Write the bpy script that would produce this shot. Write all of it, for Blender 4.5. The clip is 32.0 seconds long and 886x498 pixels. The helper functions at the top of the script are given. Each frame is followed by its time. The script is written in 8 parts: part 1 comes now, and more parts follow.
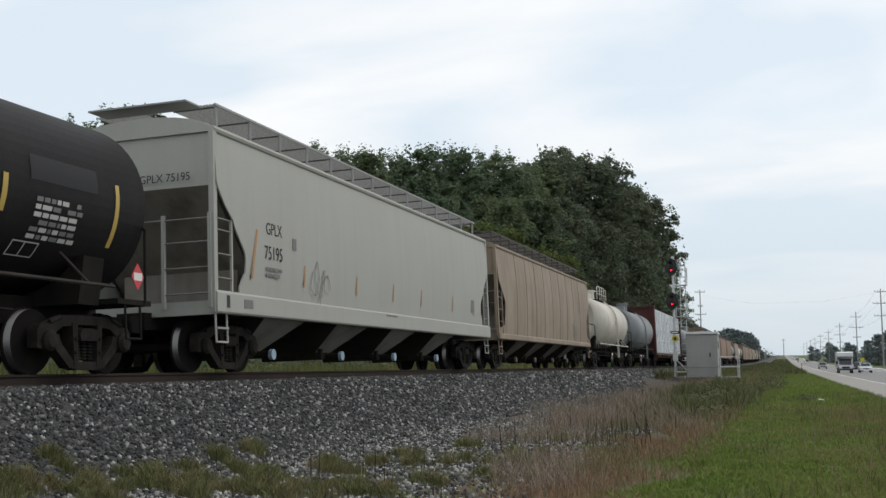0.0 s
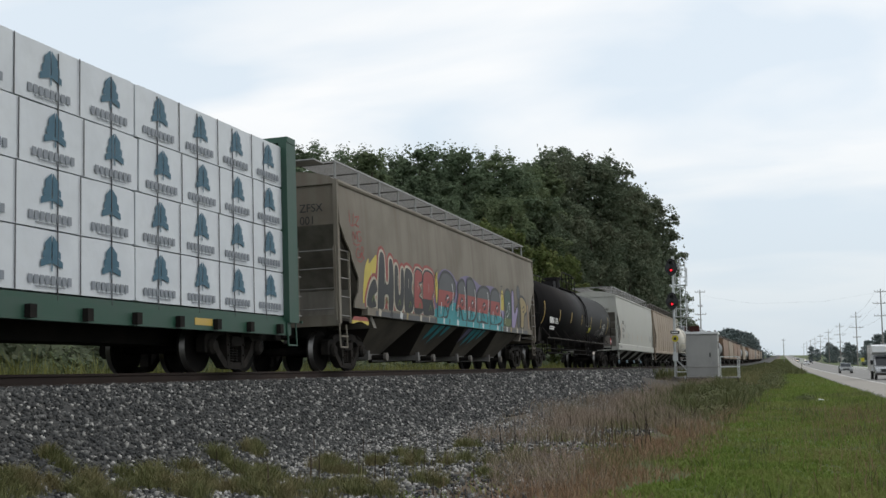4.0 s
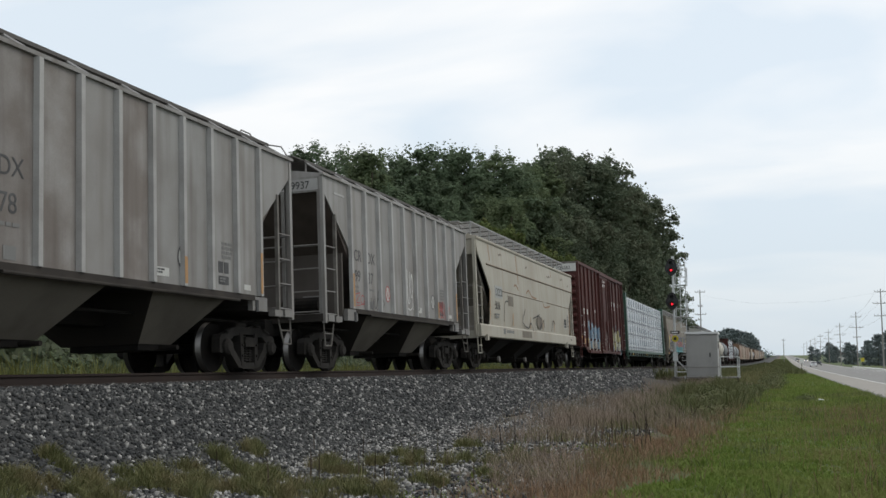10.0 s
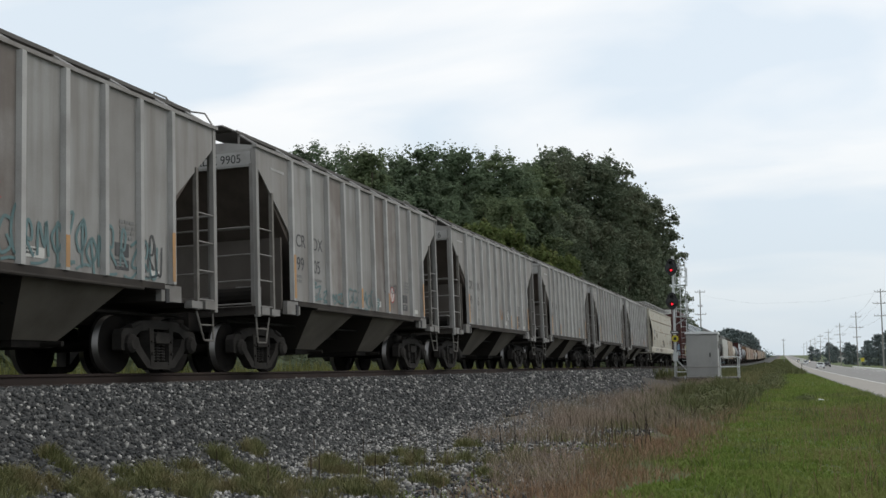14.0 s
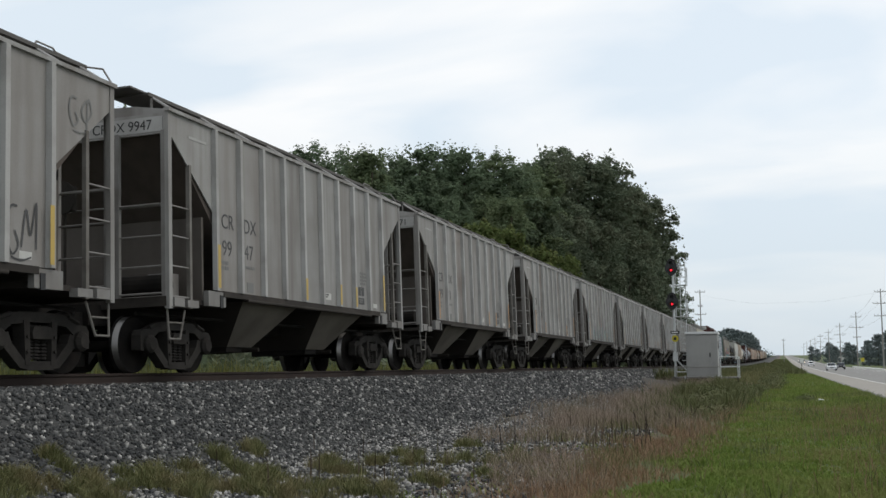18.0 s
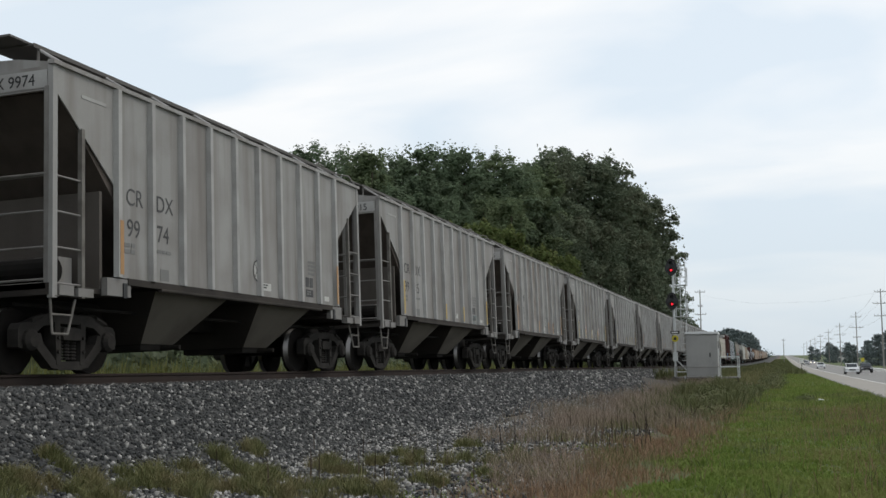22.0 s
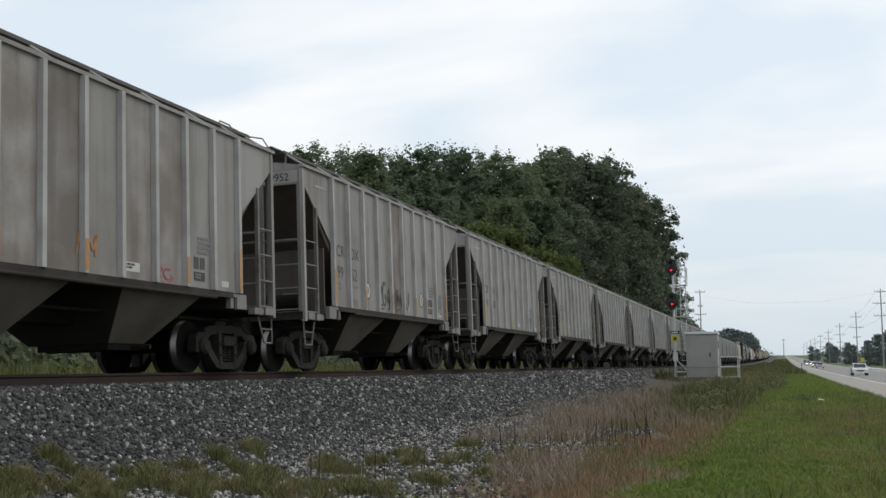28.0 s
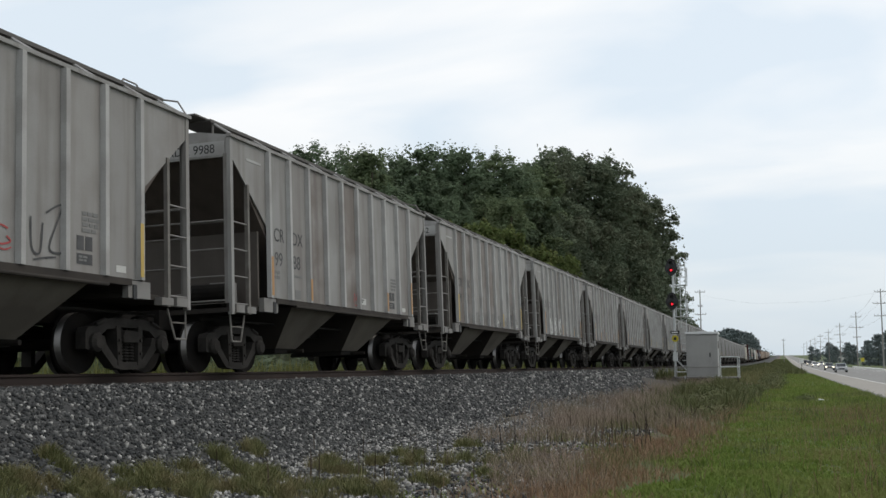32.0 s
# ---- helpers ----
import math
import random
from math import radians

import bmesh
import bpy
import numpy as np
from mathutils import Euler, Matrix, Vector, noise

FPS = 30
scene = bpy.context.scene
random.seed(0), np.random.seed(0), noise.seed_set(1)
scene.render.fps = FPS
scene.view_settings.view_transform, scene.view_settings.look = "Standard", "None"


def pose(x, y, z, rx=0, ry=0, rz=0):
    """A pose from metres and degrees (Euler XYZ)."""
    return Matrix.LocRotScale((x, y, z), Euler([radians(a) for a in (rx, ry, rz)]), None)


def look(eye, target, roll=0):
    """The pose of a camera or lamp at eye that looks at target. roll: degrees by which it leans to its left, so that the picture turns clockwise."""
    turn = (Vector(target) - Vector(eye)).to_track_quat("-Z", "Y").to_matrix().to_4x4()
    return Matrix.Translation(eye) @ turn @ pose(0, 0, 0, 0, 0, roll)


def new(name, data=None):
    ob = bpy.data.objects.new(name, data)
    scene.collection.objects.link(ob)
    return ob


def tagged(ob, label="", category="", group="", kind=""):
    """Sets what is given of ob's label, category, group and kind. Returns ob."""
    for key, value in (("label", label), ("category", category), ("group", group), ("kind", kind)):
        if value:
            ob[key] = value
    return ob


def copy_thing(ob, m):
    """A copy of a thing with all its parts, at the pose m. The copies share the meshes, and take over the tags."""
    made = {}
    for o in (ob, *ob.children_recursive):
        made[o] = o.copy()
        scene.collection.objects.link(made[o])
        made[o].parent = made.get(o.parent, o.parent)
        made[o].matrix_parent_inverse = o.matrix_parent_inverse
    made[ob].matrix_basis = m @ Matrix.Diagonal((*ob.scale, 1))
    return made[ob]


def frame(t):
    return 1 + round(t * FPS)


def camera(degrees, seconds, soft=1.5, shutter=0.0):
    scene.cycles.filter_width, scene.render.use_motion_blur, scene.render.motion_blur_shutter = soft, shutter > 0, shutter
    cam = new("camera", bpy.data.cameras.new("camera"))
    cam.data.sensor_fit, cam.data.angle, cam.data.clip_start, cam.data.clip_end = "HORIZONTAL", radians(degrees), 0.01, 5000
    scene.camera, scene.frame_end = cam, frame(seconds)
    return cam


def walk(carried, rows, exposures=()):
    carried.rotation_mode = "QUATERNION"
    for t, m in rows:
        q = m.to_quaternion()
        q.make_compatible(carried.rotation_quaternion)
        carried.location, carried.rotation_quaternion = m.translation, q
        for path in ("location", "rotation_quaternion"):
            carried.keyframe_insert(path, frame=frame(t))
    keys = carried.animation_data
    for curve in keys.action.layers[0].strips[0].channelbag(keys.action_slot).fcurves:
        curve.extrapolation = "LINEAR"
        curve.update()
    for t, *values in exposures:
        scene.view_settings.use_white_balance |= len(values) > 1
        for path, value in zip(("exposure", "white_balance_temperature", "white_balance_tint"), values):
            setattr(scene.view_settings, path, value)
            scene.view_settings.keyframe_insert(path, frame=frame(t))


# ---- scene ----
# The camera stands on the verge beside the track and does not move.
cam = camera(43.9, 32.0, soft=1.5)
_yaw, _pit = radians(17.05), radians(6.16)
EYE = (0.0, 0.0, 0.09)
_aim = look(EYE, (-math.sin(_yaw) * math.cos(_pit), math.cos(_yaw) * math.cos(_pit), 0.09 + math.sin(_pit)), -0.32)
walk(cam, [(0.0, _aim), (32.0, _aim)])

# ---- light: high thin overcast ----
world = bpy.data.worlds.new("world")
scene.world = world
world.use_nodes = True
_n, _l = world.node_tree.nodes, world.node_tree.links
_bg = _n["Background"]
_sky = _n.new("ShaderNodeTexSky")
_sky.sky_type, _sky.sun_disc = "NISHITA", False
_sky.sun_elevation, _sky.sun_rotation = radians(48), radians(56)
_sky.air_density, _sky.dust_density = 1.0, 2.0
_tc = _n.new("ShaderNodeTexCoord")
_sep = _n.new("ShaderNodeSeparateXYZ")
_l.new(_tc.outputs["Generated"], _sep.inputs[0])
# the cloud sheet: the direction is laid on a plane overhead
_zz = _n.new("ShaderNodeMath"); _zz.operation = "ADD"; _zz.inputs[1].default_value = 0.22
_l.new(_sep.outputs["Z"], _zz.inputs[0])
_zm = _n.new("ShaderNodeMath"); _zm.operation = "MAXIMUM"; _zm.inputs[1].default_value = 0.08
_l.new(_zz.outputs[0], _zm.inputs[0])
_div = _n.new("ShaderNodeVectorMath"); _div.operation = "DIVIDE"
_cmb = _n.new("ShaderNodeCombineXYZ")
for _i in range(3):
    _l.new(_zm.outputs[0], _cmb.inputs[_i])
_l.new(_tc.outputs["Generated"], _div.inputs[0]); _l.new(_cmb.outputs[0], _div.inputs[1])
_map = _n.new("ShaderNodeMapping"); _map.inputs["Rotation"].default_value = (0, 0, radians(-40)); _map.inputs["Scale"].default_value = (0.8, 1.25, 1.0)
_map.inputs["Location"].default_value = (0.4, 1.3, 0)
_l.new(_div.outputs[0], _map.inputs[0])
_cl = _n.new("ShaderNodeTexNoise"); _cl.inputs["Scale"].default_value = 1.6; _cl.inputs["Detail"].default_value = 5; _cl.inputs["Roughness"].default_value = 0.45; _cl.inputs["Distortion"].default_value = 0.3
_l.new(_map.outputs[0], _cl.inputs["Vector"])
_cr = _n.new("ShaderNodeValToRGB"); _cr.color_ramp.elements[0].position = 0.40; _cr.color_ramp.elements[1].position = 0.57
_cr.color_ramp.elements[0].color = (7.8, 8.7, 9.5, 1); _cr.color_ramp.elements[1].color = (10.2, 10.3, 10.3, 1)
_l.new(_cl.outputs["Fac"], _cr.inputs[0])
# low in the sky the veil thins to a pale blue-grey
_hz = _n.new("ShaderNodeMapRange"); _hz.inputs[1].default_value, _hz.inputs[2].default_value = 0.0, 0.22
_l.new(_sep.outputs["Z"], _hz.inputs[0])
_low = _n.new("ShaderNodeMixRGB"); _low.inputs[1].default_value = (6.55, 7.45, 8.2, 1)
_l.new(_hz.outputs[0], _low.inputs[0]); _l.new(_cr.outputs[0], _low.inputs[2])
_veil = _n.new("ShaderNodeMixRGB"); _veil.inputs[0].default_value = 0.88
_l.new(_sky.outputs[0], _veil.inputs[1]); _l.new(_low.outputs[0], _veil.inputs[2])
_l.new(_veil.outputs[0], _bg.inputs[0])
_bg.inputs[1].default_value = 0.104

sun = new("sun", bpy.data.lights.new("sun", "SUN"))
sun.data.energy, sun.data.angle, sun.data.color = 0.75, radians(25), (1.0, 0.91, 0.8)
sun.matrix_basis = look((45, 30, 60), (0, 0, 0))
scene.view_settings.exposure = 0.0

# ---- the lie of the land ----
TRACK_X = -10.78           # middle of the track; rail tops are near z = 0
CANT = 1.92                # the near rail lies higher
RISE = 1.70e-5
CREST = 600.0             # from here the land rises evenly


def grade(s):
    """Height of the rails s metres ahead."""
    s = max(0.0, s)
    return RISE * s * s / 2 if s < CREST else RISE * CREST * (s - CREST / 2)


def on_track(s):
    return pose(TRACK_X, s, grade(s), math.degrees(math.atan(RISE * min(max(s, 0), CREST))), -CANT, 0)


def advance(t):
    """How far the train has rolled t seconds after the start."""
    return 12.046 * t - 0.01004 * ((t - 16) ** 2 - 256) / 2


# ---- mesh helpers ----
def link(name, bm, material, parent=None, label="", m=None, smooth=False):
    me = bpy.data.meshes.new(name)
    if smooth:
        for f in bm.faces:
            f.smooth = True
    bm.to_mesh(me)
    bm.free()
    for one in (material if isinstance(material, (list, tuple)) else [material]):
        me.materials.append(one)
    ob = new(name, me)
    if parent:
        ob.parent = parent
    if m is not None:
        ob.matrix_basis = m
    if label:
        ob["label"] = label
    return ob


def part(name, bm, material, parent, label="", m=None, smooth=False):
    return link(name, bm, material, parent, label, m, smooth)


def again(name, ob, parent, m=None):
    """Another part on the mesh of ob."""
    o = new(name, ob.data)
    o.parent = parent
    if m is not None:
        o.matrix_basis = m
    if ob.get("label"):
        o["label"] = ob["label"]
    return o


def box(x0, x1, y0, y1, z0, z1, bm=None):
    bm = bm or bmesh.new()
    v = [bm.verts.new((x, y, z)) for z in (z0, z1) for y in (y0, y1) for x in (x0, x1)]
    for q in ((0, 2, 3, 1), (4, 5, 7, 6), (0, 1, 5, 4), (2, 6, 7, 3), (0, 4, 6, 2), (1, 3, 7, 5)):
        bm.faces.new([v[i] for i in q])
    return bm


def prism(points, axis, lo, hi, bm=None):
    """A closed outline pushed along an axis. Outline coordinates are the other two axes in order."""
    bm = bm or bmesh.new()

    def put(p, w):
        a, b = p
        return {"x": (w, a, b), "y": (a, w, b), "z": (a, b, w)}[axis]
    n = len(points)
    v0 = [bm.verts.new(put(p, lo)) for p in points]
    v1 = [bm.verts.new(put(p, hi)) for p in points]
    fs = [bm.faces.new(v0), bm.faces.new(list(reversed(v1)))]
    for i in range(n):
        fs.append(bm.faces.new((v0[i], v1[i], v1[(i + 1) % n], v0[(i + 1) % n])))
    bmesh.ops.recalc_face_normals(bm, faces=fs)
    return bm


def rod(p0, p1, r, n=8, bm=None, r1=None):
    bm = bm or bmesh.new()
    p0, p1 = Vector(p0), Vector(p1)
    d = (p1 - p0).normalized()
    u = d.orthogonal().normalized()
    w = d.cross(u)
    r1 = r if r1 is None else r1
    ring = []
    for p, k in ((p0, r), (p1, r1)):
        ring.append([bm.verts.new(p + (u * math.cos(2 * math.pi * i / n) + w * math.sin(2 * math.pi * i / n)) * k) for i in range(n)])
    for i in range(n):
        bm.faces.new((ring[0][i], ring[0][(i + 1) % n], ring[1][(i + 1) % n], ring[1][i]))
    bm.faces.new(list(reversed(ring[0])))
    bm.faces.new(ring[1])
    return bm


def pipe(points, r, n=6, bm=None):
    bm = bm or bmesh.new()
    for a, b in zip(points[:-1], points[1:]):
        rod(a, b, r, n, bm)
    return bm


def lathe(profile, axis, n=24, bm=None, at=(0, 0, 0)):
    """A profile of (place along the axis, radius) turned about the axis."""
    bm = bm or bmesh.new()
    rings = []
    for a, r in profile:
        ring = []
        for i in range(n):
            c, s = math.cos(2 * math.pi * i / n) * r, math.sin(2 * math.pi * i / n) * r
            p = {"x": (a, c, s), "y": (c, a, s), "z": (c, s, a)}[axis]
            ring.append(bm.verts.new((p[0] + at[0], p[1] + at[1], p[2] + at[2])))
        rings.append(ring)
    fs = []
    for r0, r1 in zip(rings[:-1], rings[1:]):
        for i in range(n):
            fs.append(bm.faces.new((r0[i], r0[(i + 1) % n], r1[(i + 1) % n], r1[i])))
    fs.append(bm.faces.new(rings[0]))
    fs.append(bm.faces.new(rings[-1]))
    bmesh.ops.recalc_face_normals(bm, faces=fs)
    return bm
# ---- materials ----
def surface(name, base, rough=0.7, metal=0.0, spots=None, spot_size=0.6, spot_amount=0.5, grain=0.06, grain_size=0.02, bump=0.0, stretch=(1, 1, 1), by_object=0.0, streak=None, streak_amount=0.0, coord="Object", spec=0.5, island=0.0, tint=None):
    """Base colour with fine grain, larger stains, upright streaks and a little relief."""
    m = bpy.data.materials.new(name)
    m.use_nodes = True
    n, l = m.node_tree.nodes, m.node_tree.links
    b = n["Principled BSDF"]
    b.inputs["Roughness"].default_value, b.inputs["Metallic"].default_value = rough, metal
    b.inputs["Specular IOR Level"].default_value = spec
    tc = n.new("ShaderNodeTexCoord")
    mp = n.new("ShaderNodeMapping"); mp.inputs["Scale"].default_value = stretch
    l.new(tc.outputs[coord], mp.inputs[0])
    oi = n.new("ShaderNodeObjectInfo")
    shift = n.new("ShaderNodeVectorMath"); shift.operation = "ADD"
    sc = n.new("ShaderNodeMath"); sc.operation = "MULTIPLY"; sc.inputs[1].default_value = 37.0
    l.new(oi.outputs["Random"], sc.inputs[0])
    l.new(mp.outputs[0], shift.inputs[0]); l.new(sc.outputs[0], shift.inputs[1])
    vec = shift.outputs[0]

    def noise_tex(scale, detail=4):
        t = n.new("ShaderNodeTexNoise"); t.inputs["Scale"].default_value, t.inputs["Detail"].default_value = scale, detail
        l.new(vec, t.inputs["Vector"])
        return t
    col = n.new("ShaderNodeRGB"); col.outputs[0].default_value = (*base, 1)
    cur = col.outputs[0]
    if spots:
        t = noise_tex(1.0 / spot_size, 6)
        r = n.new("ShaderNodeValToRGB"); r.color_ramp.elements[0].position, r.color_ramp.elements[1].position = 0.42, 0.68
        l.new(t.outputs["Fac"], r.inputs[0])
        k = n.new("ShaderNodeMath"); k.operation = "MULTIPLY"; k.inputs[1].default_value = spot_amount
        l.new(r.outputs[0], k.inputs[0])
        mx = n.new("ShaderNodeMixRGB"); mx.inputs[2].default_value = (*spots, 1)
        l.new(k.outputs[0], mx.inputs[0]); l.new(cur, mx.inputs[1]); cur = mx.outputs[0]
    if streak:
        mp2 = n.new("ShaderNodeMapping"); mp2.inputs["Scale"].default_value = (2.2, 2.2, 0.16)
        l.new(vec, mp2.inputs[0])
        t = n.new("ShaderNodeTexNoise"); t.inputs["Scale"].default_value, t.inputs["Detail"].default_value = 1.6, 5
        l.new(mp2.outputs[0], t.inputs["Vector"])
        r = n.new("ShaderNodeValToRGB"); r.color_ramp.elements[0].position, r.color_ramp.elements[1].position = 0.45, 0.72
        l.new(t.outputs["Fac"], r.inputs[0])
        k = n.new("ShaderNodeMath"); k.operation = "MULTIPLY"; k.inputs[1].default_value = streak_amount
        l.new(r.outputs[0], k.inputs[0])
        mx = n.new("ShaderNodeMixRGB"); mx.inputs[2].default_value = (*streak, 1)
        l.new(k.outputs[0], mx.inputs[0]); l.new(cur, mx.inputs[1]); cur = mx.outputs[0]
    if tint:
        r = n.new("ShaderNodeMath"); r.operation = "MULTIPLY"; r.inputs[1].default_value = tint[1]
        p2 = n.new("ShaderNodeMath"); p2.operation = "POWER"; p2.inputs[1].default_value = 2.0
        wn = n.new("ShaderNodeTexWhiteNoise"); wn.noise_dimensions = "1D"
        l.new(oi.outputs["Random"], wn.inputs["W"])
        l.new(wn.outputs["Value"], p2.inputs[0]); l.new(p2.outputs[0], r.inputs[0])
        mx = n.new("ShaderNodeMixRGB"); mx.inputs[2].default_value = (*tint[0], 1)
        l.new(r.outputs[0], mx.inputs[0]); l.new(cur, mx.inputs[1]); cur = mx.outputs[0]
    g = noise_tex(1.0 / grain_size, 3)
    lo = n.new("ShaderNodeMapRange"); lo.inputs[1].default_value, lo.inputs[2].default_value = 0.3, 0.7
    lo.inputs[3].default_value, lo.inputs[4].default_value = 1 - grain, 1 + grain
    l.new(g.outputs["Fac"], lo.inputs[0])
    hs = n.new("ShaderNodeHueSaturation")
    l.new(cur, hs.inputs["Color"])
    val = lo.outputs[0]
    for amount, src in ((by_object, "object"), (island, "island")):
        if amount:
            if src == "object":
                out = oi.outputs["Random"]
            else:
                out = n.new("ShaderNodeNewGeometry").outputs["Random Per Island"]
            mr = n.new("ShaderNodeMapRange"); mr.inputs[3].default_value, mr.inputs[4].default_value = 1 - amount, 1 + amount
            l.new(out, mr.inputs[0])
            ml = n.new("ShaderNodeMath"); ml.operation = "MULTIPLY"
            l.new(val, ml.inputs[0]); l.new(mr.outputs[0], ml.inputs[1]); val = ml.outputs[0]
    l.new(val, hs.inputs["Value"])
    l.new(hs.outputs[0], b.inputs["Base Color"])
    rr = n.new("ShaderNodeMapRange"); rr.inputs[3].default_value, rr.inputs[4].default_value = max(0.02, rough - 0.1), min(1, rough + 0.1)
    l.new(g.outputs["Fac"], rr.inputs[0]); l.new(rr.outputs[0], b.inputs["Roughness"])
    if bump:
        bp = n.new("ShaderNodeBump"); bp.inputs["Strength"].default_value, bp.inputs["Distance"].default_value = 0.6, bump
        l.new(g.outputs["Fac"], bp.inputs["Height"]); l.new(bp.outputs[0], b.inputs["Normal"])
    return m


def glow(name, colour, strength):
    m = bpy.data.materials.new(name)
    m.use_nodes = True
    b = m.node_tree.nodes["Principled BSDF"]
    b.inputs["Base Color"].default_value = (*colour, 1)
    b.inputs["Emission Color"].default_value = (*colour, 1)
    b.inputs["Emission Strength"].default_value = strength
    return m


M_GREY = surface("hopper_grey_paint", (0.285, 0.282, 0.271), 0.65, spots=(0.185, 0.173, 0.16), spot_size=0.9, spot_amount=0.6, streak=(0.14, 0.122, 0.108), streak_amount=0.75, grain=0.05, by_object=0.09, tint=((0.2, 0.18, 0.165), 0.4))
M_BROWNED = surface("browned_hopper_paint", (0.165, 0.143, 0.127), 0.7, spots=(0.3, 0.292, 0.28), spot_size=0.9, spot_amount=0.75, streak=(0.095, 0.077, 0.066), streak_amount=0.7, grain=0.08, by_object=0.2)
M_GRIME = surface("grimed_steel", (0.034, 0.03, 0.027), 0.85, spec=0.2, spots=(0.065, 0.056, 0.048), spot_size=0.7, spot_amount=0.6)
M_PALE = surface("pale_grey_paint", (0.362, 0.36, 0.325), 0.55, spots=(0.315, 0.31, 0.277), spot_size=2.2, spot_amount=0.3, streak=(0.3, 0.285, 0.25), streak_amount=0.3)
M_TAN = surface("tan_paint", (0.29, 0.23, 0.165), 0.6, spots=(0.22, 0.16, 0.11), spot_size=1.1, spot_amount=0.6, streak=(0.16, 0.105, 0.07), streak_amount=0.75)
M_DIRTY = surface("dusty_grey_paint", (0.185, 0.166, 0.132), 0.7, spots=(0.115, 0.095, 0.07), spot_size=1.2, spot_amount=0.7, streak=(0.13, 0.1, 0.075), streak_amount=0.75)
M_CREAM = surface("cream_paint", (0.375, 0.355, 0.295), 0.6, spots=(0.29, 0.262, 0.205), spot_size=1.6, spot_amount=0.6, streak=(0.27, 0.21, 0.15), streak_amount=0.45)
M_BLACK = surface("black_tank_paint", (0.008, 0.0073, 0.0078), 0.6, spec=0.13, spots=(0.014, 0.0125, 0.0125), spot_size=1.6, spot_amount=0.5, streak=(0.02, 0.017, 0.016), streak_amount=0.4)
M_RED = surface("oxide_red_paint", (0.078, 0.024, 0.0205), 0.65, spec=0.25, spots=(0.055, 0.022, 0.018), spot_size=1.2, spot_amount=0.6, streak=(0.045, 0.022, 0.018), streak_amount=0.6)
M_GREEN = surface("dark_green_paint", (0.014, 0.06, 0.037), 0.5, spots=(0.03, 0.06, 0.045), spot_size=0.9, spot_amount=0.6)
M_WRAP = surface("white_lumber_wrap", (0.58, 0.61, 0.64), 0.4, spots=(0.46, 0.49, 0.53), spot_size=0.5, spot_amount=0.4, bump=0.01, grain_size=0.25)
# near black: grime, with the shade under the cars put into the colour
M_UNDER = surface("grimy_shaded_underframe", spec=0.15, base=(0.013, 0.012, 0.011), rough=0.92, spots=(0.026, 0.022, 0.019), spot_size=0.4, spot_amount=0.6)
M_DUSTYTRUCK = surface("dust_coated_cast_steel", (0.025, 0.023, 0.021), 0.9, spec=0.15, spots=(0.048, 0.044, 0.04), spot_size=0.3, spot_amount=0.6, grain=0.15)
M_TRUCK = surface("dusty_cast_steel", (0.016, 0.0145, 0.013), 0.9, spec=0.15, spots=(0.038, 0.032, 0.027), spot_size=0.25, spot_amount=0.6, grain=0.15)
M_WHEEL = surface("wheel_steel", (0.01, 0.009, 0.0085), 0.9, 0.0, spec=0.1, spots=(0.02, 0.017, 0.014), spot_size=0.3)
M_TREAD = surface("polished_tread", (0.17, 0.165, 0.16), 0.4, 1.0)
M_RAIL = surface("rusty_rail", (0.032, 0.024, 0.021), 0.85, spec=0.2, spots=(0.05, 0.034, 0.027), spot_size=0.5)
M_BALLASTBED = surface("ballast_bed", (0.035, 0.036, 0.036), 0.95, spots=(0.06, 0.058, 0.054), spot_size=0.12, spot_amount=0.7, grain=0.3, grain_size=0.04, bump=0.03)
M_ASPHALT = surface("worn_asphalt", (0.22, 0.215, 0.205), 0.9, spots=(0.17, 0.165, 0.16), spot_size=3.0, spot_amount=0.6, grain=0.08)
M_PAINT = surface("road_paint", (0.7, 0.7, 0.68), 0.8)
M_BARK = surface("bark", (0.09, 0.07, 0.052), 0.9, spots=(0.05, 0.04, 0.03), spot_size=0.2)
M_ALU = surface("dull_aluminium", (0.45, 0.46, 0.46), 0.5, 0.4, spots=(0.36, 0.36, 0.36), spot_size=0.7)
M_DARK = surface("black_paint", (0.012, 0.012, 0.013), 0.6)
M_REDLIGHT = glow("red_lens", (0.95, 0.02, 0.04), 1.5)
# ---- land ----
def cross(x):
    """Ground height across the line of the track, rail top at 0."""
    pts = [(-4000, -1.6), (-60, -1.6), (-24, -1.5), (-16.5, -1.35), (-15.0, -1.2), (-13.2, -0.6), (-8.4, -0.6), (-6.9, -1.08), (-5.6, -1.28), (-2.5, -1.42), (2.0, -1.42), (3.6, -1.37), (4.3, -1.42), (18.5, -1.42), (19.2, -1.4), (22, -1.5), (60, -1.5), (4000, -1.6)]
    for (a, p), (b, q) in zip(pts[:-1], pts[1:]):
        if x <= b:
            return p + (q - p) * (x - a) / (b - a)
    return pts[-1][1]


def ground_z(x, y):
    z = cross(x) + grade(y)
    if -9 < x < 4.0 and y < 200:
        z += 0.05 * noise.noise((x * 0.35, y * 0.35, 3))
    # made-up pad under the signal gear
    d = math.hypot((x + 4.7) / 2.6, (y - 64.5) / 4.0)
    if d < 1.6:
        z += 0.62 * max(0.0, 1 - d / 1.6) ** 0.7
    return z


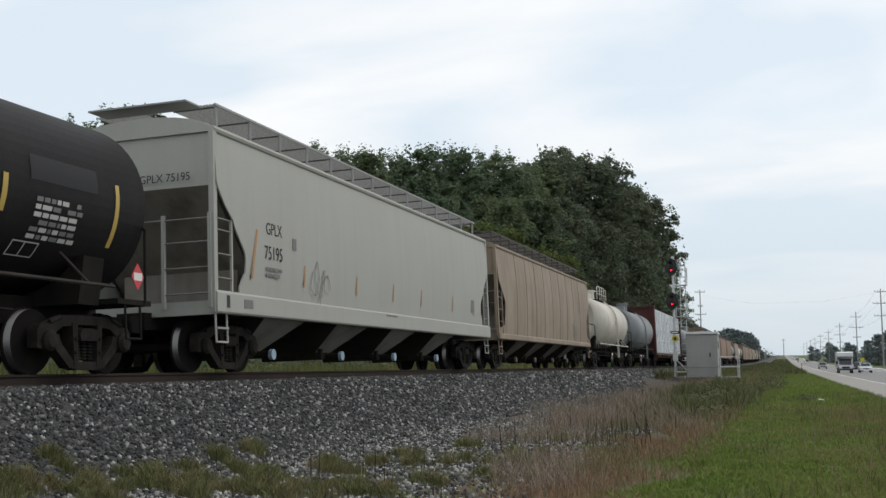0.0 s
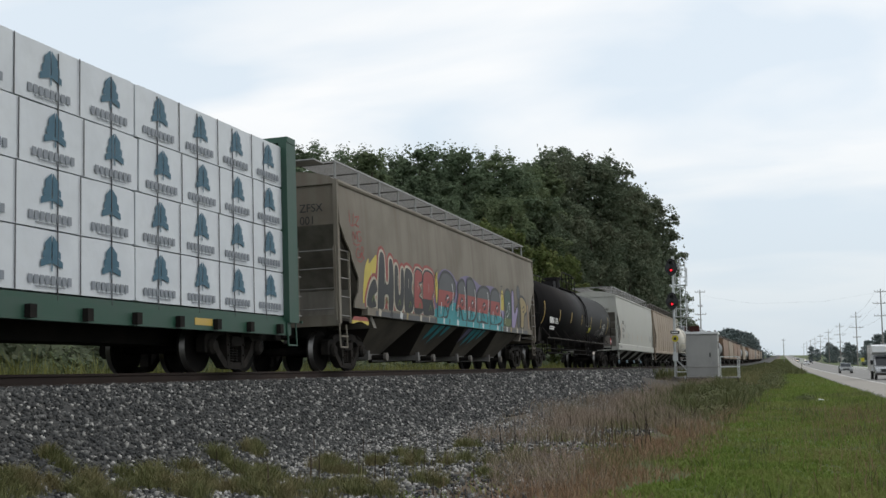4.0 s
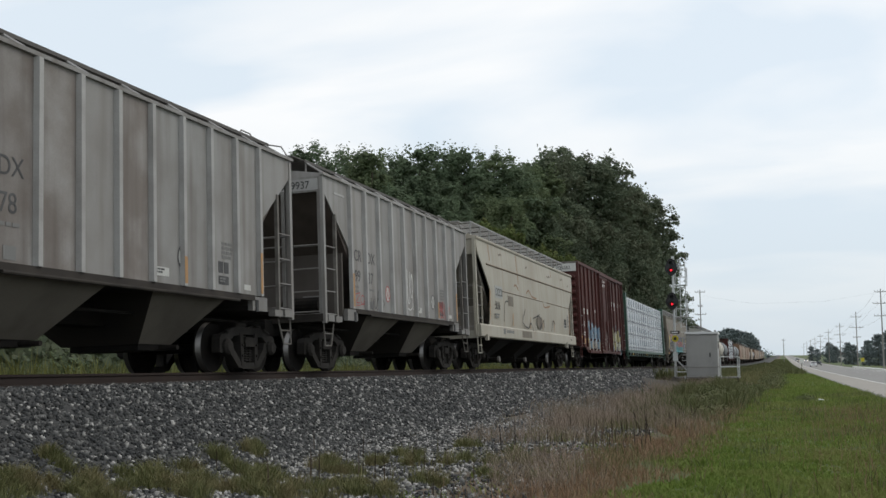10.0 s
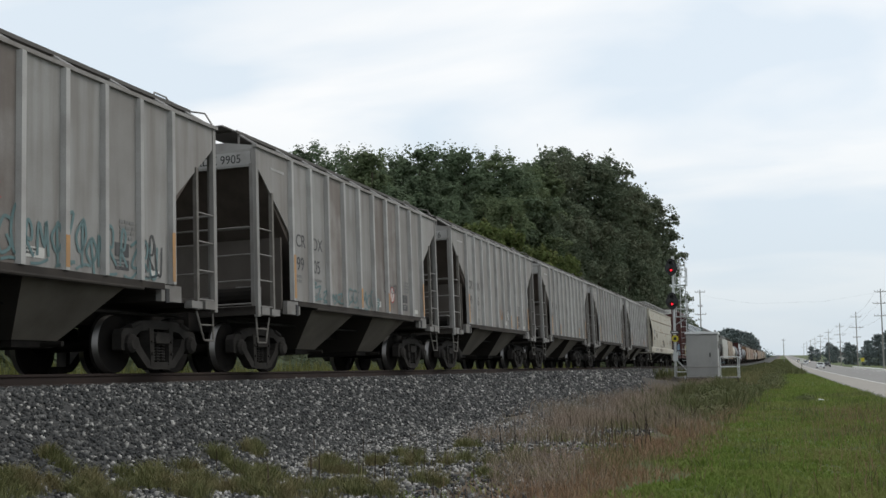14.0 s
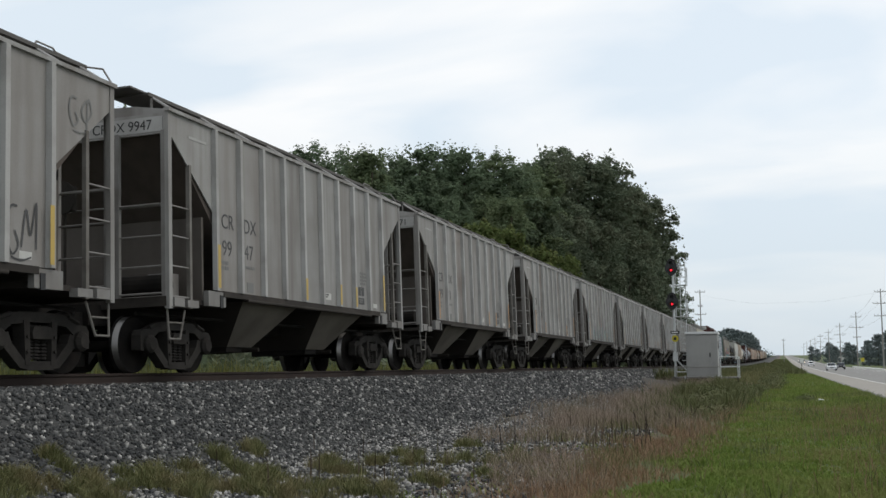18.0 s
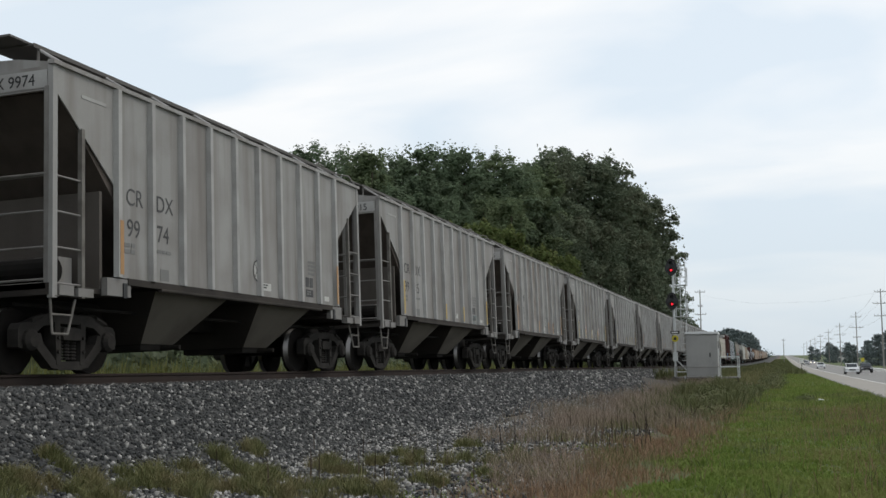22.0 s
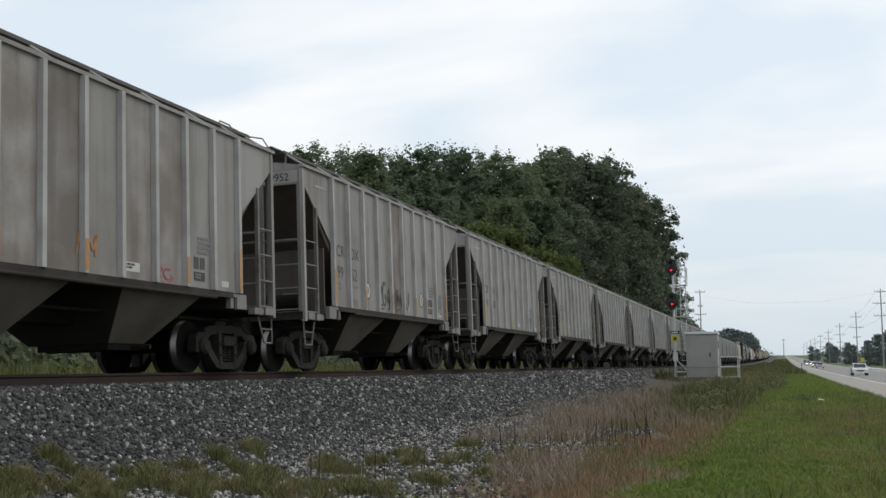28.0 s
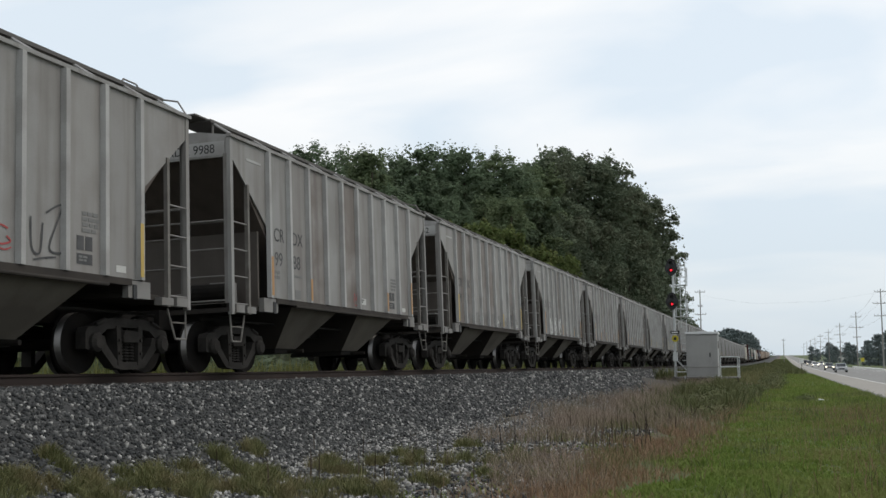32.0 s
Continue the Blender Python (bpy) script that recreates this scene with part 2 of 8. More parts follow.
def verge_material():
    """Soil, gravel and turf by place: pale gravel by the stone bed, straw, then green."""
    m = surface("verge_soil", (0.06, 0.088, 0.018), 0.95, spots=(0.08, 0.095, 0.03), spot_size=2.2, spot_amount=0.5, grain=0.3, grain_size=0.10, bump=0.02)
    n, l = m.node_tree.nodes, m.node_tree.links
    b = n["Principled BSDF"]
    turf = b.inputs["Base Color"].links[0].from_socket
    tc = n.new("ShaderNodeTexCoord")
    sp = n.new("ShaderNodeSeparateXYZ"); l.new(tc.outputs["Object"], sp.inputs[0])
    nz = n.new("ShaderNodeTexNoise"); nz.inputs["Scale"].default_value, nz.inputs["Detail"].default_value = 0.8, 5
    l.new(tc.outputs["Object"], nz.inputs["Vector"])
    fine = n.new("ShaderNodeTexNoise"); fine.inputs["Scale"].default_value, fine.inputs["Detail"].default_value = 34, 5
    l.new(tc.outputs["Object"], fine.inputs["Vector"])
    wob = n.new("ShaderNodeMath"); wob.operation = "MULTIPLY_ADD"; wob.inputs[1].default_value, wob.inputs[2].default_value = 3.0, -1.5
    l.new(nz.outputs["Fac"], wob.inputs[0])
    add = n.new("ShaderNodeMath"); add.operation = "ADD"
    l.new(sp.outputs["X"], add.inputs[0]); l.new(wob.outputs[0], add.inputs[1])
    cur = turf
    for lo, hi, colour in ((-2.9, -1.9, (0.15, 0.118, 0.082)), (-4.9, -4.3, (0.115, 0.1, 0.082))):
        mr = n.new("ShaderNodeMapRange"); mr.inputs[1].default_value, mr.inputs[2].default_value, mr.inputs[3].default_value, mr.inputs[4].default_value = lo, hi, 1, 0
        l.new(add.outputs[0], mr.inputs[0])
        # only on the near side of the track
        g = n.new("ShaderNodeMath"); g.operation = "GREATER_THAN"; g.inputs[1].default_value = -12
        l.new(sp.outputs["X"], g.inputs[0])
        k = n.new("ShaderNodeMath"); k.operation = "MULTIPLY"
        l.new(mr.outputs[0], k.inputs[0]); l.new(g.outputs[0], k.inputs[1])
        dk = n.new("ShaderNodeMixRGB"); dk.blend_type = "MULTIPLY"; dk.inputs[0].default_value = 0.8; dk.inputs[1].default_value = (*colour, 1)
        l.new(fine.outputs["Color"], dk.inputs[2])
        mx = n.new("ShaderNodeMixRGB")
        l.new(k.outputs[0], mx.inputs[0]); l.new(cur, mx.inputs[1]); l.new(dk.outputs[0], mx.inputs[2])
        cur = mx.outputs[0]
    l.new(cur, b.inputs["Base Color"])
    return m


def build_ground():
    xs = [-3500, -900, -300, -120, -60, -40, -30, -24, -20, -18] + [-16.5 + 0.5 * i for i in range(46)] + [7, 9, 12, 15, 18.5, 21, 26, 40, 60, 120, 300, 900, 3500]
    ys = [-600, -200, -60, -30, -15] + [-8 + 0.75 * i for i in range(112)] + [78, 84, 90, 100, 115, 130, 150, 175, 200, 240, 300, 380, 480, 600, 800, 1100, 1500, 2200, 3400]
    vs, fs = [], []
    for y in ys:
        for x in xs:
            vs.append((x, y, ground_z(x, y)))
    w = len(xs)
    for j in range(len(ys) - 1):
        for i in range(w - 1):
            a = j * w + i
            fs.append((a, a + 1, a + 1 + w, a + w))
    me = bpy.data.meshes.new("ground")
    me.from_pydata(vs, [], fs)
    for p in me.polygons:
        p.use_smooth = True
    me.materials.append(verge_material())
    return tagged(new("ground", me), "grass verge and gravelly soil beside the track", "ground", kind="structure")


build_ground()
STEPS = [-40, -20, 0, 20, 40, 60, 80, 100, 130, 160, 200, 250, 300, 360, 440, 520, 620, 740, 900, 1200, 1800, 3000]


def strip(name, profile, material, x0=0.0, steps=None, canted=False, **tags):
    """An outline of (x, z) carried along the line of the track."""
    bm = bmesh.new()
    rows = []
    c = radians(CANT) if canted else 0
    for s in (steps or STEPS):
        rows.append([bm.verts.new((x0 + x * math.cos(c) - z * math.sin(c), s, grade(s) + z * math.cos(c) + x * math.sin(c))) for x, z in profile])
    n = len(profile)
    for a, b in zip(rows[:-1], rows[1:]):
        for i in range(n):
            bm.faces.new((a[i], a[(i + 1) % n], b[(i + 1) % n], b[i]))
    bmesh.ops.recalc_face_normals(bm, faces=bm.faces)
    ob = link(name, bm, material)
    tagged(ob, **tags)
    return ob


strip("ballast_bed", [(-4.6, -1.25), (-2.2, -0.30), (-1.6, -0.22), (1.6, -0.155), (2.15, -0.17), (4.1, -1.10), (4.3, -1.4), (-4.6, -1.4)], M_BALLASTBED, TRACK_X, label="sloping bed of grey crushed stone under the track", category="ballast", kind="structure")
for side in (-1, 1):
    o = 0.753 * side
    rail = strip("rail", [(o - 0.075, -0.172), (o + 0.075, -0.172), (o + 0.06, -0.155), (o + 0.012, -0.14), (o + 0.012, -0.05), (o + 0.036, -0.035), (o + 0.036, -0.004), (o + 0.028, 0), (o - 0.028, 0), (o - 0.036, -0.004), (o - 0.036, -0.035), (o - 0.012, -0.05), (o - 0.012, -0.14), (o - 0.06, -0.155)], M_RAIL, TRACK_X, canted=True, label="rusty brown steel rail on crushed stone", category="rail", kind="structure")
ROAD_L, ROAD_R = 4.15, 18.0
strip("road", [(ROAD_L, -1.38), (ROAD_L + 0.15, -1.33), (11.0, -1.28), (ROAD_R - 0.2, -1.33), (ROAD_R, -1.38), (ROAD_R, -1.7), (ROAD_L, -1.7)], M_ASPHALT, 0, label="worn grey asphalt highway with pale shoulders", category="road", kind="structure")
M_SHOULDER = surface("pale_shoulder_asphalt", (0.3, 0.28, 0.25), 0.92, spots=(0.24, 0.225, 0.2), spot_size=1.5, spot_amount=0.6, grain=0.1)
strip("shoulder", [(ROAD_L + 0.16, -1.324), (6.9, -1.3045), (6.9, -1.312), (ROAD_L + 0.16, -1.332)], M_SHOULDER, 0, label="pale worn shoulder beside the highway lane", category="road shoulder", kind="structure")
strip("edge_line", [(6.95, -1.308), (7.10, -1.307), (7.10, -1.32), (6.95, -1.32)], M_PAINT, 0, label="white painted edge line on the highway", category="road marking", kind="structure")
strip("edge_line", [(16.0, -1.307), (16.15, -1.308), (16.15, -1.33), (16.0, -1.33)], M_PAINT, 0, label="white painted edge line on the highway", category="road marking", kind="structure")
strip("side_kerb", [(18.6, -1.5), (18.6, -1.1), (19.3, -1.08), (19.3, -1.5)], M_PAINT, 0, steps=[150, 200, 260, 330], label="pale concrete kerb along the far roadside", category="kerb", kind="structure")
for _i in range(40):
    _y = 45 + 12 * _i
    _b = box(10.7, 10.82, _y, _y + 3.0, grade(_y) - 1.279, grade(_y) - 1.276)
    tagged(link("lane_dash", _b, M_PAINT), "white painted lane dash on the highway", "road marking", group="lane dashes", kind="structure")
# ---- rolling stock: y runs forward along the car, x towards the near side, z up from the rail ----
MOVERS = []
M_POST = surface("hopper_post_paint", (0.37, 0.365, 0.352), 0.6, spots=(0.22, 0.208, 0.195), spot_size=0.6, spot_amount=0.6, by_object=0.08)
M_GRIMEPALE = surface("grimed_grey_steel", (0.16, 0.15, 0.135), 0.8, spots=(0.07, 0.06, 0.05), spot_size=0.3, spot_amount=0.7)
M_ORANGE = surface("orange_reflector", (0.4, 0.21, 0.07), 0.5, spots=(0.26, 0.16, 0.08), spot_size=0.3)
M_YELLOW = surface("yellow_reflector", (0.48, 0.33, 0.07), 0.5, spots=(0.4, 0.28, 0.08), spot_size=0.3)
M_INK = surface("black_stencil", (0.02, 0.02, 0.021), 0.7)
M_FADED = surface("faded_stencil", (0.17, 0.17, 0.165), 0.7)
M_CHALK = surface("white_stencil", (0.68, 0.68, 0.66), 0.7)
M_PLATE = surface("white_plate", (0.5, 0.5, 0.475), 0.6, spots=(0.45, 0.43, 0.4), spot_size=0.2)
M_REDINK = surface("red_ink", (0.35, 0.05, 0.05), 0.6)
# brown grime, plus the overhang's shade put into the colour
M_SLOPE = surface("shaded_dusty_slope", (0.085, 0.068, 0.058), 0.9, spots=(0.12, 0.098, 0.083), spot_size=0.8, spot_amount=0.6, streak=(0.06, 0.047, 0.04), streak_amount=0.6)
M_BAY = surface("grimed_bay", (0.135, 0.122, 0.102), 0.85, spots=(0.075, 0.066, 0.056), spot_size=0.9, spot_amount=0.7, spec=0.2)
# darker than the bay sides: shade on the end slopes put into the colour
M_BAYSLOPE = surface("shaded_bay_slope", (0.035, 0.031, 0.028), 0.9, spots=(0.05, 0.043, 0.037), spot_size=0.7, spot_amount=0.6, spec=0.15)
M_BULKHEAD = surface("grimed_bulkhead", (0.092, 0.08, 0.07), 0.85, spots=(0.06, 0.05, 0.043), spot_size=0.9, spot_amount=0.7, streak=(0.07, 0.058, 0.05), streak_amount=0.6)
M_STENCIL = surface("weathered_stencil", (0.05, 0.05, 0.052), 0.7, spots=(0.12, 0.12, 0.12), spot_size=0.3)
M_WORNGREY = surface("worn_grey_steel", (0.2, 0.193, 0.183), 0.7, spots=(0.13, 0.118, 0.105), spot_size=0.4, spot_amount=0.7)
M_RUNG = surface("worn_grey_rod", (0.2, 0.19, 0.18), 0.6, spots=(0.1, 0.085, 0.07), spot_size=0.3)
M_MESH = surface("walkway_mesh", (0.3, 0.3, 0.295), 0.7, spots=(0.2, 0.2, 0.2), spot_size=0.08, spot_amount=0.8)
M_GRATE = surface("dark_grating", (0.085, 0.08, 0.074), 0.8)
M_WALKPALE = surface("galvanised_walkway", (0.27, 0.275, 0.27), 0.6, spots=(0.3, 0.3, 0.29), spot_size=0.5)

_TEXT = {}


def letters(text, height, material, parent, y, z, x, face="side", width=1.0, name="lettering"):
    """Stencilled characters lying on a side (read along +y) or on the rear end (read along +x)."""
    key = (text, round(height, 3), round(width, 2), material.name)
    if key not in _TEXT:
        cu = bpy.data.curves.new("lettering", "FONT")
        cu.body, cu.size, cu.extrude = text, height * 1.38, 0.001
        cu.align_x = "LEFT"
        ob = bpy.data.objects.new("lettering", cu)
        me = bpy.data.meshes.new_from_object(ob)
        me.transform(Matrix.Diagonal((width, 1, 1, 1)))
        me.materials.clear()
        me.materials.append(material)
        bpy.data.objects.remove(ob)
        bpy.data.curves.remove(cu)
        _TEXT[key] = me
    o = new(name, _TEXT[key])
    o.parent = parent
    o.matrix_basis = pose(x, y, z, 90, 0, 90) if face == "side" else pose(x, y, z, 90, 0, 0)
    return o


def plate(y0, y1, z0, z1, x, bm=None, t=0.004):
    return box(x, x + t, y0, y1, z0, z1, bm)


def bars(parent, material, y, z, x, widths, h, gap=0.6, name="stencil_block", label=""):
    """Rows of writing too small to read."""
    bm = bmesh.new()
    for i, row in enumerate(widths):
        yy = y
        for w in row:
            plate(yy, yy + w, z - i * h * (1 + gap) - h, z - i * h * (1 + gap), x, bm, 0.003)
            yy += w + h * 0.5
    o = part(name, bm, material, parent, label)
    o["kind"] = "stuff"
    return o


def ribbon(points, w, x, bm=None, closed=False):
    """A flat painted stroke of width w through (y, z) points, on the plane at x."""
    bm = bm or bmesh.new()
    pts = [Vector(p) for p in points]
    n = len(pts)
    left, right = [], []
    for i, p in enumerate(pts):
        a = pts[(i - 1) % n] if closed or i else p
        b = pts[(i + 1) % n] if closed or i < n - 1 else p
        d = (b - a)
        d = d.normalized() if d.length > 1e-6 else Vector((1, 0))
        q = Vector((-d.y, d.x)) * w / 2
        left.append(bm.verts.new((x, *(p + q))))
        right.append(bm.verts.new((x, *(p - q))))
    for i in range(n if closed else n - 1):
        j = (i + 1) % n
        bm.faces.new((left[i], right[i], right[j], left[j]))
    return bm


def curve_pts(pts, steps=6, closed=False):
    """Points of a smooth line through pts."""
    out = []
    n = len(pts)
    for i in range(n if closed else n - 1):
        if closed:
            p0, p1, p2, p3 = (Vector(pts[(i + k) % n]) for k in (-1, 0, 1, 2))
        else:
            p0, p1, p2, p3 = (Vector(pts[min(max(i + k, 0), n - 1)]) for k in (-1, 0, 1, 2))
        for s in range(steps):
            t = s / steps
            out.append(0.5 * (2 * p1 + (p2 - p0) * t + (2 * p0 - 5 * p1 + 4 * p2 - p3) * t * t + (3 * p1 - p0 - 3 * p2 + p3) * t ** 3))
    if not closed:
        out.append(Vector(pts[-1]))
    return out


TAGS = [[(0, 0), (0.2, 1), (0.6, 0.9), (0.5, 0.5), (0.1, 0.45), (0.8, 0)], [(0.8, 0.9), (0.3, 1), (0, 0.5), (0.3, 0), (0.9, 0.2), (0.6, 0.5)], [(0, 1), (0.1, 0.1), (0.6, 0), (0.8, 0.9)], [(0, 0), (0.1, 0.9), (0.5, 0.3), (0.8, 1), (0.9, 0)], [(0.5, 1), (0, 0.6), (0.4, 0.2), (0.9, 0.6), (0.5, 1), (0.6, -0.2)], [(0, 0.8), (0.9, 1), (0.2, 0.1), (1, 0)]]


def scrawl(parent, material, y, z, x, w, h, seed, width=0.03, name="spray_scrawl", label=""):
    """A few hand-drawn looping strokes, side by side, within a patch."""
    r = random.Random(seed)
    bm = bmesh.new()
    n = max(1, int(round(w / 0.3)))
    step = w / n
    for i in range(n):
        lean, tall, up = r.uniform(-0.25, 0.25), r.uniform(0.65, 1.0), r.uniform(0, 0.2)
        pts = [(y + (i + p * r.uniform(0.85, 1.15) + lean * q) * step, z + h * (up + q * tall * r.uniform(0.9, 1.05))) for p, q in r.choice(TAGS)]
        ribbon(curve_pts(pts, 6), width, x, bm)
    a = (y + r.uniform(0, 0.3) * w, z - 0.03)
    ribbon(curve_pts([a, (a[0] + 0.35 * w, a[1] + r.uniform(-0.05, 0.08)), (a[0] + 0.7 * w, a[1] + r.uniform(0, 0.1))], 5), width * 0.8, x, bm)
    return part(name, bm, material, parent, label)


def ring_mark(parent, y, z, x, r=0.15, line=None):
    bm = bmesh.new()
    ribbon([(y + r * math.cos(a * math.pi / 10), z + r * 1.25 * math.sin(a * math.pi / 10)) for a in range(20)], 0.03, x, bm, True)
    ribbon([(y - r * .6, z - r * .8), (y + r * .6, z + r * .8)], 0.02, x, bm)
    ribbon([(y - r * .6, z + r * .8), (y + r * .6, z - r * .8)], 0.02, x, bm)
    disc = bmesh.new()
    disc.faces.new([disc.verts.new((x - 0.003, y + r * math.cos(a * math.pi / 10), z + r * 1.25 * math.sin(a * math.pi / 10))) for a in range(20)])
    mark = part("round_mark", disc, M_PLATE, parent, "round white mark with a cross")
    part("mark_lines", bm, line or M_REDINK, mark)


PIECE = {}


def piece_paint(name, colour):
    if name not in PIECE:
        PIECE[name] = surface("spray_" + name, colour, 0.55, spots=tuple(c * 0.75 for c in colour), spot_size=0.4, spot_amount=0.5)
    return PIECE[name]



# -- trucks: built once as meshes, then shared --
def wheelset_mesh():
    bm = bmesh.new()
    rod((-1.02, 0, 0), (1.02, 0, 0), 0.09, 10, bm)
    for s in (-1, 1):
        prof = [(0.80 * s, 0.10), (0.80 * s, 0.30), (0.775 * s, 0.40), (0.80 * s, 0.445), (0.80 * s, 0.455), (0.69 * s, 0.458), (0.68 * s, 0.485), (0.655 * s, 0.485), (0.655 * s, 0.40), (0.72 * s, 0.28), (0.67 * s, 0.12)]
        lathe(prof, "x", 28, bm)
    bmesh.ops.recalc_face_normals(bm, faces=bm.faces)
    me = bpy.data.meshes.new("wheelset")
    me.materials.append(M_WHEEL)
    me.materials.append(M_TREAD)
    for f in bm.faces:
        c = f.calc_center_median()
        r = math.hypot(c.y, c.z)
        if 0.450 < r < 0.462 and abs(c.x) > 0.6:
            f.material_index = 1
        f.smooth = len(f.verts) == 4
    bm.to_mesh(me)
    bm.free()
    return me


def side_frame_mesh(material):
    """Cast side frame: arched top member, two windows, lower V, bolster end and bearing boxes."""
    bm = bmesh.new()
    for s in (-1, 1):
        prism([(s * a, b) for a, b in ((0.24, 0.84), (0.5, 0.83), (0.72, 0.76), (0.88, 0.7), (1.06, 0.68), (1.12, 0.6), (1.12, 0.36), (1.03, 0.34), (1.0, 0.46), (0.78, 0.46), (0.74, 0.56), (0.58, 0.66), (0.24, 0.69))], "x", 0.90, 1.07, bm)
        prism([(s * a, b) for a, b in ((0.80, 0.52), (0.76, 0.36), (0.42, 0.08), (0.26, 0.06), (0.26, 0.17), (0.34, 0.19), (0.60, 0.42), (0.66, 0.56))], "x", 0.91, 1.08, bm)
        prism([(s * a, b) for a, b in ((0.24, 0.72), (0.36, 0.72), (0.32, 0.12), (0.22, 0.12))], "x", 0.90, 1.09, bm)
        lathe([(0.98, 0.02), (0.98, 0.15), (1.12, 0.15), (1.17, 0.10), (1.17, 0.02)], "x", 14, bm, (0, s * 0.89, 0.457))
        rod((1.07, s * 0.86, 0.72), (1.07, s * 0.62, 0.80), 0.035, 6, bm)
        for z in (0.3, 0.5):
            rod((1.08, s * 0.29, z), (1.115, s * 0.29, z), 0.028, 6, bm)
    box(0.90, 1.07, -0.25, 0.25, 0.70, 0.84, bm)
    box(0.90, 1.08, -0.27, 0.27, 0.05, 0.17, bm)
    # end of the bolster in the window
    prism([(-0.2, 0.47), (0.2, 0.47), (0.22, 0.56), (0.18, 0.64), (-0.18, 0.64), (-0.22, 0.56)], "x", 1.0, 1.12, bm)
    me = bpy.data.meshes.new("side_frame")
    me.materials.append(material)
    bm.to_mesh(me)
    bm.free()
    return me


def bolster_mesh():
    bm = box(-1.05, 1.05, -0.2, 0.2, 0.46, 0.66)
    box(-0.3, 0.3, -0.28, 0.28, 0.6, 0.78, bm)
    box(-0.6, 0.6, -0.75, -0.62, 0.40, 0.52, bm)
    box(-0.6, 0.6, 0.62, 0.75, 0.40, 0.52, bm)
    me = bpy.data.meshes.new("truck_bolster")
    me.materials.append(M_UNDER)
    bm.to_mesh(me)
    bm.free()
    return me


def spring_mesh(material):
    bm = bmesh.new()
    for dy in (-0.15, 0, 0.15):
        for i in range(6):
            lathe([(0.19 + i * 0.046, 0.045), (0.2 + i * 0.046, 0.065), (0.22 + i * 0.046, 0.065), (0.23 + i * 0.046, 0.045)], "z", 8, bm, (0.985, dy, 0))
    me = bpy.data.meshes.new("spring_nest")
    me.materials.append(material)
    bm.to_mesh(me)
    bm.free()
    return me


ME_WHEEL, ME_BOLSTER = wheelset_mesh(), bolster_mesh()
ME_FRAME, ME_SPRING = (side_frame_mesh(M_TRUCK), side_frame_mesh(M_DUSTYTRUCK)), (spring_mesh(M_TRUCK), spring_mesh(M_DUSTYTRUCK))
WHEELS = []


def sub(name, me, parent, m):
    o = new(name, me)
    o.parent = parent
    o.matrix_basis = m
    return o


def add_trucks(car, centres, base=1.78, dusty=0):
    for c in centres:
        t = sub("truck", ME_BOLSTER, car, pose(0, c, 0))
        for s in (0, 180):
            sub("side_frame", ME_FRAME[dusty], t, pose(0, 0, 0, 0, 0, s))
        sub("spring_nest", ME_SPRING[dusty], t, pose(0, 0, 0))["kind"] = "stuff"
        for s in (-1, 1):
            w = new("wheelset", ME_WHEEL)
            w.parent = t
            w.matrix_parent_inverse = Matrix.Translation((0, s * base / 2, 0.457))
            WHEELS.append(w)


def coupler_mesh():
    bm = box(-0.11, 0.11, -0.55, 0.12, 0.74, 0.95)
    prism([(-0.2, 0.1), (0.12, 0.1), (0.2, 0.2), (0.2, 0.42), (0.1, 0.42), (0.08, 0.24), (-0.06, 0.22), (-0.2, 0.36)], "z", 0.70, 0.99, bm)
    me = bpy.data.meshes.new("coupler")
    me.materials.append(M_UNDER)
    bm.to_mesh(me)
    bm.free()
    return me


ME_COUPLER = coupler_mesh()


def add_couplers(car, half):
    sub("coupler", ME_COUPLER, car, pose(0, half + 0.1, 0))
    sub("coupler", ME_COUPLER, car, pose(0, -half - 0.1, 0, 0, 0, 180))
    for s in (-1, 1):
        part("air_hose", pipe([(-0.25, s * (half + 0.05), 0.85), (-0.25, s * (half + 0.25), 0.6), (-0.2, s * (half + 0.55), 0.42)], 0.025), M_DARK, car, "black rubber air hose")


ROD_CACHE = {}


def rung(parent, p0, p1, r=0.014, material=None):
    """A straight bar as a part of its own; alike bars share a mesh."""
    material = material or M_RUNG
    p0, p1 = Vector(p0), Vector(p1)
    d = p1 - p0
    key = (round(d.x, 3), round(d.y, 3), round(d.z, 3), r, material.name)
    if key not in ROD_CACHE:
        me = bpy.data.meshes.new("rung")
        bm = rod((0, 0, 0), d, r, 6)
        bm.to_mesh(me)
        bm.free()
        me.materials.append(material)
        ROD_CACHE[key] = me
    return sub("rung", ROD_CACHE[key], parent, pose(*p0))


def ladder(parent, foot_a, foot_b, z0, z1, zs, material, thick=0.035, flat=True, name="ladder", inner_top=None):
    """Two uprights and their rungs; foot_a and foot_b are (x, y)."""
    bm = bmesh.new()
    for i, (x, y) in enumerate((foot_a, foot_b)):
        top = z1 if i == 0 or inner_top is None else inner_top
        box(x - thick, x + thick, y - thick, y + thick, z0, top, bm)
    lad = part(name, bm, material, parent)
    for z in zs:
        rung(lad, (*foot_a, z), (*foot_b, z), 0.016, M_RUNG)
    return lad


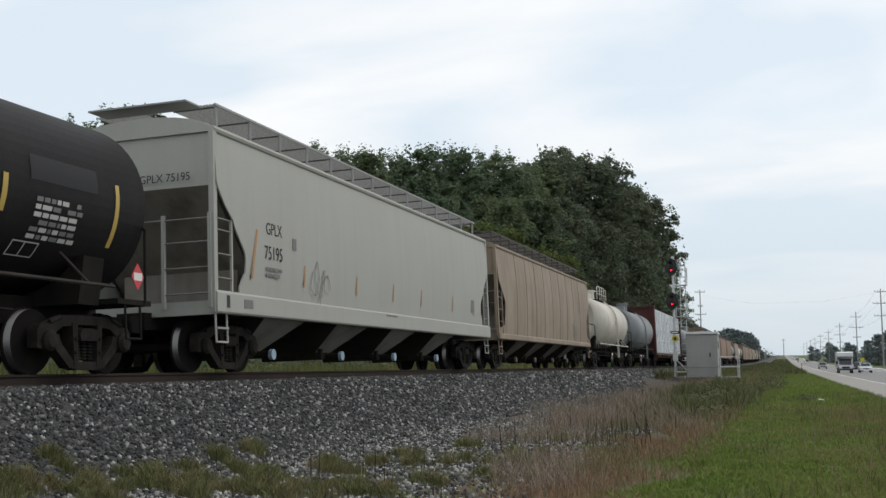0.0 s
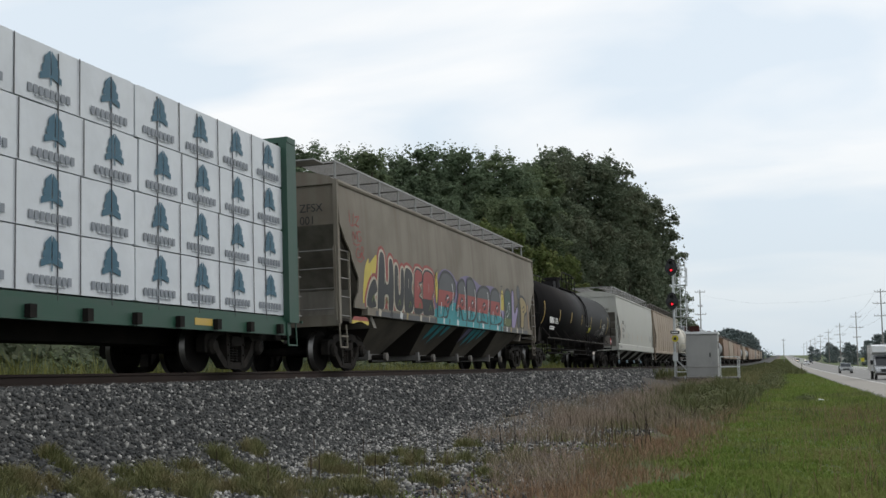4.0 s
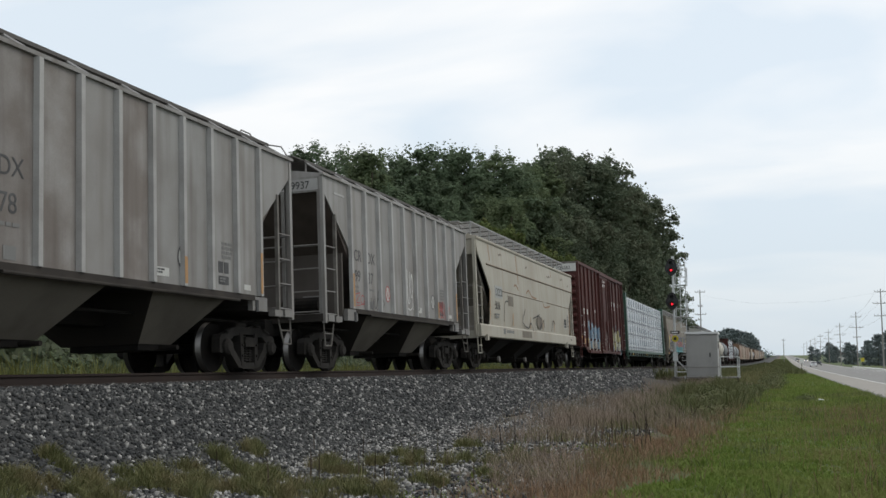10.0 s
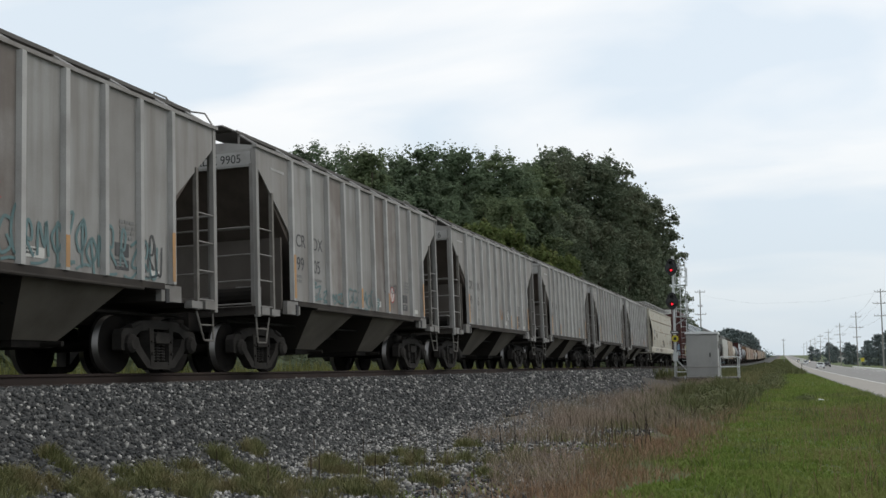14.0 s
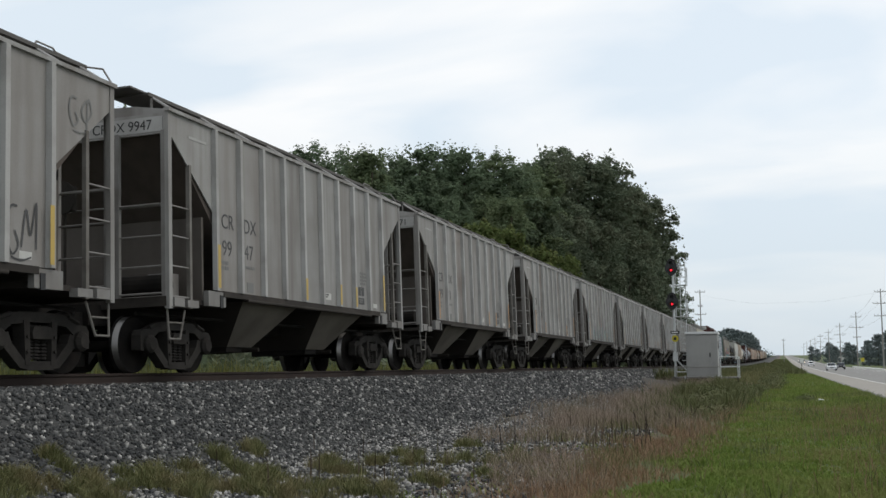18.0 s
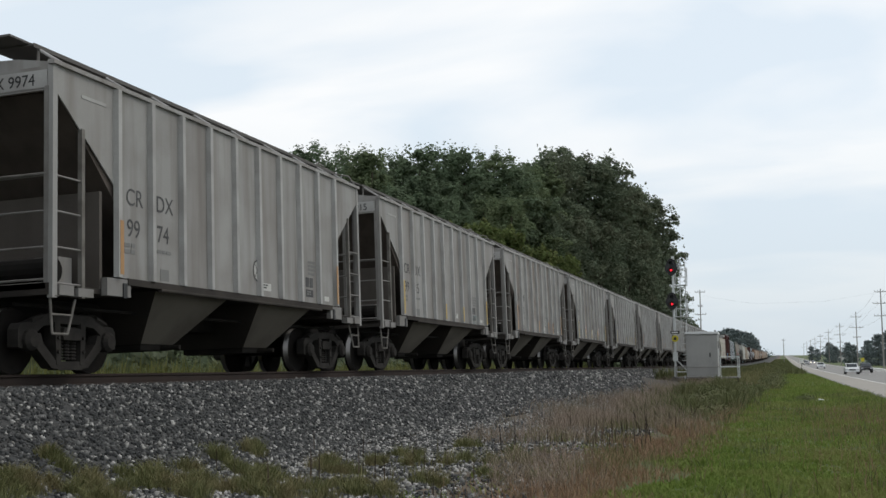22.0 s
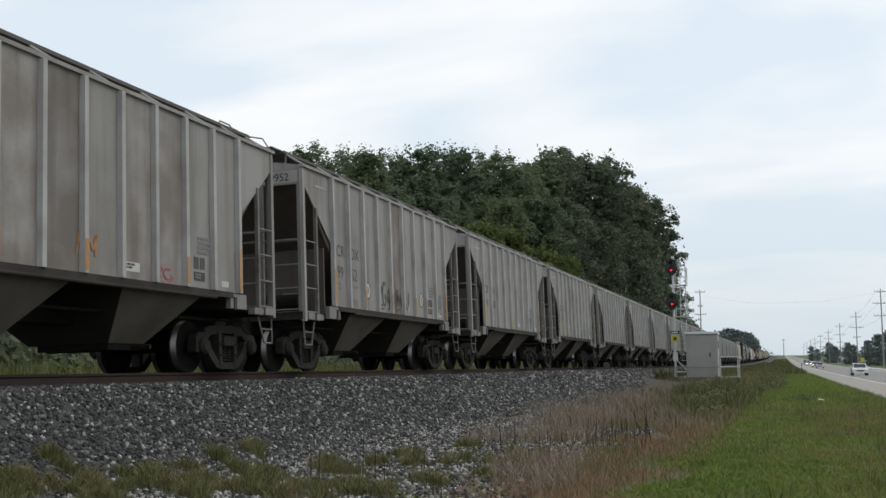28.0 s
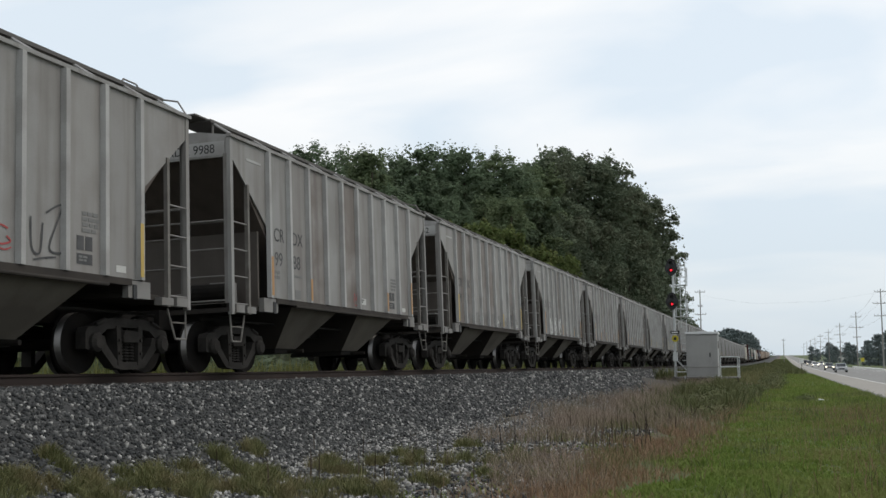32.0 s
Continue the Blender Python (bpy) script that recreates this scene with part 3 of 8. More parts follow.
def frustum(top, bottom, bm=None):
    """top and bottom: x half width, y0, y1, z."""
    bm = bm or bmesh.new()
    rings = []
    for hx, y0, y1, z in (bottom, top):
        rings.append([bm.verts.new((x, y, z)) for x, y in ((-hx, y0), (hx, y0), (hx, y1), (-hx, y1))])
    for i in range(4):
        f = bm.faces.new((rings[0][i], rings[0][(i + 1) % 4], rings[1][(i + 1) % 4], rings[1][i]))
        # side faces take colour 0, end slopes and caps the shaded colour 1
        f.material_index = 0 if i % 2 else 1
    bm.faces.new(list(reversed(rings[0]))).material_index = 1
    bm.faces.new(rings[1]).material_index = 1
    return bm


# -- the two-bay covered hopper, many alike --
HOPPER_POSTS = [-4.15 + 0.922 * i for i in range(10)]


def two_bay_hopper():
    """One car without its own writing; copied for the rest."""
    car = new("covered_hopper")
    H = 5.7
    W, TOP, BOT = 1.54, 4.22, 1.38
    ys = [-5.62] + HOPPER_POSTS + [5.62]
    for i, (a, b) in enumerate(zip(ys[:-1], ys[1:])):
        if i == 0:
            prof = [(a, TOP), (a, 3.88), (b, 2.70), (b, TOP)]
        elif i == len(ys) - 2:
            prof = [(a, TOP), (a, 2.70), (b, 3.88), (b, TOP)]
        else:
            prof = [(a, BOT), (b, BOT), (b, TOP), (a, TOP)]
        part("side_panel", prism(prof, "x", W - 0.02, W), M_GREY, car)
    part("side_sheet", prism([(-5.62, TOP), (-5.62, 3.88), (-4.15, 2.7), (-4.15, BOT), (4.15, BOT), (4.15, 2.7), (5.62, 3.88), (5.62, TOP)], "x", -W, -W + 0.02), M_GREY, car)
    pm = None
    for y in HOPPER_POSTS:
        for s in (1,):
            if pm is None:
                bm = prism([(-0.065, 0), (-0.045, 0.08), (0.045, 0.08), (0.065, 0)], "z", BOT, TOP - 0.03)
                bmesh.ops.transform(bm, matrix=Matrix.Rotation(radians(-90), 3, "Z").to_4x4(), verts=bm.verts)
                pm = part("side_post", bm, M_POST, car)
                pm.matrix_basis = pose(W, y, 0)
            else:
                again("side_post", pm, car, pose(s * W, y, 0, 0, 0, 0 if s > 0 else 180))
    for s in (1, -1):
        part("top_chord", box(s * W - 0.05, s * W + 0.05, -H + .02, H - .02, TOP - 0.02, TOP + 0.04), M_GREY, car)
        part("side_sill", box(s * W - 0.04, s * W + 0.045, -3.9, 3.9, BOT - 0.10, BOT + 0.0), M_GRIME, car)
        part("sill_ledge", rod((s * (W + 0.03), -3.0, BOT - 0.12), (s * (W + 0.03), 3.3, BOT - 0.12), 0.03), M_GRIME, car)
    # roof and walkway
    part("roof", prism([(-1.56, 4.25), (-0.9, 4.36), (0, 4.40), (0.9, 4.36), (1.56, 4.25), (1.5, 4.15), (-1.5, 4.15)], "y", -5.55, 5.55), M_GREY, car)
    board = part("running_board", box(0.3, 1.0, -5.35, 5.75, 4.61, 4.64), M_GRATE, car, "dark steel roof walkway")
    part("walkway_edge", box(1.0, 1.015, -5.35, 5.75, 4.585, 4.645), M_GRATE, car)
    for y in (-5.2, -3.6, -2.3, -0.9, 0.5, 1.9, 3.3, 4.6, 5.6):
        rung(board, (0.97, y, 4.28), (0.97, y, 4.62), 0.022, M_RUNG)
        rung(board, (1.5, y, 4.26), (1.0, y, 4.58), 0.024, M_POST)
    part("running_board", box(-1.0, -0.3, -5.35, 5.75, 4.61, 4.64), M_GRATE, car, "dark steel roof walkway")
    for s in (-1, 1):
        part("end_walkway", box(-0.92, 0.92, s * 5.5 - 0.25, s * 5.5 + 0.25, 4.64, 4.67), M_GRATE, car, "dark steel roof walkway")
    part("roof_grab", pipe([(1.0, 4.55, 4.64), (1.0, 4.58, 4.69), (1.0, 4.95, 4.69), (1.0, 5.0, 4.65), (1.0, 5.74, 4.62), (1.3, 5.74, 4.55), (1.5, 5.72, 4.25)], 0.015), M_RUNG, car)
    for y in (-3.9, -1.3, 1.3, 3.9):
        part("roof_hatch", box(-0.36, 0.36, y - 0.8, y + 0.8, 4.40, 4.54), M_GREY, car)
    # ends
    for s in (-1, 1):
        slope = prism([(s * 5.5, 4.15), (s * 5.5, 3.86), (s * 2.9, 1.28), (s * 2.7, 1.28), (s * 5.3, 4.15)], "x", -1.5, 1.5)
        part("slope_sheet", slope, M_SLOPE, car, "dark grimy slope sheet with painted-in shade")
        part("end_band", box(-1.44, 1.44, s * 5.56 - 0.03, s * 5.56 + 0.03, 3.86, 4.2), M_GREY, car)
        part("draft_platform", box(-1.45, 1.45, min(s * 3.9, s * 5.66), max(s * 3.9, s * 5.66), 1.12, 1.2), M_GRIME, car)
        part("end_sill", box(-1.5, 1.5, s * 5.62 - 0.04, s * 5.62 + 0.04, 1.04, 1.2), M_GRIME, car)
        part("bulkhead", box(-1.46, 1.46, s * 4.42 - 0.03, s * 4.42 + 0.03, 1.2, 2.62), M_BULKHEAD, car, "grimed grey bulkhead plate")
        part("corner_post", box(-1.56, -1.44, s * 5.6 - 0.07, s * 5.6 + 0.07, 1.0, TOP + 0.05), M_GREY, car)
        for q in (1,):
            part("corner_post", box(q * 1.51 - 0.04, q * 1.51 + 0.045, s * 5.6 - 0.05, s * 5.6 + 0.05, 1.0, TOP + 0.02), M_GREY, car)
            part("sill_bracket", box(q * 1.52 - 0.05, q * 1.52 + 0.05, min(s * 3.82, s * 4.42), max(s * 3.82, s * 4.42), 1.1, 1.36), M_WORNGREY, car)
            part("slot", box(q * 1.56 - 0.012, q * 1.575 + 0.012, s * 3.98 - 0.05, s * 3.98 + 0.05, 1.08, 1.3), M_DARK, car)
            part("sill_step", box(q * 1.5 - 0.07, q * 1.5 + 0.07, min(s * 4.75, s * 5.1), max(s * 4.75, s * 5.1), 1.04, 1.16), M_WORNGREY, car)
            part("sill_step", box(q * 1.5 - 0.07, q * 1.5 + 0.07, min(s * 5.2, s * 5.52), max(s * 5.2, s * 5.52), 1.04, 1.18), M_WORNGREY, car)
            lad = ladder(car, (q * 1.53, s * 5.55), (q * 1.53, s * 4.98), 1.02, 1.03, (1.2, 1.69, 2.18, 2.67), M_GRIMEPALE, inner_top=3.42)
            part("stirrup_step", pipe([(q * 1.48, s * 5.6, 1.0), (q * 1.5, s * 5.58, 0.52), (q * 1.5, s * 5.25, 0.52), (q * 1.48, s * 5.05, 1.0)], 0.018), M_GRIMEPALE, car)
            part("step_tread", rod((q * 1.49, s * 5.59, 0.78), (q * 1.49, s * 5.16, 0.78), 0.016, 6), M_GRIMEPALE, car)
        end = ladder(car, (0.6, s * 5.62), (1.45, s * 5.62), 1.05, 3.9, (1.2, 1.69, 2.18, 2.67), M_WORNGREY, 0.035, name="end_ladder")
        rung(end, (-1.45, s * 5.64, 2.69), (1.45, s * 5.64, 2.69), 0.018)
        rung(end, (-1.45, s * 5.64, 1.25), (1.45, s * 5.64, 1.25), 0.018)
    part("brake_wheel", lathe([(-5.82, 0.05), (-5.82, 0.28), (-5.79, 0.28), (-5.79, 0.05)], "y", 18, None, (-0.35, 0, 2.9)), M_GRIME, car)
    part("brake_housing", box(-0.55, -0.15, -5.78, -5.66, 2.7, 3.1), M_GRIME, car)
    part("brake_rod", rod((-0.35, -5.7, 1.2), (-0.35, -5.7, 2.8), 0.025), M_GRIME, car)
    part("brake_cylinder", rod((0.35, -4.7, 1.45), (0.95, -4.7, 1.45), 0.16, 14), M_GRIME, car)
    part("air_reservoir", rod((0.4, -5.2, 1.42), (1.25, -5.2, 1.42), 0.18, 14), M_UNDER, car)
    part("control_valve", box(0.7, 1.1, -4.9, -4.6, 1.2, 1.65), M_GREY, car)
    # bays
    for c in (-1.75, 1.85):
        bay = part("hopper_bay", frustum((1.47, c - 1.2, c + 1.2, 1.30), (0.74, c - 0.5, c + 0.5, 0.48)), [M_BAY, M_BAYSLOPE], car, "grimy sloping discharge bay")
        part("outlet_gate", box(-0.6, 0.7, c - 0.45, c + 0.45, 0.38, 0.48), M_UNDER, bay)
        part("gate_shaft", rod((-0.9, c + 0.2, 0.42), (1.05, c + 0.2, 0.42), 0.04), M_TRUCK, bay)
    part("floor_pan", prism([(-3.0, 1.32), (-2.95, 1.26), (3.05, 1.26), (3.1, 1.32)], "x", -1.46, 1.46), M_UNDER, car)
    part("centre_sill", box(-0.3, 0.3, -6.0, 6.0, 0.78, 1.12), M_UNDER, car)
    part("brake_pipe", rod((0.9, -5.6, 0.95), (0.9, 5.6, 0.95), 0.025), M_UNDER, car)
    add_trucks(car, (-4.6, 4.6), dusty=1)
    add_couplers(car, 5.75)
    # alike markings
    part("builder_mark", plate(-5.0, -4.4, 3.87, 3.92, W + 0.003), M_POST, car, "faint pale builder stencil")
    return car


HOPPER_NUMBERS = ["9937", "9978", "9925", "9916", "9905", "9946", "99", "9971", "9947", "9912", "9985", "9915", "9974", "9964", "9943", "9936", "99", "9952", "9980", "9913", "9962", "9988", "99", "99"]
# panels stained brown by old spills, counted from the rear end
STAINED = {1: (1, 2, 3, 5), 4: (3, 6, 7), 5: (1, 4, 5), 7: (3,), 9: (3, 4, 5), 10: (1, 3, 4, 5, 7), 15: (4,), 17: (5,), 18: (3, 4, 6, 7), 19: (4, 8), 20: (1, 2, 4, 5, 8), 21: (3, 5), 6: (2, 6)}
# round chalk marks and sprayed scrawls: paint, from, to, foot, height, stroke
MARKED = {0: ((-1.7, "red"), (2.0, "ink")), 1: ((1.4, "ink"),), 2: ((1.6, "ink"),), 3: ((1.2, "ink"),), 4: ((1.8, "red"),), 9: ((-1.75, "red"), (2.2, "red")), 10: ((1.2, "ink"),), 12: ((0.4, "ink"),), 15: ((-1.9, "ink"),), 17: ((-2.0, "ink"), (2.0, "ink"))}
SPRAYED = {
    0: (("red", 2.55, 3.6, 1.45, 0.6, 0.035), ("ink", -2.9, -1.9, 1.45, 0.45, 0.025), ("chalk", -0.2, 0.35, 1.6, 1.6, 0.03), ("red", -3.9, -3.2, 1.5, 0.35, 0.02)),
    3: (("orange", 0.1, 0.5, 1.7, 0.5, 0.05),), 4: (("teal", -3.2, 0.9, 1.45, 0.45, 0.04), ("ink", 1.2, 2.2, 1.9, 0.35, 0.02)),
    5: (("teal", -3.2, 3.8, 1.45, 0.7, 0.05), ("ink", 3.2, 4.0, 1.5, 0.7, 0.035), ("red", -0.6, 0.2, 2.2, 0.25, 0.02)),
    9: (("ink", -3.9, -3.1, 1.5, 0.5, 0.022), ("ink", 0.6, 1.4, 1.5, 0.5, 0.03), ("chalk", -0.2, 0.8, 1.5, 0.6, 0.045), ("ink", 3.3, 3.9, 1.5, 0.7, 0.03), ("faded", 4.6, 5.1, 3.4, 0.7, 0.03), ("chalk", -2.2, -1.7, 1.5, 0.6, 0.025)),
    10: (("red", 2.2, 2.6, 1.5, 0.4, 0.02),), 11: (("teal", 2.6, 3.3, 1.45, 0.35, 0.02),), 13: (("chalk", 0.9, 1.5, 1.6, 0.35, 0.03), ("ink", 2.1, 2.5, 1.7, 0.3, 0.015)),
    15: (("ink", 2.0, 2.7, 1.6, 0.5, 0.03), ("ink", 1.3, 2.1, 1.45, 0.35, 0.02)), 17: (("ink", -1.3, 1.0, 1.5, 0.75, 0.05), ("ink", 3.3, 3.9, 1.5, 0.7, 0.025)),
    18: (("orange", -0.6, -0.1, 1.6, 0.4, 0.05), ("red", 1.4, 2.0, 1.45, 0.3, 0.02)), 19: (("chalk", -2.9, -0.4, 1.45, 0.75, 0.05), ("teal", 2.2, 3.4, 1.45, 0.5, 0.025)),
    20: (("faded", -3.0, 3.4, 1.45, 0.45, 0.03), ("ink", 3.1, 3.8, 1.5, 0.9, 0.03)), 21: (("red", 0.2, 0.7, 1.5, 0.3, 0.02),), 22: (("ink", 1.6, 2.3, 1.5, 0.95, 0.03), ("red", 0.9, 1.3, 1.6, 0.4, 0.025), ("faded", -3.2, -1.4, 1.5, 0.5, 0.03))}
YELLOW_STRIPS = (8, 9, 11, 15, 16, 20, 22)


def dress_hopper(car, k, number):
    panels = sorted((o for o in car.children if o.name.split(".")[0] == "side_panel"), key=lambda o: sum(v.co.y for v in o.data.vertices))
    for i in STAINED.get(k, ()):
        panels[i].material_slots[0].link = "OBJECT"
        panels[i].material_slots[0].material = M_BROWNED
    r = random.Random(100 + k)
    X = 1.545
    letters("CR", 0.27, M_STENCIL, car, -3.9, 2.5, X, width=0.95)
    letters("DX", 0.27, M_STENCIL, car, -3.07, 2.5, X, width=0.95)
    letters("99", 0.28, M_STENCIL, car, -3.88, 2.02, X, width=0.95)
    part("number_board", box(0.0, 1.42, -5.598, -5.592, 3.9, 4.15), M_POST, car, "whitish board behind the car number")
    if len(number) > 2:
        letters(number[2:], 0.28, M_STENCIL, car, -3.05, 2.02, X, width=0.95)
        letters("CRDX " + number, 0.17, M_INK, car, -5.602, 3.94, 0.1, face="end", width=0.95)
    else:
        bars(car, M_STENCIL, -2.95, 2.27, X, [[0.13, 0.13]], 0.25)
        letters("CRDX 99", 0.17, M_INK, car, -5.602, 3.94, 0.1, face="end", width=0.95)
    bars(car, M_FADED, -3.95, 1.92, X, [[0.16, 0.1], [0.14, 0.12]], 0.06)
    bars(car, M_FADED, -3.05, 1.9, X, [[0.12, 0.1, 0.14]], 0.05)
    bars(car, M_FADED, 2.72, 2.25, X, [[0.1, 0.1, 0.12], [0.12, 0.15, 0.08], [0.14, 0.1, 0.08], [0.2, 0.1]], 0.05)
    kind = M_YELLOW if k in YELLOW_STRIPS else M_ORANGE
    for y in (-4.12, 4.12):
        part("reflector", plate(y - 0.045, y + 0.045, 1.42, 2.15 + 0.15 * r.random(), 1.622), kind, car, "faded reflective strip")
    for y in (-2.3, -0.45, 1.38, 2.3):
        if r.random() < 0.6:
            part("reflector", plate(y - 0.045, y + 0.045, 1.42, 1.86, 1.622), kind, car, "faded reflective strip")
    # consolidated stencil: four black fields on a thin frame
    for dy, dz, w, h in ((0.0, 0.2, 0.16, 0.2), (0.2, 0.2, 0.16, 0.2), (0.0, 0.0, 0.36, 0.15)):
        part("data_panel", plate(2.6 + dy, 2.6 + dy + w, 1.5 + dz, 1.5 + dz + h, X - 0.003), M_STENCIL, car, "black consolidated stencil")
    bars(car, M_FADED, 2.64, 1.62, X + 0.003, [[0.08, 0.1], [0.1, 0.06]], 0.03)
    part("small_label", plate(0.55, 0.98, 1.5, 1.64, X - 0.004), M_PLATE, car, "small white label")
    bars(car, M_STENCIL, 0.58, 1.62, X + 0.002, [[0.05, 0.08, 0.1], [0.06, 0.12]], 0.03)
    part("small_label", plate(3.55, 3.8, 1.46, 1.56, X - 0.004), M_PLATE, car, "small white label")
    part("small_label", plate(-2.95, -2.7, 1.42, 1.6, X - 0.004), M_FADED, car, "grey stencil patch")
    for y, ink in MARKED.get(k, ()):
        ring_mark(car, y, 1.85, X + 0.004, line=M_REDINK if ink == "red" else M_STENCIL)
    paints = {"red": M_REDINK, "ink": M_STENCIL, "chalk": M_CHALK, "faded": M_FADED, "teal": piece_paint("teal", (0.1, 0.17, 0.175)), "orange": piece_paint("rust_orange", (0.34, 0.17, 0.07))}
    for paint, y0, y1, foot, tall, width in SPRAYED.get(k, ()):
        n = max(1, int(round((y1 - y0) / 0.55)))
        for i in range(n):
            y = y0 + i * (y1 - y0) / n
            scrawl(car, paints[paint], y, foot, X + 0.006, (y1 - y0) / n * 0.95, tall * r.uniform(0.6, 1.0), r.random(), width, label="spray-painted scrawl along the lower side")
    if k in (0, 4, 5, 9, 17, 19, 20):
        car["label"] = "grey two-bay covered hopper car with spray-painted scrawls low down"
    elif len(STAINED.get(k, ())) > 2:
        car["label"] = "grey two-bay covered hopper car with brown-stained side panels"


# -- long covered hoppers with smooth curved sides --
def hull_x(z, wide=1.58):
    """Half width of the curved side at height z."""
    return wide - 0.075 * ((z - 2.6) / 1.6) ** 2


def curved_sheet(edge, half, wide, z0, z1, rows=14, cols=10):
    """The near or far side: edge(z) gives how far the sheet stays from the car's end."""
    vs, fs = [], []
    for i in range(rows + 1):
        z = z0 + (z1 - z0) * i / rows
        e = half - edge(z)
        for j in range(cols + 1):
            vs.append((hull_x(z, wide), -e + 2 * e * j / cols, z))
    w = cols + 1
    for i in range(rows):
        for j in range(cols):
            a = i * w + j
            fs.append((a, a + 1, a + 1 + w, a + w))
    return vs, fs


def sheet_part(name, vs, fs, material, parent, mirror=False):
    me = bpy.data.meshes.new(name)
    if mirror:
        vs = [(-x, y, z) for x, y, z in vs]
        fs = [tuple(reversed(f)) for f in fs]
    me.from_pydata(vs, [], fs)
    for p in me.polygons:
        p.use_smooth = True
    me.materials.append(material)
    o = new(name, me)
    o.parent = parent
    so = o.modifiers.new("thickness", "SOLIDIFY")
    so.thickness, so.offset = 0.03, -1
    o.modifiers.new("sharp_edges", "EDGE_SPLIT").split_angle = radians(35)
    return o


def pellet_hopper(name, half, paint, bays, trucks, cut, label, top=4.22, walk_mat=None, wide=1.58, end_low=3.25, ribs=(), posts_on_walk=14, bay_mat=None, sill=(1.02, 1.16), bay_size=(0.95, 0.42), band=None, tall_front=False, cap_mat=None, gate_mat=None):
    """cut: how the side sheet stands back from the end, as (z, distance) rows, low to high."""
    car = tagged(new(name), label, "freight car", group="cars of the freight train")
    walk_mat = walk_mat or M_WALKPALE
    bay_mat = bay_mat or paint

    def edge(z):
        for (za, a), (zb, b) in zip(cut[:-1], cut[1:]):
            if za <= z <= zb:
                return a + (b - a) * (z - za) / (zb - za)
        return cut[-1][1] if z > cut[-1][0] else cut[0][1]
    vs, fs = curved_sheet(edge, half, wide, sill[1] - 0.04, top, 24)
    sheet_part("side_sheet", vs, fs, paint, car)
    sheet_part("side_sheet", vs, fs, paint, car, True)
    for s in (1, -1):
        part("side_sill", box(s * 1.47 - 0.06, s * 1.47 + 0.06 + 0.035 * (sill[0] > 1.2), -half + 0.05 + 1.6 * (sill[0] > 1.2), half - 0.05 - 0.75 * (sill[0] > 1.2), *sill), paint, car)
        part("eave", rod((s * (hull_x(top, wide) - 0.01), -half + 0.02, top + 0.02), (s * (hull_x(top, wide) - 0.01), half - 0.02, top + 0.02), 0.065), paint, car)
        if band:
            part("sill_channel", prism([(s * 1.4, band[1]), (s * (band[0] - 0.02), band[1]), (s * band[0], band[1] + 0.03), (s * band[0], band[2] - 0.05), (s * (band[0] - 0.05), band[2]), (s * 1.4, band[2])], "y", -half + 0.02, half - 0.02), paint, car)
    roof = [(math.sin(radians(a)) * 1.52, top - 0.02 + 0.36 * math.cos(radians(a))) for a in range(-90, 91, 15)]
    part("roof", prism(roof, "y", -half + 0.03, half - 0.03), paint, car, smooth=False)
    for s in (1, -1):
        grid = bmesh.new()
        for i in range(15):
            box(s * (0.32 + 0.064 * i) - 0.011, s * (0.32 + 0.064 * i) + 0.011, -half + 0.6, half - 0.3, top + 0.60, top + 0.625, grid)
        wk = part("running_board", grid, M_MESH if walk_mat is M_WALKPALE else walk_mat, car, "open grating of a steel roof walkway")
        wk["kind"] = "stuff"
        if s > 0:
            part("fascia", box(1.24, 1.255, -half + 0.6, half - 0.3, top + 0.595, top + 0.64), walk_mat, car)
        for i in range(posts_on_walk):
            y = -half + 0.7 + (2 * half - 1.2) * i / (posts_on_walk - 1)
            if s > 0:
                rung(wk, (1.22, y, top + 0.05), (1.22, y, top + 0.63), 0.03, walk_mat)
                rung(wk, (1.22, y, top + 0.58), (0.35, y, top + 0.58), 0.016, M_GRATE)
    for s in (-1, 1):
        part("end_walkway", box(-1.0, 1.0, s * (half - 0.3) - 0.3, s * (half - 0.3) + 0.3, top + 0.56, top + 0.59), walk_mat, car)
        part("end_sheet", box(-1.44, 1.44, s * (half - 0.16) - 0.08, s * (half - 0.16) + 0.08, end_low, top + 0.1), paint, car)
        part("slope_sheet", prism([(s * (half - 0.08), end_low), (s * (half - end_low + 0.9), 1.0), (s * (half - end_low + 0.7), 1.0), (s * (half - 0.3), end_low)], "x", -1.44, 1.44), M_SHADEDUSTSLOPE, car, "dusty shaded slope sheet")
        part("end_sill", box(-1.5, 1.5, s * (half - 0.08) - 0.06, s * (half - 0.08) + 0.06, 0.98, 1.22), paint, car)
        part("draft_platform", box(-1.45, 1.45, min(s * (half - 2), s * (half - 0.1)), max(s * (half - 2), s * (half - 0.1)), 1.10, 1.16), M_GRIME, car)
        part("bulkhead", box(-1.2, 1.2, s * (half - 1.5) - 0.04, s * (half - 1.5) + 0.04, 1.16, 2.1), M_SHADEDUSTSLOPE, car)
        for q in (1,):
            part("corner_post", box(q * 1.49 - 0.05, q * 1.49 + 0.05, s * (half - 0.05) - 0.06, s * (half - 0.05) + 0.06, 1.02, top + 0.06), paint, car)
            ladder(car, (q * 1.53, s * (half - 0.08)), (q * 1.53, s * (half - 0.62)), 1.05, 1.06, (1.2, 1.62, 2.04, 2.46, 2.66) + ((3.08, 3.5) if tall_front and s > 0 else ()), paint, 0.022, inner_top=3.55 if tall_front and s > 0 else 2.68)
            part("stirrup_step", pipe([(q * 1.48, s * (half - 0.1), 1.0), (q * 1.5, s * (half - 0.1), 0.5), (q * 1.5, s * (half - 0.5), 0.5), (q * 1.48, s * (half - 0.5), 1.0)], 0.02), paint, car)
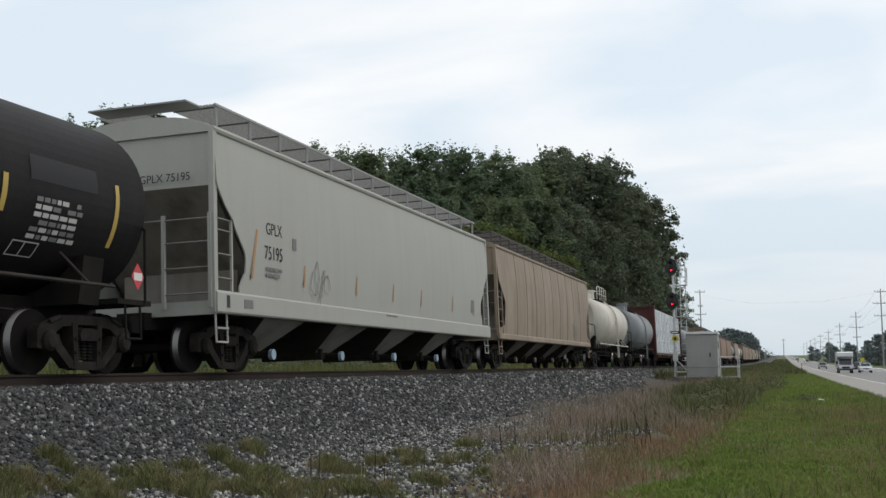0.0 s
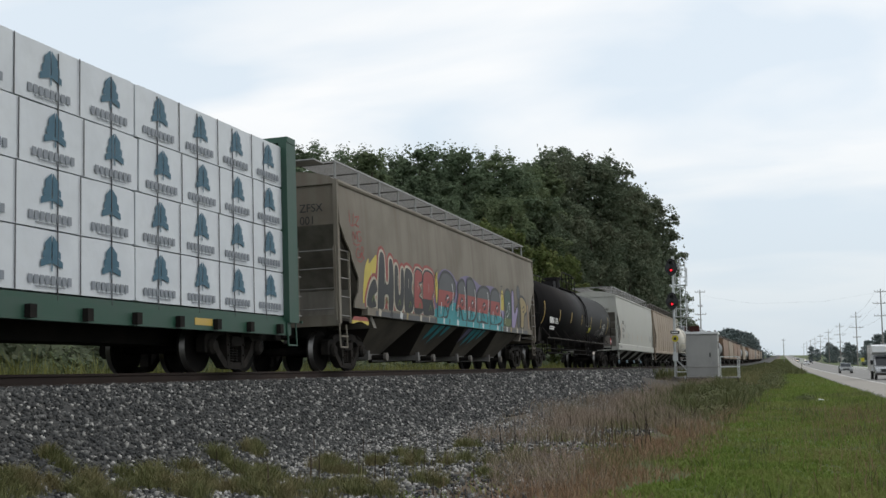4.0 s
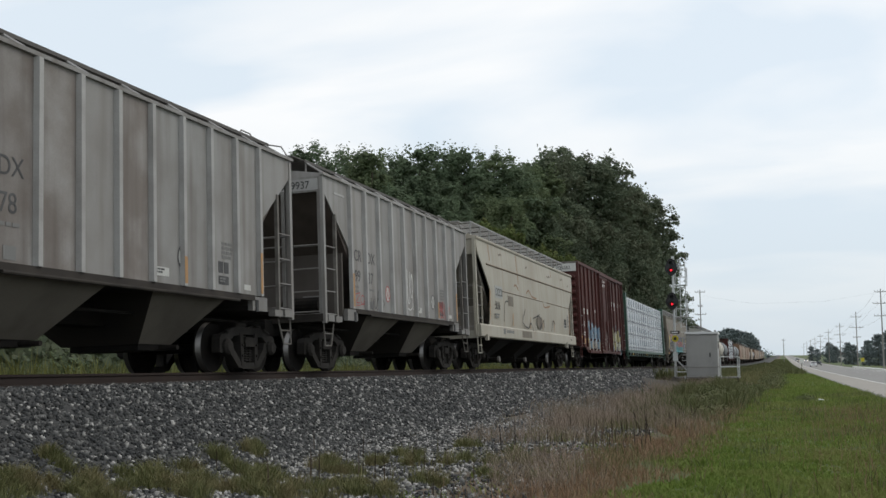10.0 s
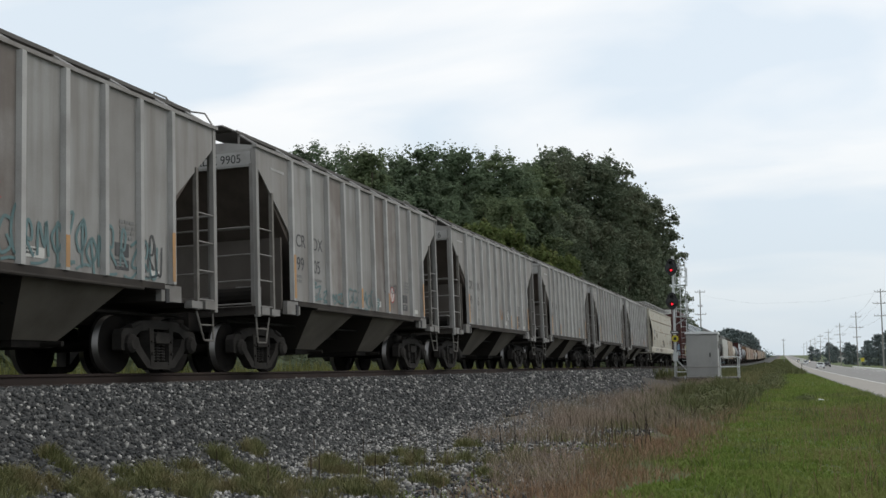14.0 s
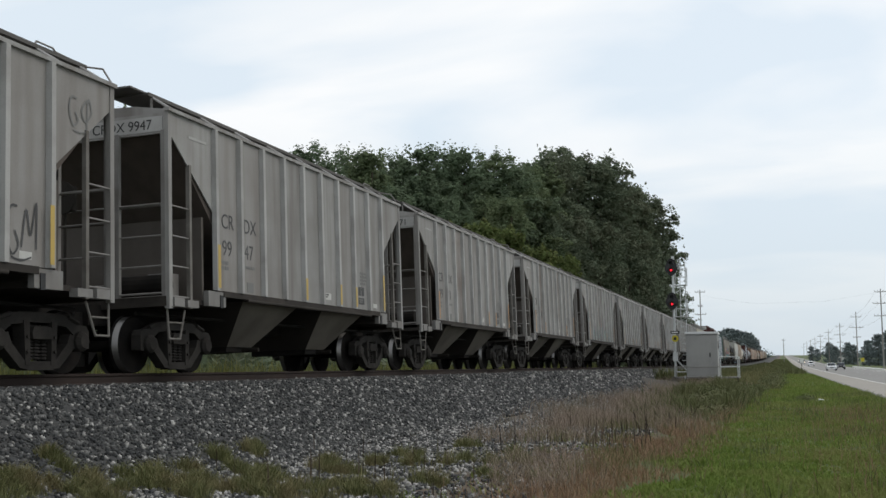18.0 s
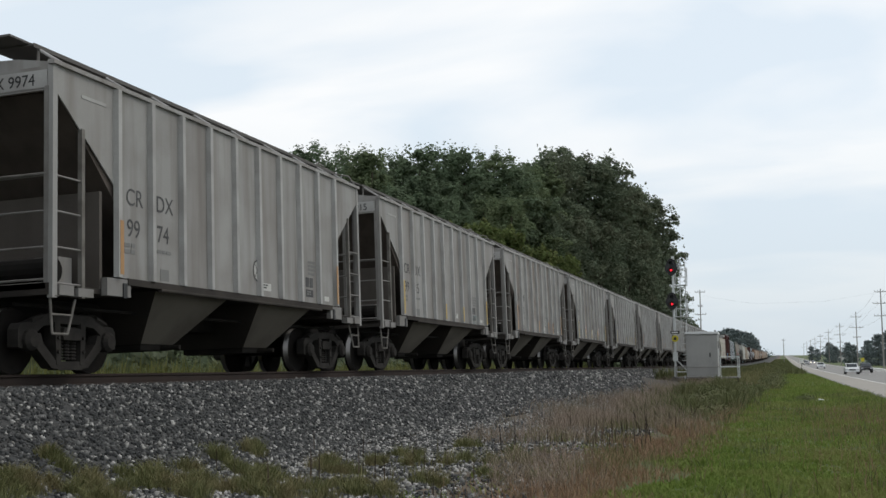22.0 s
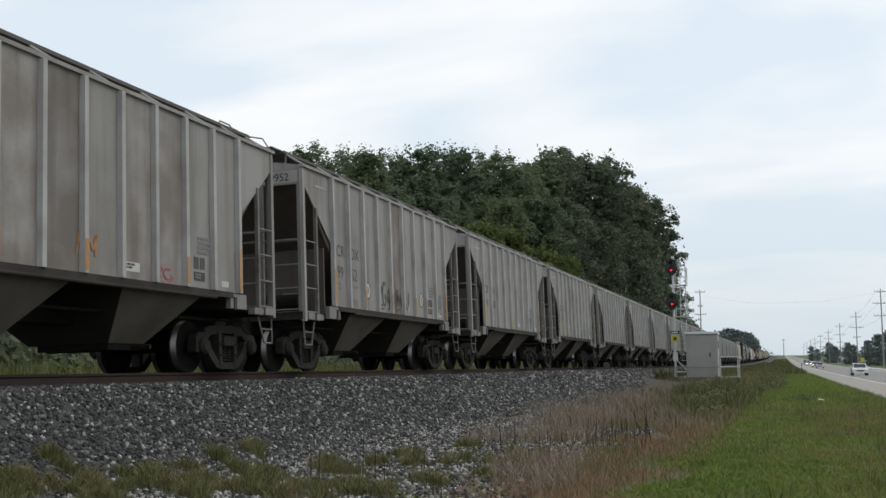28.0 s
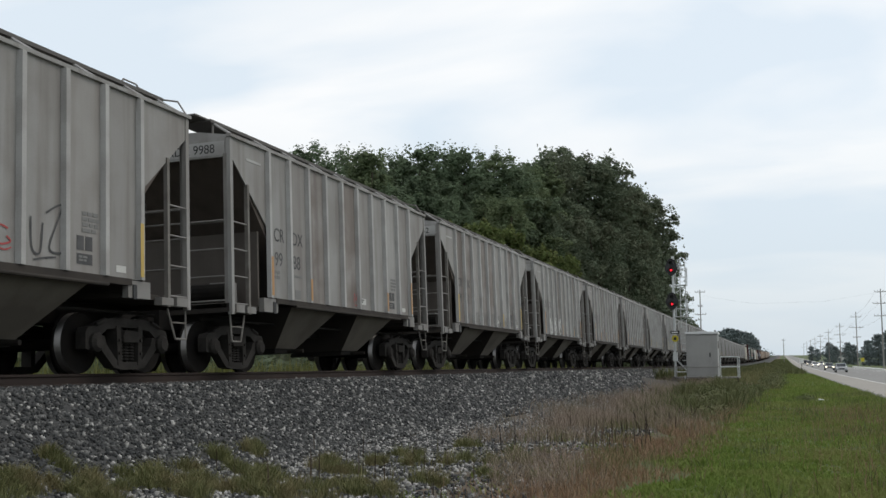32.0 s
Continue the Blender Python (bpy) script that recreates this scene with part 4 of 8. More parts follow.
            part("step_tread", box(q * 1.5 - 0.03, q * 1.5 + 0.03, min(s * (half - 0.1), s * (half - 0.5)), max(s * (half - 0.1), s * (half - 0.5)), 0.73, 0.76), paint, car)
        el = ladder(car, (0.55, s * (half + 0.02)), (1.46, s * (half + 0.02)), 1.1, 2.75, (1.35, 1.8, 2.25, 2.66), paint, 0.03, name="end_ladder")
        rung(el, (-1.45, s * (half + 0.02), 2.66), (0.55, s * (half + 0.02), 2.66), 0.018)
    for y in ribs:
        vs2 = []
        bm = bmesh.new()
        for i in range(9):
            z = 1.2 + (top - 1.2) * i / 8
            if i:
                a = (hull_x(zp, wide) + 0.002, y, zp)
                rod(a, (hull_x(z, wide) + 0.002, y, z), 0.018, 5, bm)
            zp = z
        part("side_rib", bm, paint, car)
    for c in bays:
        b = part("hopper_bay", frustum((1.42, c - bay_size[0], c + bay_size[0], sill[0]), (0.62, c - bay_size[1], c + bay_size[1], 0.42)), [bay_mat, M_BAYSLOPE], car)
        part("outlet_gate", box(-0.62, 0.72, c - 0.5, c + 0.5, 0.28, 0.42), gate_mat or M_TRUCK, b)
        part("gate_bracket", box(0.72, 0.8, c - 0.5, c - 0.38, 0.26, 0.5), gate_mat or M_TRUCK, b)
        part("outlet_tube", rod((-0.9, c, 0.33), (1.05, c, 0.33), 0.07, 10), M_TRUCK, b)
        part("outlet_cap", rod((1.05, c, 0.33), (1.13, c, 0.33), 0.105, 14), cap_mat or M_GRIMEPALE, b)
    part("floor_pan", box(-1.43, 1.43, -half + 2.4, half - 2.4, sill[0] - 0.02, sill[0] + 0.03), M_UNDER, car)
    part("centre_sill", box(-0.28, 0.28, -half - 0.2, half + 0.2, 0.76, 1.06), M_UNDER, car)
    add_trucks(car, (-trucks, trucks))
    add_couplers(car, half)
    return car


def reflectors(car, ys, z0, z1, wide=1.58, material=None, lean=0.0):
    for y in ys:
        zm = (z0 + z1) / 2
        part("reflector", ribbon([(y, z0), (y + lean, z1)], 0.08, hull_x(zm, wide) + 0.012), material or M_ORANGE, car, "faded reflective strip")


# dust and the shade of the recessed end, both in the colour
M_SHADEDUSTSLOPE = surface("dusty_shaded_end_slope", (0.24, 0.22, 0.19), 0.85, spots=(0.15, 0.13, 0.11), spot_size=0.7, spot_amount=0.7, streak=(0.08, 0.065, 0.05), streak_amount=0.5)
GPLX_CUT = [(1.0, 0.9), (1.5, 0.9), (1.56, 0.9), (1.75, 1.1), (2.1, 1.12), (2.5, 0.72), (2.72, 0.6), (2.85, 0.38), (3.25, 0.06), (4.4, 0.04)]


M_PALEBAY = surface("grimed_pale_bay", (0.21, 0.205, 0.18), 0.8, spots=(0.09, 0.082, 0.07), spot_size=0.7, spot_amount=0.7)


def white_pellet_car():
    car = pellet_hopper("covered_hopper", 9.3, M_PALE, (-6.2, -2.6, 1.0, 4.7), 7.95, GPLX_CUT, "pale grey covered hopper car with four discharge bays", bay_mat=M_PALEBAY, band=(1.575, 1.0, 1.4), cap_mat=piece_paint("cap_blue", (0.3, 0.42, 0.5)))
    x = 1.585
    letters("GPLX", 0.24, M_INK, car, -7.38, 2.58, x, width=0.86)
    letters("75195", 0.27, M_INK, car, -7.46, 2.10, x, width=0.86)
    letters("GPLX 75195", 0.15, M_INK, car, -9.29, 3.36, 0.05, face="end", width=0.95)
    bars(car, M_FADED, -7.4, 1.95, x, [[0.1, 0.14, 0.25, 0.1], [0.12, 0.1, 0.3]], 0.07)
    bars(car, M_FADED, -6.2, 2.62, x, [[0.18]], 0.24, label="faint outlined box")
    reflectors(car, (-8.0,), 1.68, 2.62, lean=0.25)
    reflectors(car, (-5.65, -2.75, -0.25, 2.0, 4.95, 7.3), 1.68, 2.12, lean=0.06)
    bm = bmesh.new()
    for pts in ([(-5.2, 2.05), (-5.35, 1.7), (-5.1, 1.55), (-4.9, 1.9), (-5.0, 2.25), (-5.1, 1.9), (-4.9, 1.5)], [(-4.8, 1.5), (-4.75, 1.9), (-4.6, 2.1), (-4.65, 1.7), (-4.5, 1.6)], [(-4.9, 1.35), (-4.7, 1.8), (-4.45, 2.0), (-4.3, 1.7)]):
        ribbon(curve_pts(pts, 6), 0.025, x + 0.004, bm)
    part("spray_scrawl", bm, M_FADED, car, "grey spray-painted scrawl")
    part("data_panel", plate(7.0, 7.4, 1.75, 2.2, hull_x(1.9) + 0.004), M_FADED, car, "grey stencil patch")
    part("data_panel", plate(-8.3, -7.95, 1.12, 1.28, 1.577), M_FADED, car, "small stencil patch")
    bars(car, M_FADED, -0.8, 1.34, 1.577, [[0.12, 0.2, 0.16, 0.24]], 0.05)
    part("slot", plate(-8.95, -8.84, 1.1, 1.32, 1.577), M_DARK, car)
    return car


def tan_pellet_car():
    car = pellet_hopper("covered_hopper", 9.4, M_TAN, (-5.2, -1.8, 1.8, 5.2), 8.0, [(1.0, 0.12), (1.4, 0.2), (1.5, 0.9), (2.3, 1.0), (3.1, 0.1), (4.4, 0.05)], "weathered tan covered hopper car with ribbed sides", ribs=[-6.6 + 1.65 * i for i in range(9)], walk_mat=M_GRATE, bay_mat=M_BAY, band=(1.565, 1.0, 1.22))
    bars(car, M_FADED, 6.2, 3.1, 1.58, [[0.2, 0.2], [0.2, 0.25]], 0.2)
    scrawl(car, M_FADED, 4.4, 1.5, 1.585, 1.4, 0.5, 8, 0.04, label="grey spray-painted scrawl")
    return car


# -- painted pieces on the dusty hopper --
# dusty brown, darkened for the dim light below the sill
M_SHADEDUSTBAY = surface("dusty_shaded_bay", (0.085, 0.074, 0.058), 0.9, spots=(0.045, 0.039, 0.032), spot_size=0.9, spot_amount=0.8, spec=0.2)


def painted_letter(car, outline, fills, xs, depth, edge=None, edge_width=0.07, strokes=(), name="graffiti_letter", label="spray-painted bubble letter"):
    """A filled letter on the curved side; fills is (paint, top height) rows from the bottom up."""
    bm = bmesh.new()
    line = curve_pts(outline, 4, True)
    bm.faces.new([bm.verts.new((0, *p)) for p in line])
    cuts = [1.3 + 0.2 * i for i in range(9)] + [z for _, z in fills[:-1]]
    for z in cuts:
        bmesh.ops.bisect_plane(bm, geom=bm.verts[:] + bm.edges[:] + bm.faces[:], plane_co=(0, 0, z), plane_no=(0, 0, 1))
    bmesh.ops.triangulate(bm, faces=bm.faces[:])
    for f in bm.faces:
        c = f.calc_center_median().z
        f.material_index = next((i for i, (_, z) in enumerate(fills) if c < z), len(fills) - 1)

    def lay(b, d):
        for v in b.verts:
            v.co.x = xs(v.co.z) + 0.003 + 0.003 * d
        return b
    root = part(name, lay(bm, depth), [m for m, _ in fills], car, label)
    if edge:
        part("letter_outline", lay(ribbon(line, edge_width, 0, None, True), depth + 1), edge, root)
    for pts, width, paint in strokes:
        part("paint_stroke", lay(ribbon(curve_pts(pts, 5), width, 0), depth + 2), paint, root)
    return root


def dusty_painted_car():
    car = pellet_hopper("covered_hopper", 10.1, M_DIRTY, (-6.0, -2.0, 2.0, 6.0), 8.6, GPLX_CUT, "dusty grey covered hopper car with colourful graffiti along its side", top=4.18, bay_mat=M_SHADEDUSTBAY, sill=(1.27, 1.45), bay_size=(1.6, 0.8), gate_mat=M_WORNGREY)
    xs = hull_x
    x = 1.585
    ink, red = piece_paint("black", (0.012, 0.012, 0.013)), piece_paint("red", (0.26, 0.04, 0.032))
    yel, cyan = piece_paint("yellow", (0.5, 0.4, 0.06)), piece_paint("cyan", (0.018, 0.23, 0.26))
    pur, lav = piece_paint("purple", (0.14, 0.115, 0.21)), piece_paint("lavender", (0.27, 0.22, 0.38))
    och, olive = piece_paint("ochre", (0.27, 0.2, 0.075)), piece_paint("olive", (0.09, 0.12, 0.03))
    whi, grn = piece_paint("white", (0.55, 0.56, 0.56)), piece_paint("green", (0.016, 0.05, 0.032))
    slate, crm = piece_paint("slate", (0.06, 0.062, 0.066)), piece_paint("cream_line", (0.42, 0.38, 0.3))
    # first word, black on a red and cream edge
    painted_letter(car, [(-8.7, 1.55), (-8.62, 2.3), (-8.35, 2.62), (-8.3, 2.5), (-7.8, 2.75), (-7.9, 2.3), (-8.3, 1.8)], [(yel, 9)], xs, 0, name="paint_patch", label="yellow spray-painted patch")
    for shape, fills in (
            ([(-8.45, 1.5), (-8.3, 1.95), (-7.98, 2.15), (-7.78, 1.9), (-7.98, 1.75), (-7.85, 1.5)], [(ink, 9)]),
            ([(-7.75, 1.47), (-7.62, 2.72), (-7.3, 2.78), (-7.22, 2.15), (-6.98, 2.15), (-6.92, 2.7), (-6.65, 2.6), (-6.64, 1.47), (-6.95, 1.47), (-7.0, 1.8), (-7.25, 1.8), (-7.32, 1.47)], [(ink, 9)]),
            ([(-6.52, 2.55), (-6.52, 1.7), (-6.2, 1.48), (-5.87, 1.62), (-5.84, 2.5), (-6.05, 2.5), (-6.1, 1.95), (-6.25, 1.95), (-6.28, 2.55)], [(ink, 9)]),
            ([(-5.74, 1.5), (-5.74, 2.52), (-5.3, 2.58), (-5.12, 2.4), (-5.22, 2.1), (-5.06, 1.85), (-5.14, 1.52)], [(ink, 9)]),
            ([(-4.95, 1.52), (-4.95, 2.56), (-4.36, 2.62), (-4.33, 2.35), (-4.6, 2.28), (-4.4, 2.1), (-4.6, 1.95), (-4.32, 1.85), (-4.3, 1.54)], [(ink, 1.62), (red, 9)]),
            ([(-4.2, 1.52), (-4.2, 2.58), (-3.36, 2.62), (-3.24, 2.2), (-3.42, 1.95), (-3.24, 1.54), (-3.6, 1.5)], [(ink, 1.9), (red, 9)])):
        y = sum(p[0] for p in shape) / len(shape)
        rim = curve_pts(shape, 4, True)
        for wide_, lift, paint in ((0.3, 0.002, red), (0.14, 0.005, crm)):
            bm = ribbon(rim, wide_, 0, None, True)
            for v in bm.verts:
                v.co.z = max(v.co.z, 1.46)
                v.co.x = xs(v.co.z) + 0.003 + lift
            part("letter_rim", bm, paint, car, "red and cream spray-painted rim round a letter")
        painted_letter(car, shape, fills, xs, 3, ink if fills[-1][0] is red else None, 0.05, [([(y - 0.1, 1.6), (y + 0.02, 1.75), (y + 0.1, 1.62)], 0.04, olive), ([(y - 0.16, 2.1), (y - 0.14, 2.35)], 0.02, crm), ([(y + 0.12, 1.95), (y + 0.14, 2.2)], 0.015, slate)], label="black and red bubble letter with cream edges")
    painted_letter(car, [(-3.1, 1.9), (-3.12, 2.5), (-2.98, 2.75), (-2.9, 2.4), (-2.98, 1.9)], [(yel, 9)], xs, 4, name="paint_patch", label="yellow spray-painted flick", strokes=[([(-3.1, 2.3), (-2.95, 2.5), (-3.08, 2.65), (-2.92, 2.8)], 0.025, ink)])
    # second word, slate and red over turquoise
    halo = [(-3.0, 1.5), (-2.95, 2.5), (-2.3, 2.86), (-1.5, 2.84), (-0.9, 2.6), (-0.4, 2.78), (0.4, 2.87), (1.2, 2.78), (1.8, 2.68), (2.6, 2.72), (3.5, 2.74), (4.3, 2.58), (4.75, 2.1), (4.7, 1.5)]
    painted_letter(car, halo, [(pur, 9)], xs, 0, name="paint_patch", label="purple spray-painted haze behind the letters")
    base = [(-3.0, 1.44), (-2.8, 1.75), (-1.6, 1.95), (-0.2, 1.9), (1.0, 1.95), (2.2, 1.8), (3.4, 1.85), (4.62, 1.75), (4.67, 1.44)]
    painted_letter(car, base, [(cyan, 9)], xs, 1, name="paint_patch", label="turquoise spray-painted base")
    part("paint_patch", plate(-3.0, 4.67, 1.274, 1.448, 1.5655), cyan, car, "turquoise paint on the sill")
    part("paint_patch", plate(-7.9, -3.1, 1.274, 1.40, 1.5655), slate, car, "dark paint on the sill")
    part("paint_patch", plate(4.8, 8.6, 1.274, 1.40, 1.5655), slate, car, "dark paint on the sill")
    r = random.Random(5)
    for i in range(22):
        yy = -7.7 + i * 0.76 + r.uniform(-0.2, 0.2)
        part("paint_run", ribbon([(yy, 1.28), (yy + 0.06, 1.44)], r.uniform(0.05, 0.2), 1.571), (crm, ink, whi, och, crm)[i % 5] if yy < -3 or yy > 4.7 else (ink, whi)[i % 2], car)
    for i, (yy, w, drop) in enumerate(((-2.55, 0.5, 0.42), (-1.95, 0.42, 0.5), (-1.35, 0.4, 0.3), (1.0, 0.5, 0.4), (1.6, 0.45, 0.52), (2.15, 0.5, 0.45), (2.7, 0.35, 0.3))):
        for grow, lift, paint in ((0.1, 0.0, ink), (0.0, 0.006, cyan if i != 3 else pur)):
            bm = bmesh.new()
            bm.faces.new([bm.verts.new((0, yy + dy * (w + grow) - 0.5 * fall * drop, 1.255 - fall * (drop + grow * 0.6))) for dy, fall in ((-0.5, 0), (0.5, 0), (0.3, 0.62), (-0.1, 1.0), (-0.3, 0.66))])
            for v in bm.verts:
                v.co.x = 1.432 - (1.27 - v.co.z) * 0.94 + lift
            part("paint_run", bm, paint, car, "spray paint run down the bay")
    for shape in (
            [(-2.9, 1.5), (-2.8, 2.4), (-2.3, 2.78), (-1.6, 2.75), (-1.15, 2.5), (-1.25, 2.1), (-1.75, 1.85), (-2.0, 1.5), (-2.45, 1.45)],
            [(-1.1, 1.75), (-0.85, 2.2), (-0.9, 2.45), (-0.5, 2.68), (-0.1, 2.6), (0.02, 2.1), (0.1, 1.5), (-0.3, 1.45), (-0.6, 1.8)],
            [(0.18, 1.6), (0.15, 2.6), (0.45, 2.8), (0.85, 2.76), (1.15, 2.5), (1.25, 2.0), (1.0, 1.55), (0.5, 1.45)],
            [(1.35, 1.5), (1.3, 2.3), (1.8, 2.6), (2.5, 2.64), (2.95, 2.48), (2.9, 2.0), (2.6, 1.75), (2.65, 1.45), (2.0, 1.5)],
            [(3.02, 1.5), (3.06, 2.4), (3.4, 2.64), (3.9, 2.66), (4.22, 2.48), (4.35, 2.0), (4.6, 1.7), (4.2, 1.5)]):
        y0, y1 = min(p[0] for p in shape), max(p[0] for p in shape)
        m, w = (y0 + y1) / 2, (y1 - y0)
        painted_letter(car, shape, [(cyan, 1.78), (red, 2.25), (slate, 9)], xs, 3, ink, 0.09, [
            ([(m - 0.1 * w, 1.95), (m + 0.02 * w, 2.12), (m + 0.14 * w, 1.98), (m, 1.9)], 0.07, ink),
            ([(m - 0.2 * w, 1.5), (m - 0.12 * w, 1.8), (m + 0.05 * w, 1.62)], 0.06, ink),
            ([(m + 0.3 * w, 2.5), (m + 0.36 * w, 2.2), (m + 0.3 * w, 1.7)], 0.05, whi),
            ([(m - 0.34 * w, 1.55), (m - 0.3 * w, 1.9)], 0.04, whi),
            ([(m - 0.02 * w, 2.02), (m + 0.1 * w, 2.08)], 0.035, whi)], label="slate, red and turquoise bubble letter")
    # last letters
    painted_letter(car, [(4.75, 1.75), (4.85, 2.5), (4.6, 2.7), (4.45, 2.3), (4.5, 1.9)], [(lav, 2.0), (yel, 9)], xs, 2, name="paint_patch", label="yellow and lavender flick", strokes=[([(4.45, 2.8), (4.75, 2.85), (4.5, 2.6), (4.8, 2.55), (4.6, 2.35)], 0.03, ink)])
    painted_letter(car, [(4.9, 1.5), (4.95, 1.82), (5.1, 2.0), (4.95, 2.3), (5.05, 2.62), (5.4, 2.78), (5.82, 2.7), (5.97, 2.3), (5.92, 1.5)], [(olive, 1.75), (grn, 9)], xs, 2, ink, 0.08, [([(5.35, 1.95), (5.55, 2.3), (5.7, 2.25), (5.55, 1.9), (5.3, 1.8)], 0.03, whi), ([(5.05, 1.55), (5.1, 1.9), (5.3, 2.0)], 0.025, whi)], label="dark green bubble letter")
    painted_letter(car, [(6.08, 2.74), (6.38, 2.7), (6.42, 2.0), (6.85, 2.25), (7.0, 2.1), (6.5, 1.42), (6.12, 1.42), (6.02, 2.0)], [(lav, 9)], xs, 3, ink, 0.07, [([(6.2, 2.6), (6.22, 1.9)], 0.02, whi)], label="lavender bubble letter")
    painted_letter(car, [(6.98, 1.5), (6.98, 2.32), (7.2, 2.34), (7.25, 1.5)], [(slate, 9)], xs, 2, ink, 0.06, label="slate letter")
    painted_letter(car, [(7.15 + 0.24 * math.cos(a * 0.785), 2.76 + 0.26 * math.sin(a * 0.785)) for a in range(8)], [(slate, 9)], xs, 2, ink, 0.06, label="slate dot of the letter")
    painted_letter(car, [(7.5, 1.48), (7.5, 1.9), (7.35, 2.58), (7.85, 2.64), (8.35, 2.46), (8.44, 2.1), (8.05, 1.95), (7.95, 1.5)], [(och, 9)], xs, 3, ink, 0.09, [([(7.72, 2.2), (8.0, 2.3), (8.02, 2.12), (7.75, 2.08)], 0.05, ink)], label="ochre bubble letter")
    painted_letter(car, [(-9.4, 1.04), (-9.3, 1.2), (-8.9, 1.21), (-8.45, 1.2), (-8.4, 1.03), (-8.9, 1.1)], [(yel, 1.12), (red, 9)], lambda z: 1.545, 1, name="paint_patch", label="red and yellow spray paint at the sill")
    for k, (yy, zz) in enumerate(((-9.45, 3.3), (-9.3, 2.92), (-9.15, 2.55))):
        scrawl(car, red, yy, zz, hull_x(zz + 0.15) + 0.008, 0.62, 0.34, 40 + k, 0.03, label="red spray-painted scrawl")
    letters("ZFSX", 0.19, M_INK, car, -10.09, 3.55, 0.62, face="end", width=0.95)
    letters("001", 0.19, M_INK, car, -10.09, 3.27, 0.62, face="end", width=0.95)
    reflectors(car, (8.75,), 1.5, 2.4, material=M_ORANGE, lean=-0.1)
    return car


def cream_centre_flow_car():
    # bays in the underframe colour, which holds the shade below this car
    car = pellet_hopper("covered_hopper", 8.5, M_CREAM, (-4.2, 0.0, 4.2), 7.3, [(1.0, 1.35), (1.38, 1.35), (1.5, 1.35), (2.6, 1.45), (3.75, 0.12), (4.4, 0.05)], "cream covered hopper car with rust streaks and dark scrawls", end_low=3.7, wide=1.62, bay_mat=M_UNDER, band=(1.64, 1.02, 1.44), tall_front=True)
    x = 1.625
    part("primer_patch", plate(-6.45, -5.45, 2.38, 2.8, x - 0.004), surface("primer_grey", (0.33, 0.34, 0.33), 0.7), car, "grey primer patch under lettering")
    letters("OCCX", 0.27, M_INK, car, -6.35, 2.46, x + 0.004, width=0.9)
    letters("5036", 0.28, M_INK, car, -6.5, 2.0, x, width=0.95)
    bars(car, M_FADED, -6.55, 1.85, x, [[0.1, 0.12, 0.2, 0.1], [0.1, 0.1, 0.3]], 0.06)
    # rust, with the ledge's dark shadow line put into the same colour
    ledge = surface("rusty_shadowed_ledge", (0.2, 0.155, 0.11), 0.8, spots=(0.1, 0.065, 0.045), spot_size=0.5, spot_amount=0.8)
    for zz, y0, y1, r0 in ((3.45, -7.4, 8.2, 0.032), (2.66, -5.3, 1.4, 0.016), (2.66, 2.2, 5.4, 0.016), (2.66, 5.8, 7.2, 0.016)):
        part("weld_seam", rod((hull_x(zz, 1.62) + 0.002, y0, zz), (hull_x(zz, 1.62) + 0.002, y1, zz), r0, 6), ledge, car, "rust-edged ledge along the side")
    reflectors(car, (-7.2,), 1.6, 2.6, 1.62, lean=0.12)
    reflectors(car, (-3.9, -1.0, 1.3, 3.6), 1.5, 1.95, 1.62, lean=0.06)
    rust = surface("rust_stain", (0.22, 0.11, 0.05), 0.8, spots=(0.35, 0.25, 0.15), spot_size=0.2)
    bm = bmesh.new()
    for pts in ([(-3.6, 2.95), (-3.3, 3.02), (-2.9, 2.85)], [(-1.6, 2.8), (-1.2, 2.95), (-0.6, 2.75), (0.2, 2.72)], [(1.4, 2.6), (1.7, 2.45), (2.4, 2.5), (2.8, 2.55)]):
        ribbon(curve_pts(pts, 5), 0.05, 1.628, bm)
    part("dent_crease", bm, rust, car, "rusty creases in the sheet")
    bm = bmesh.new()
    for pts in ([(-5.3, 1.6), (-5.1, 2.25), (-4.6, 2.35)], [(-1.9, 2.2), (-2.4, 1.7), (-1.5, 1.5), (-1.0, 1.7), (-0.6, 1.4)], [(-0.3, 1.3), (0.2, 2.0), (0.9, 1.9), (0.6, 1.5), (1.4, 1.9), (1.5, 1.6)], [(-0.6, 1.9), (0.6, 2.1)], [(2.9, 1.5), (3.3, 1.95), (3.7, 1.8)]):
        ribbon(curve_pts(pts, 6), 0.045, 1.629, bm)
    part("spray_scrawl", bm, M_INK, car, "dark spray-painted scrawl")
    for yy, zz, w, h in ((-4.6, 2.2, 0.8, 0.35), (0.2, 1.55, 0.9, 0.45)):
        part("primer_patch", plate(yy, yy + w, zz, zz + h, x - 0.006), M_DIRTY, car, "grey primer patch")
    part("primer_patch", plate(-2.6, -1.0, 1.12, 1.36, 1.641), M_DIRTY, car, "grey primer patch")
    part("data_panel", plate(5.85, 6.4, 1.72, 2.16, hull_x(1.9, 1.62) + 0.0), M_PLATE, car, "white frame of the stencil")
    for dy, dz, w, h in ((0.03, 0.14, 0.22, 0.27), (0.29, 0.14, 0.22, 0.27), (0.03, 0.03, 0.48, 0.09)):
        part("data_panel", plate(5.85 + dy, 5.85 + dy + w, 1.72 + dz, 1.72 + dz + h, hull_x(1.9, 1.62) + 0.005), M_INK, car, "black consolidated stencil")
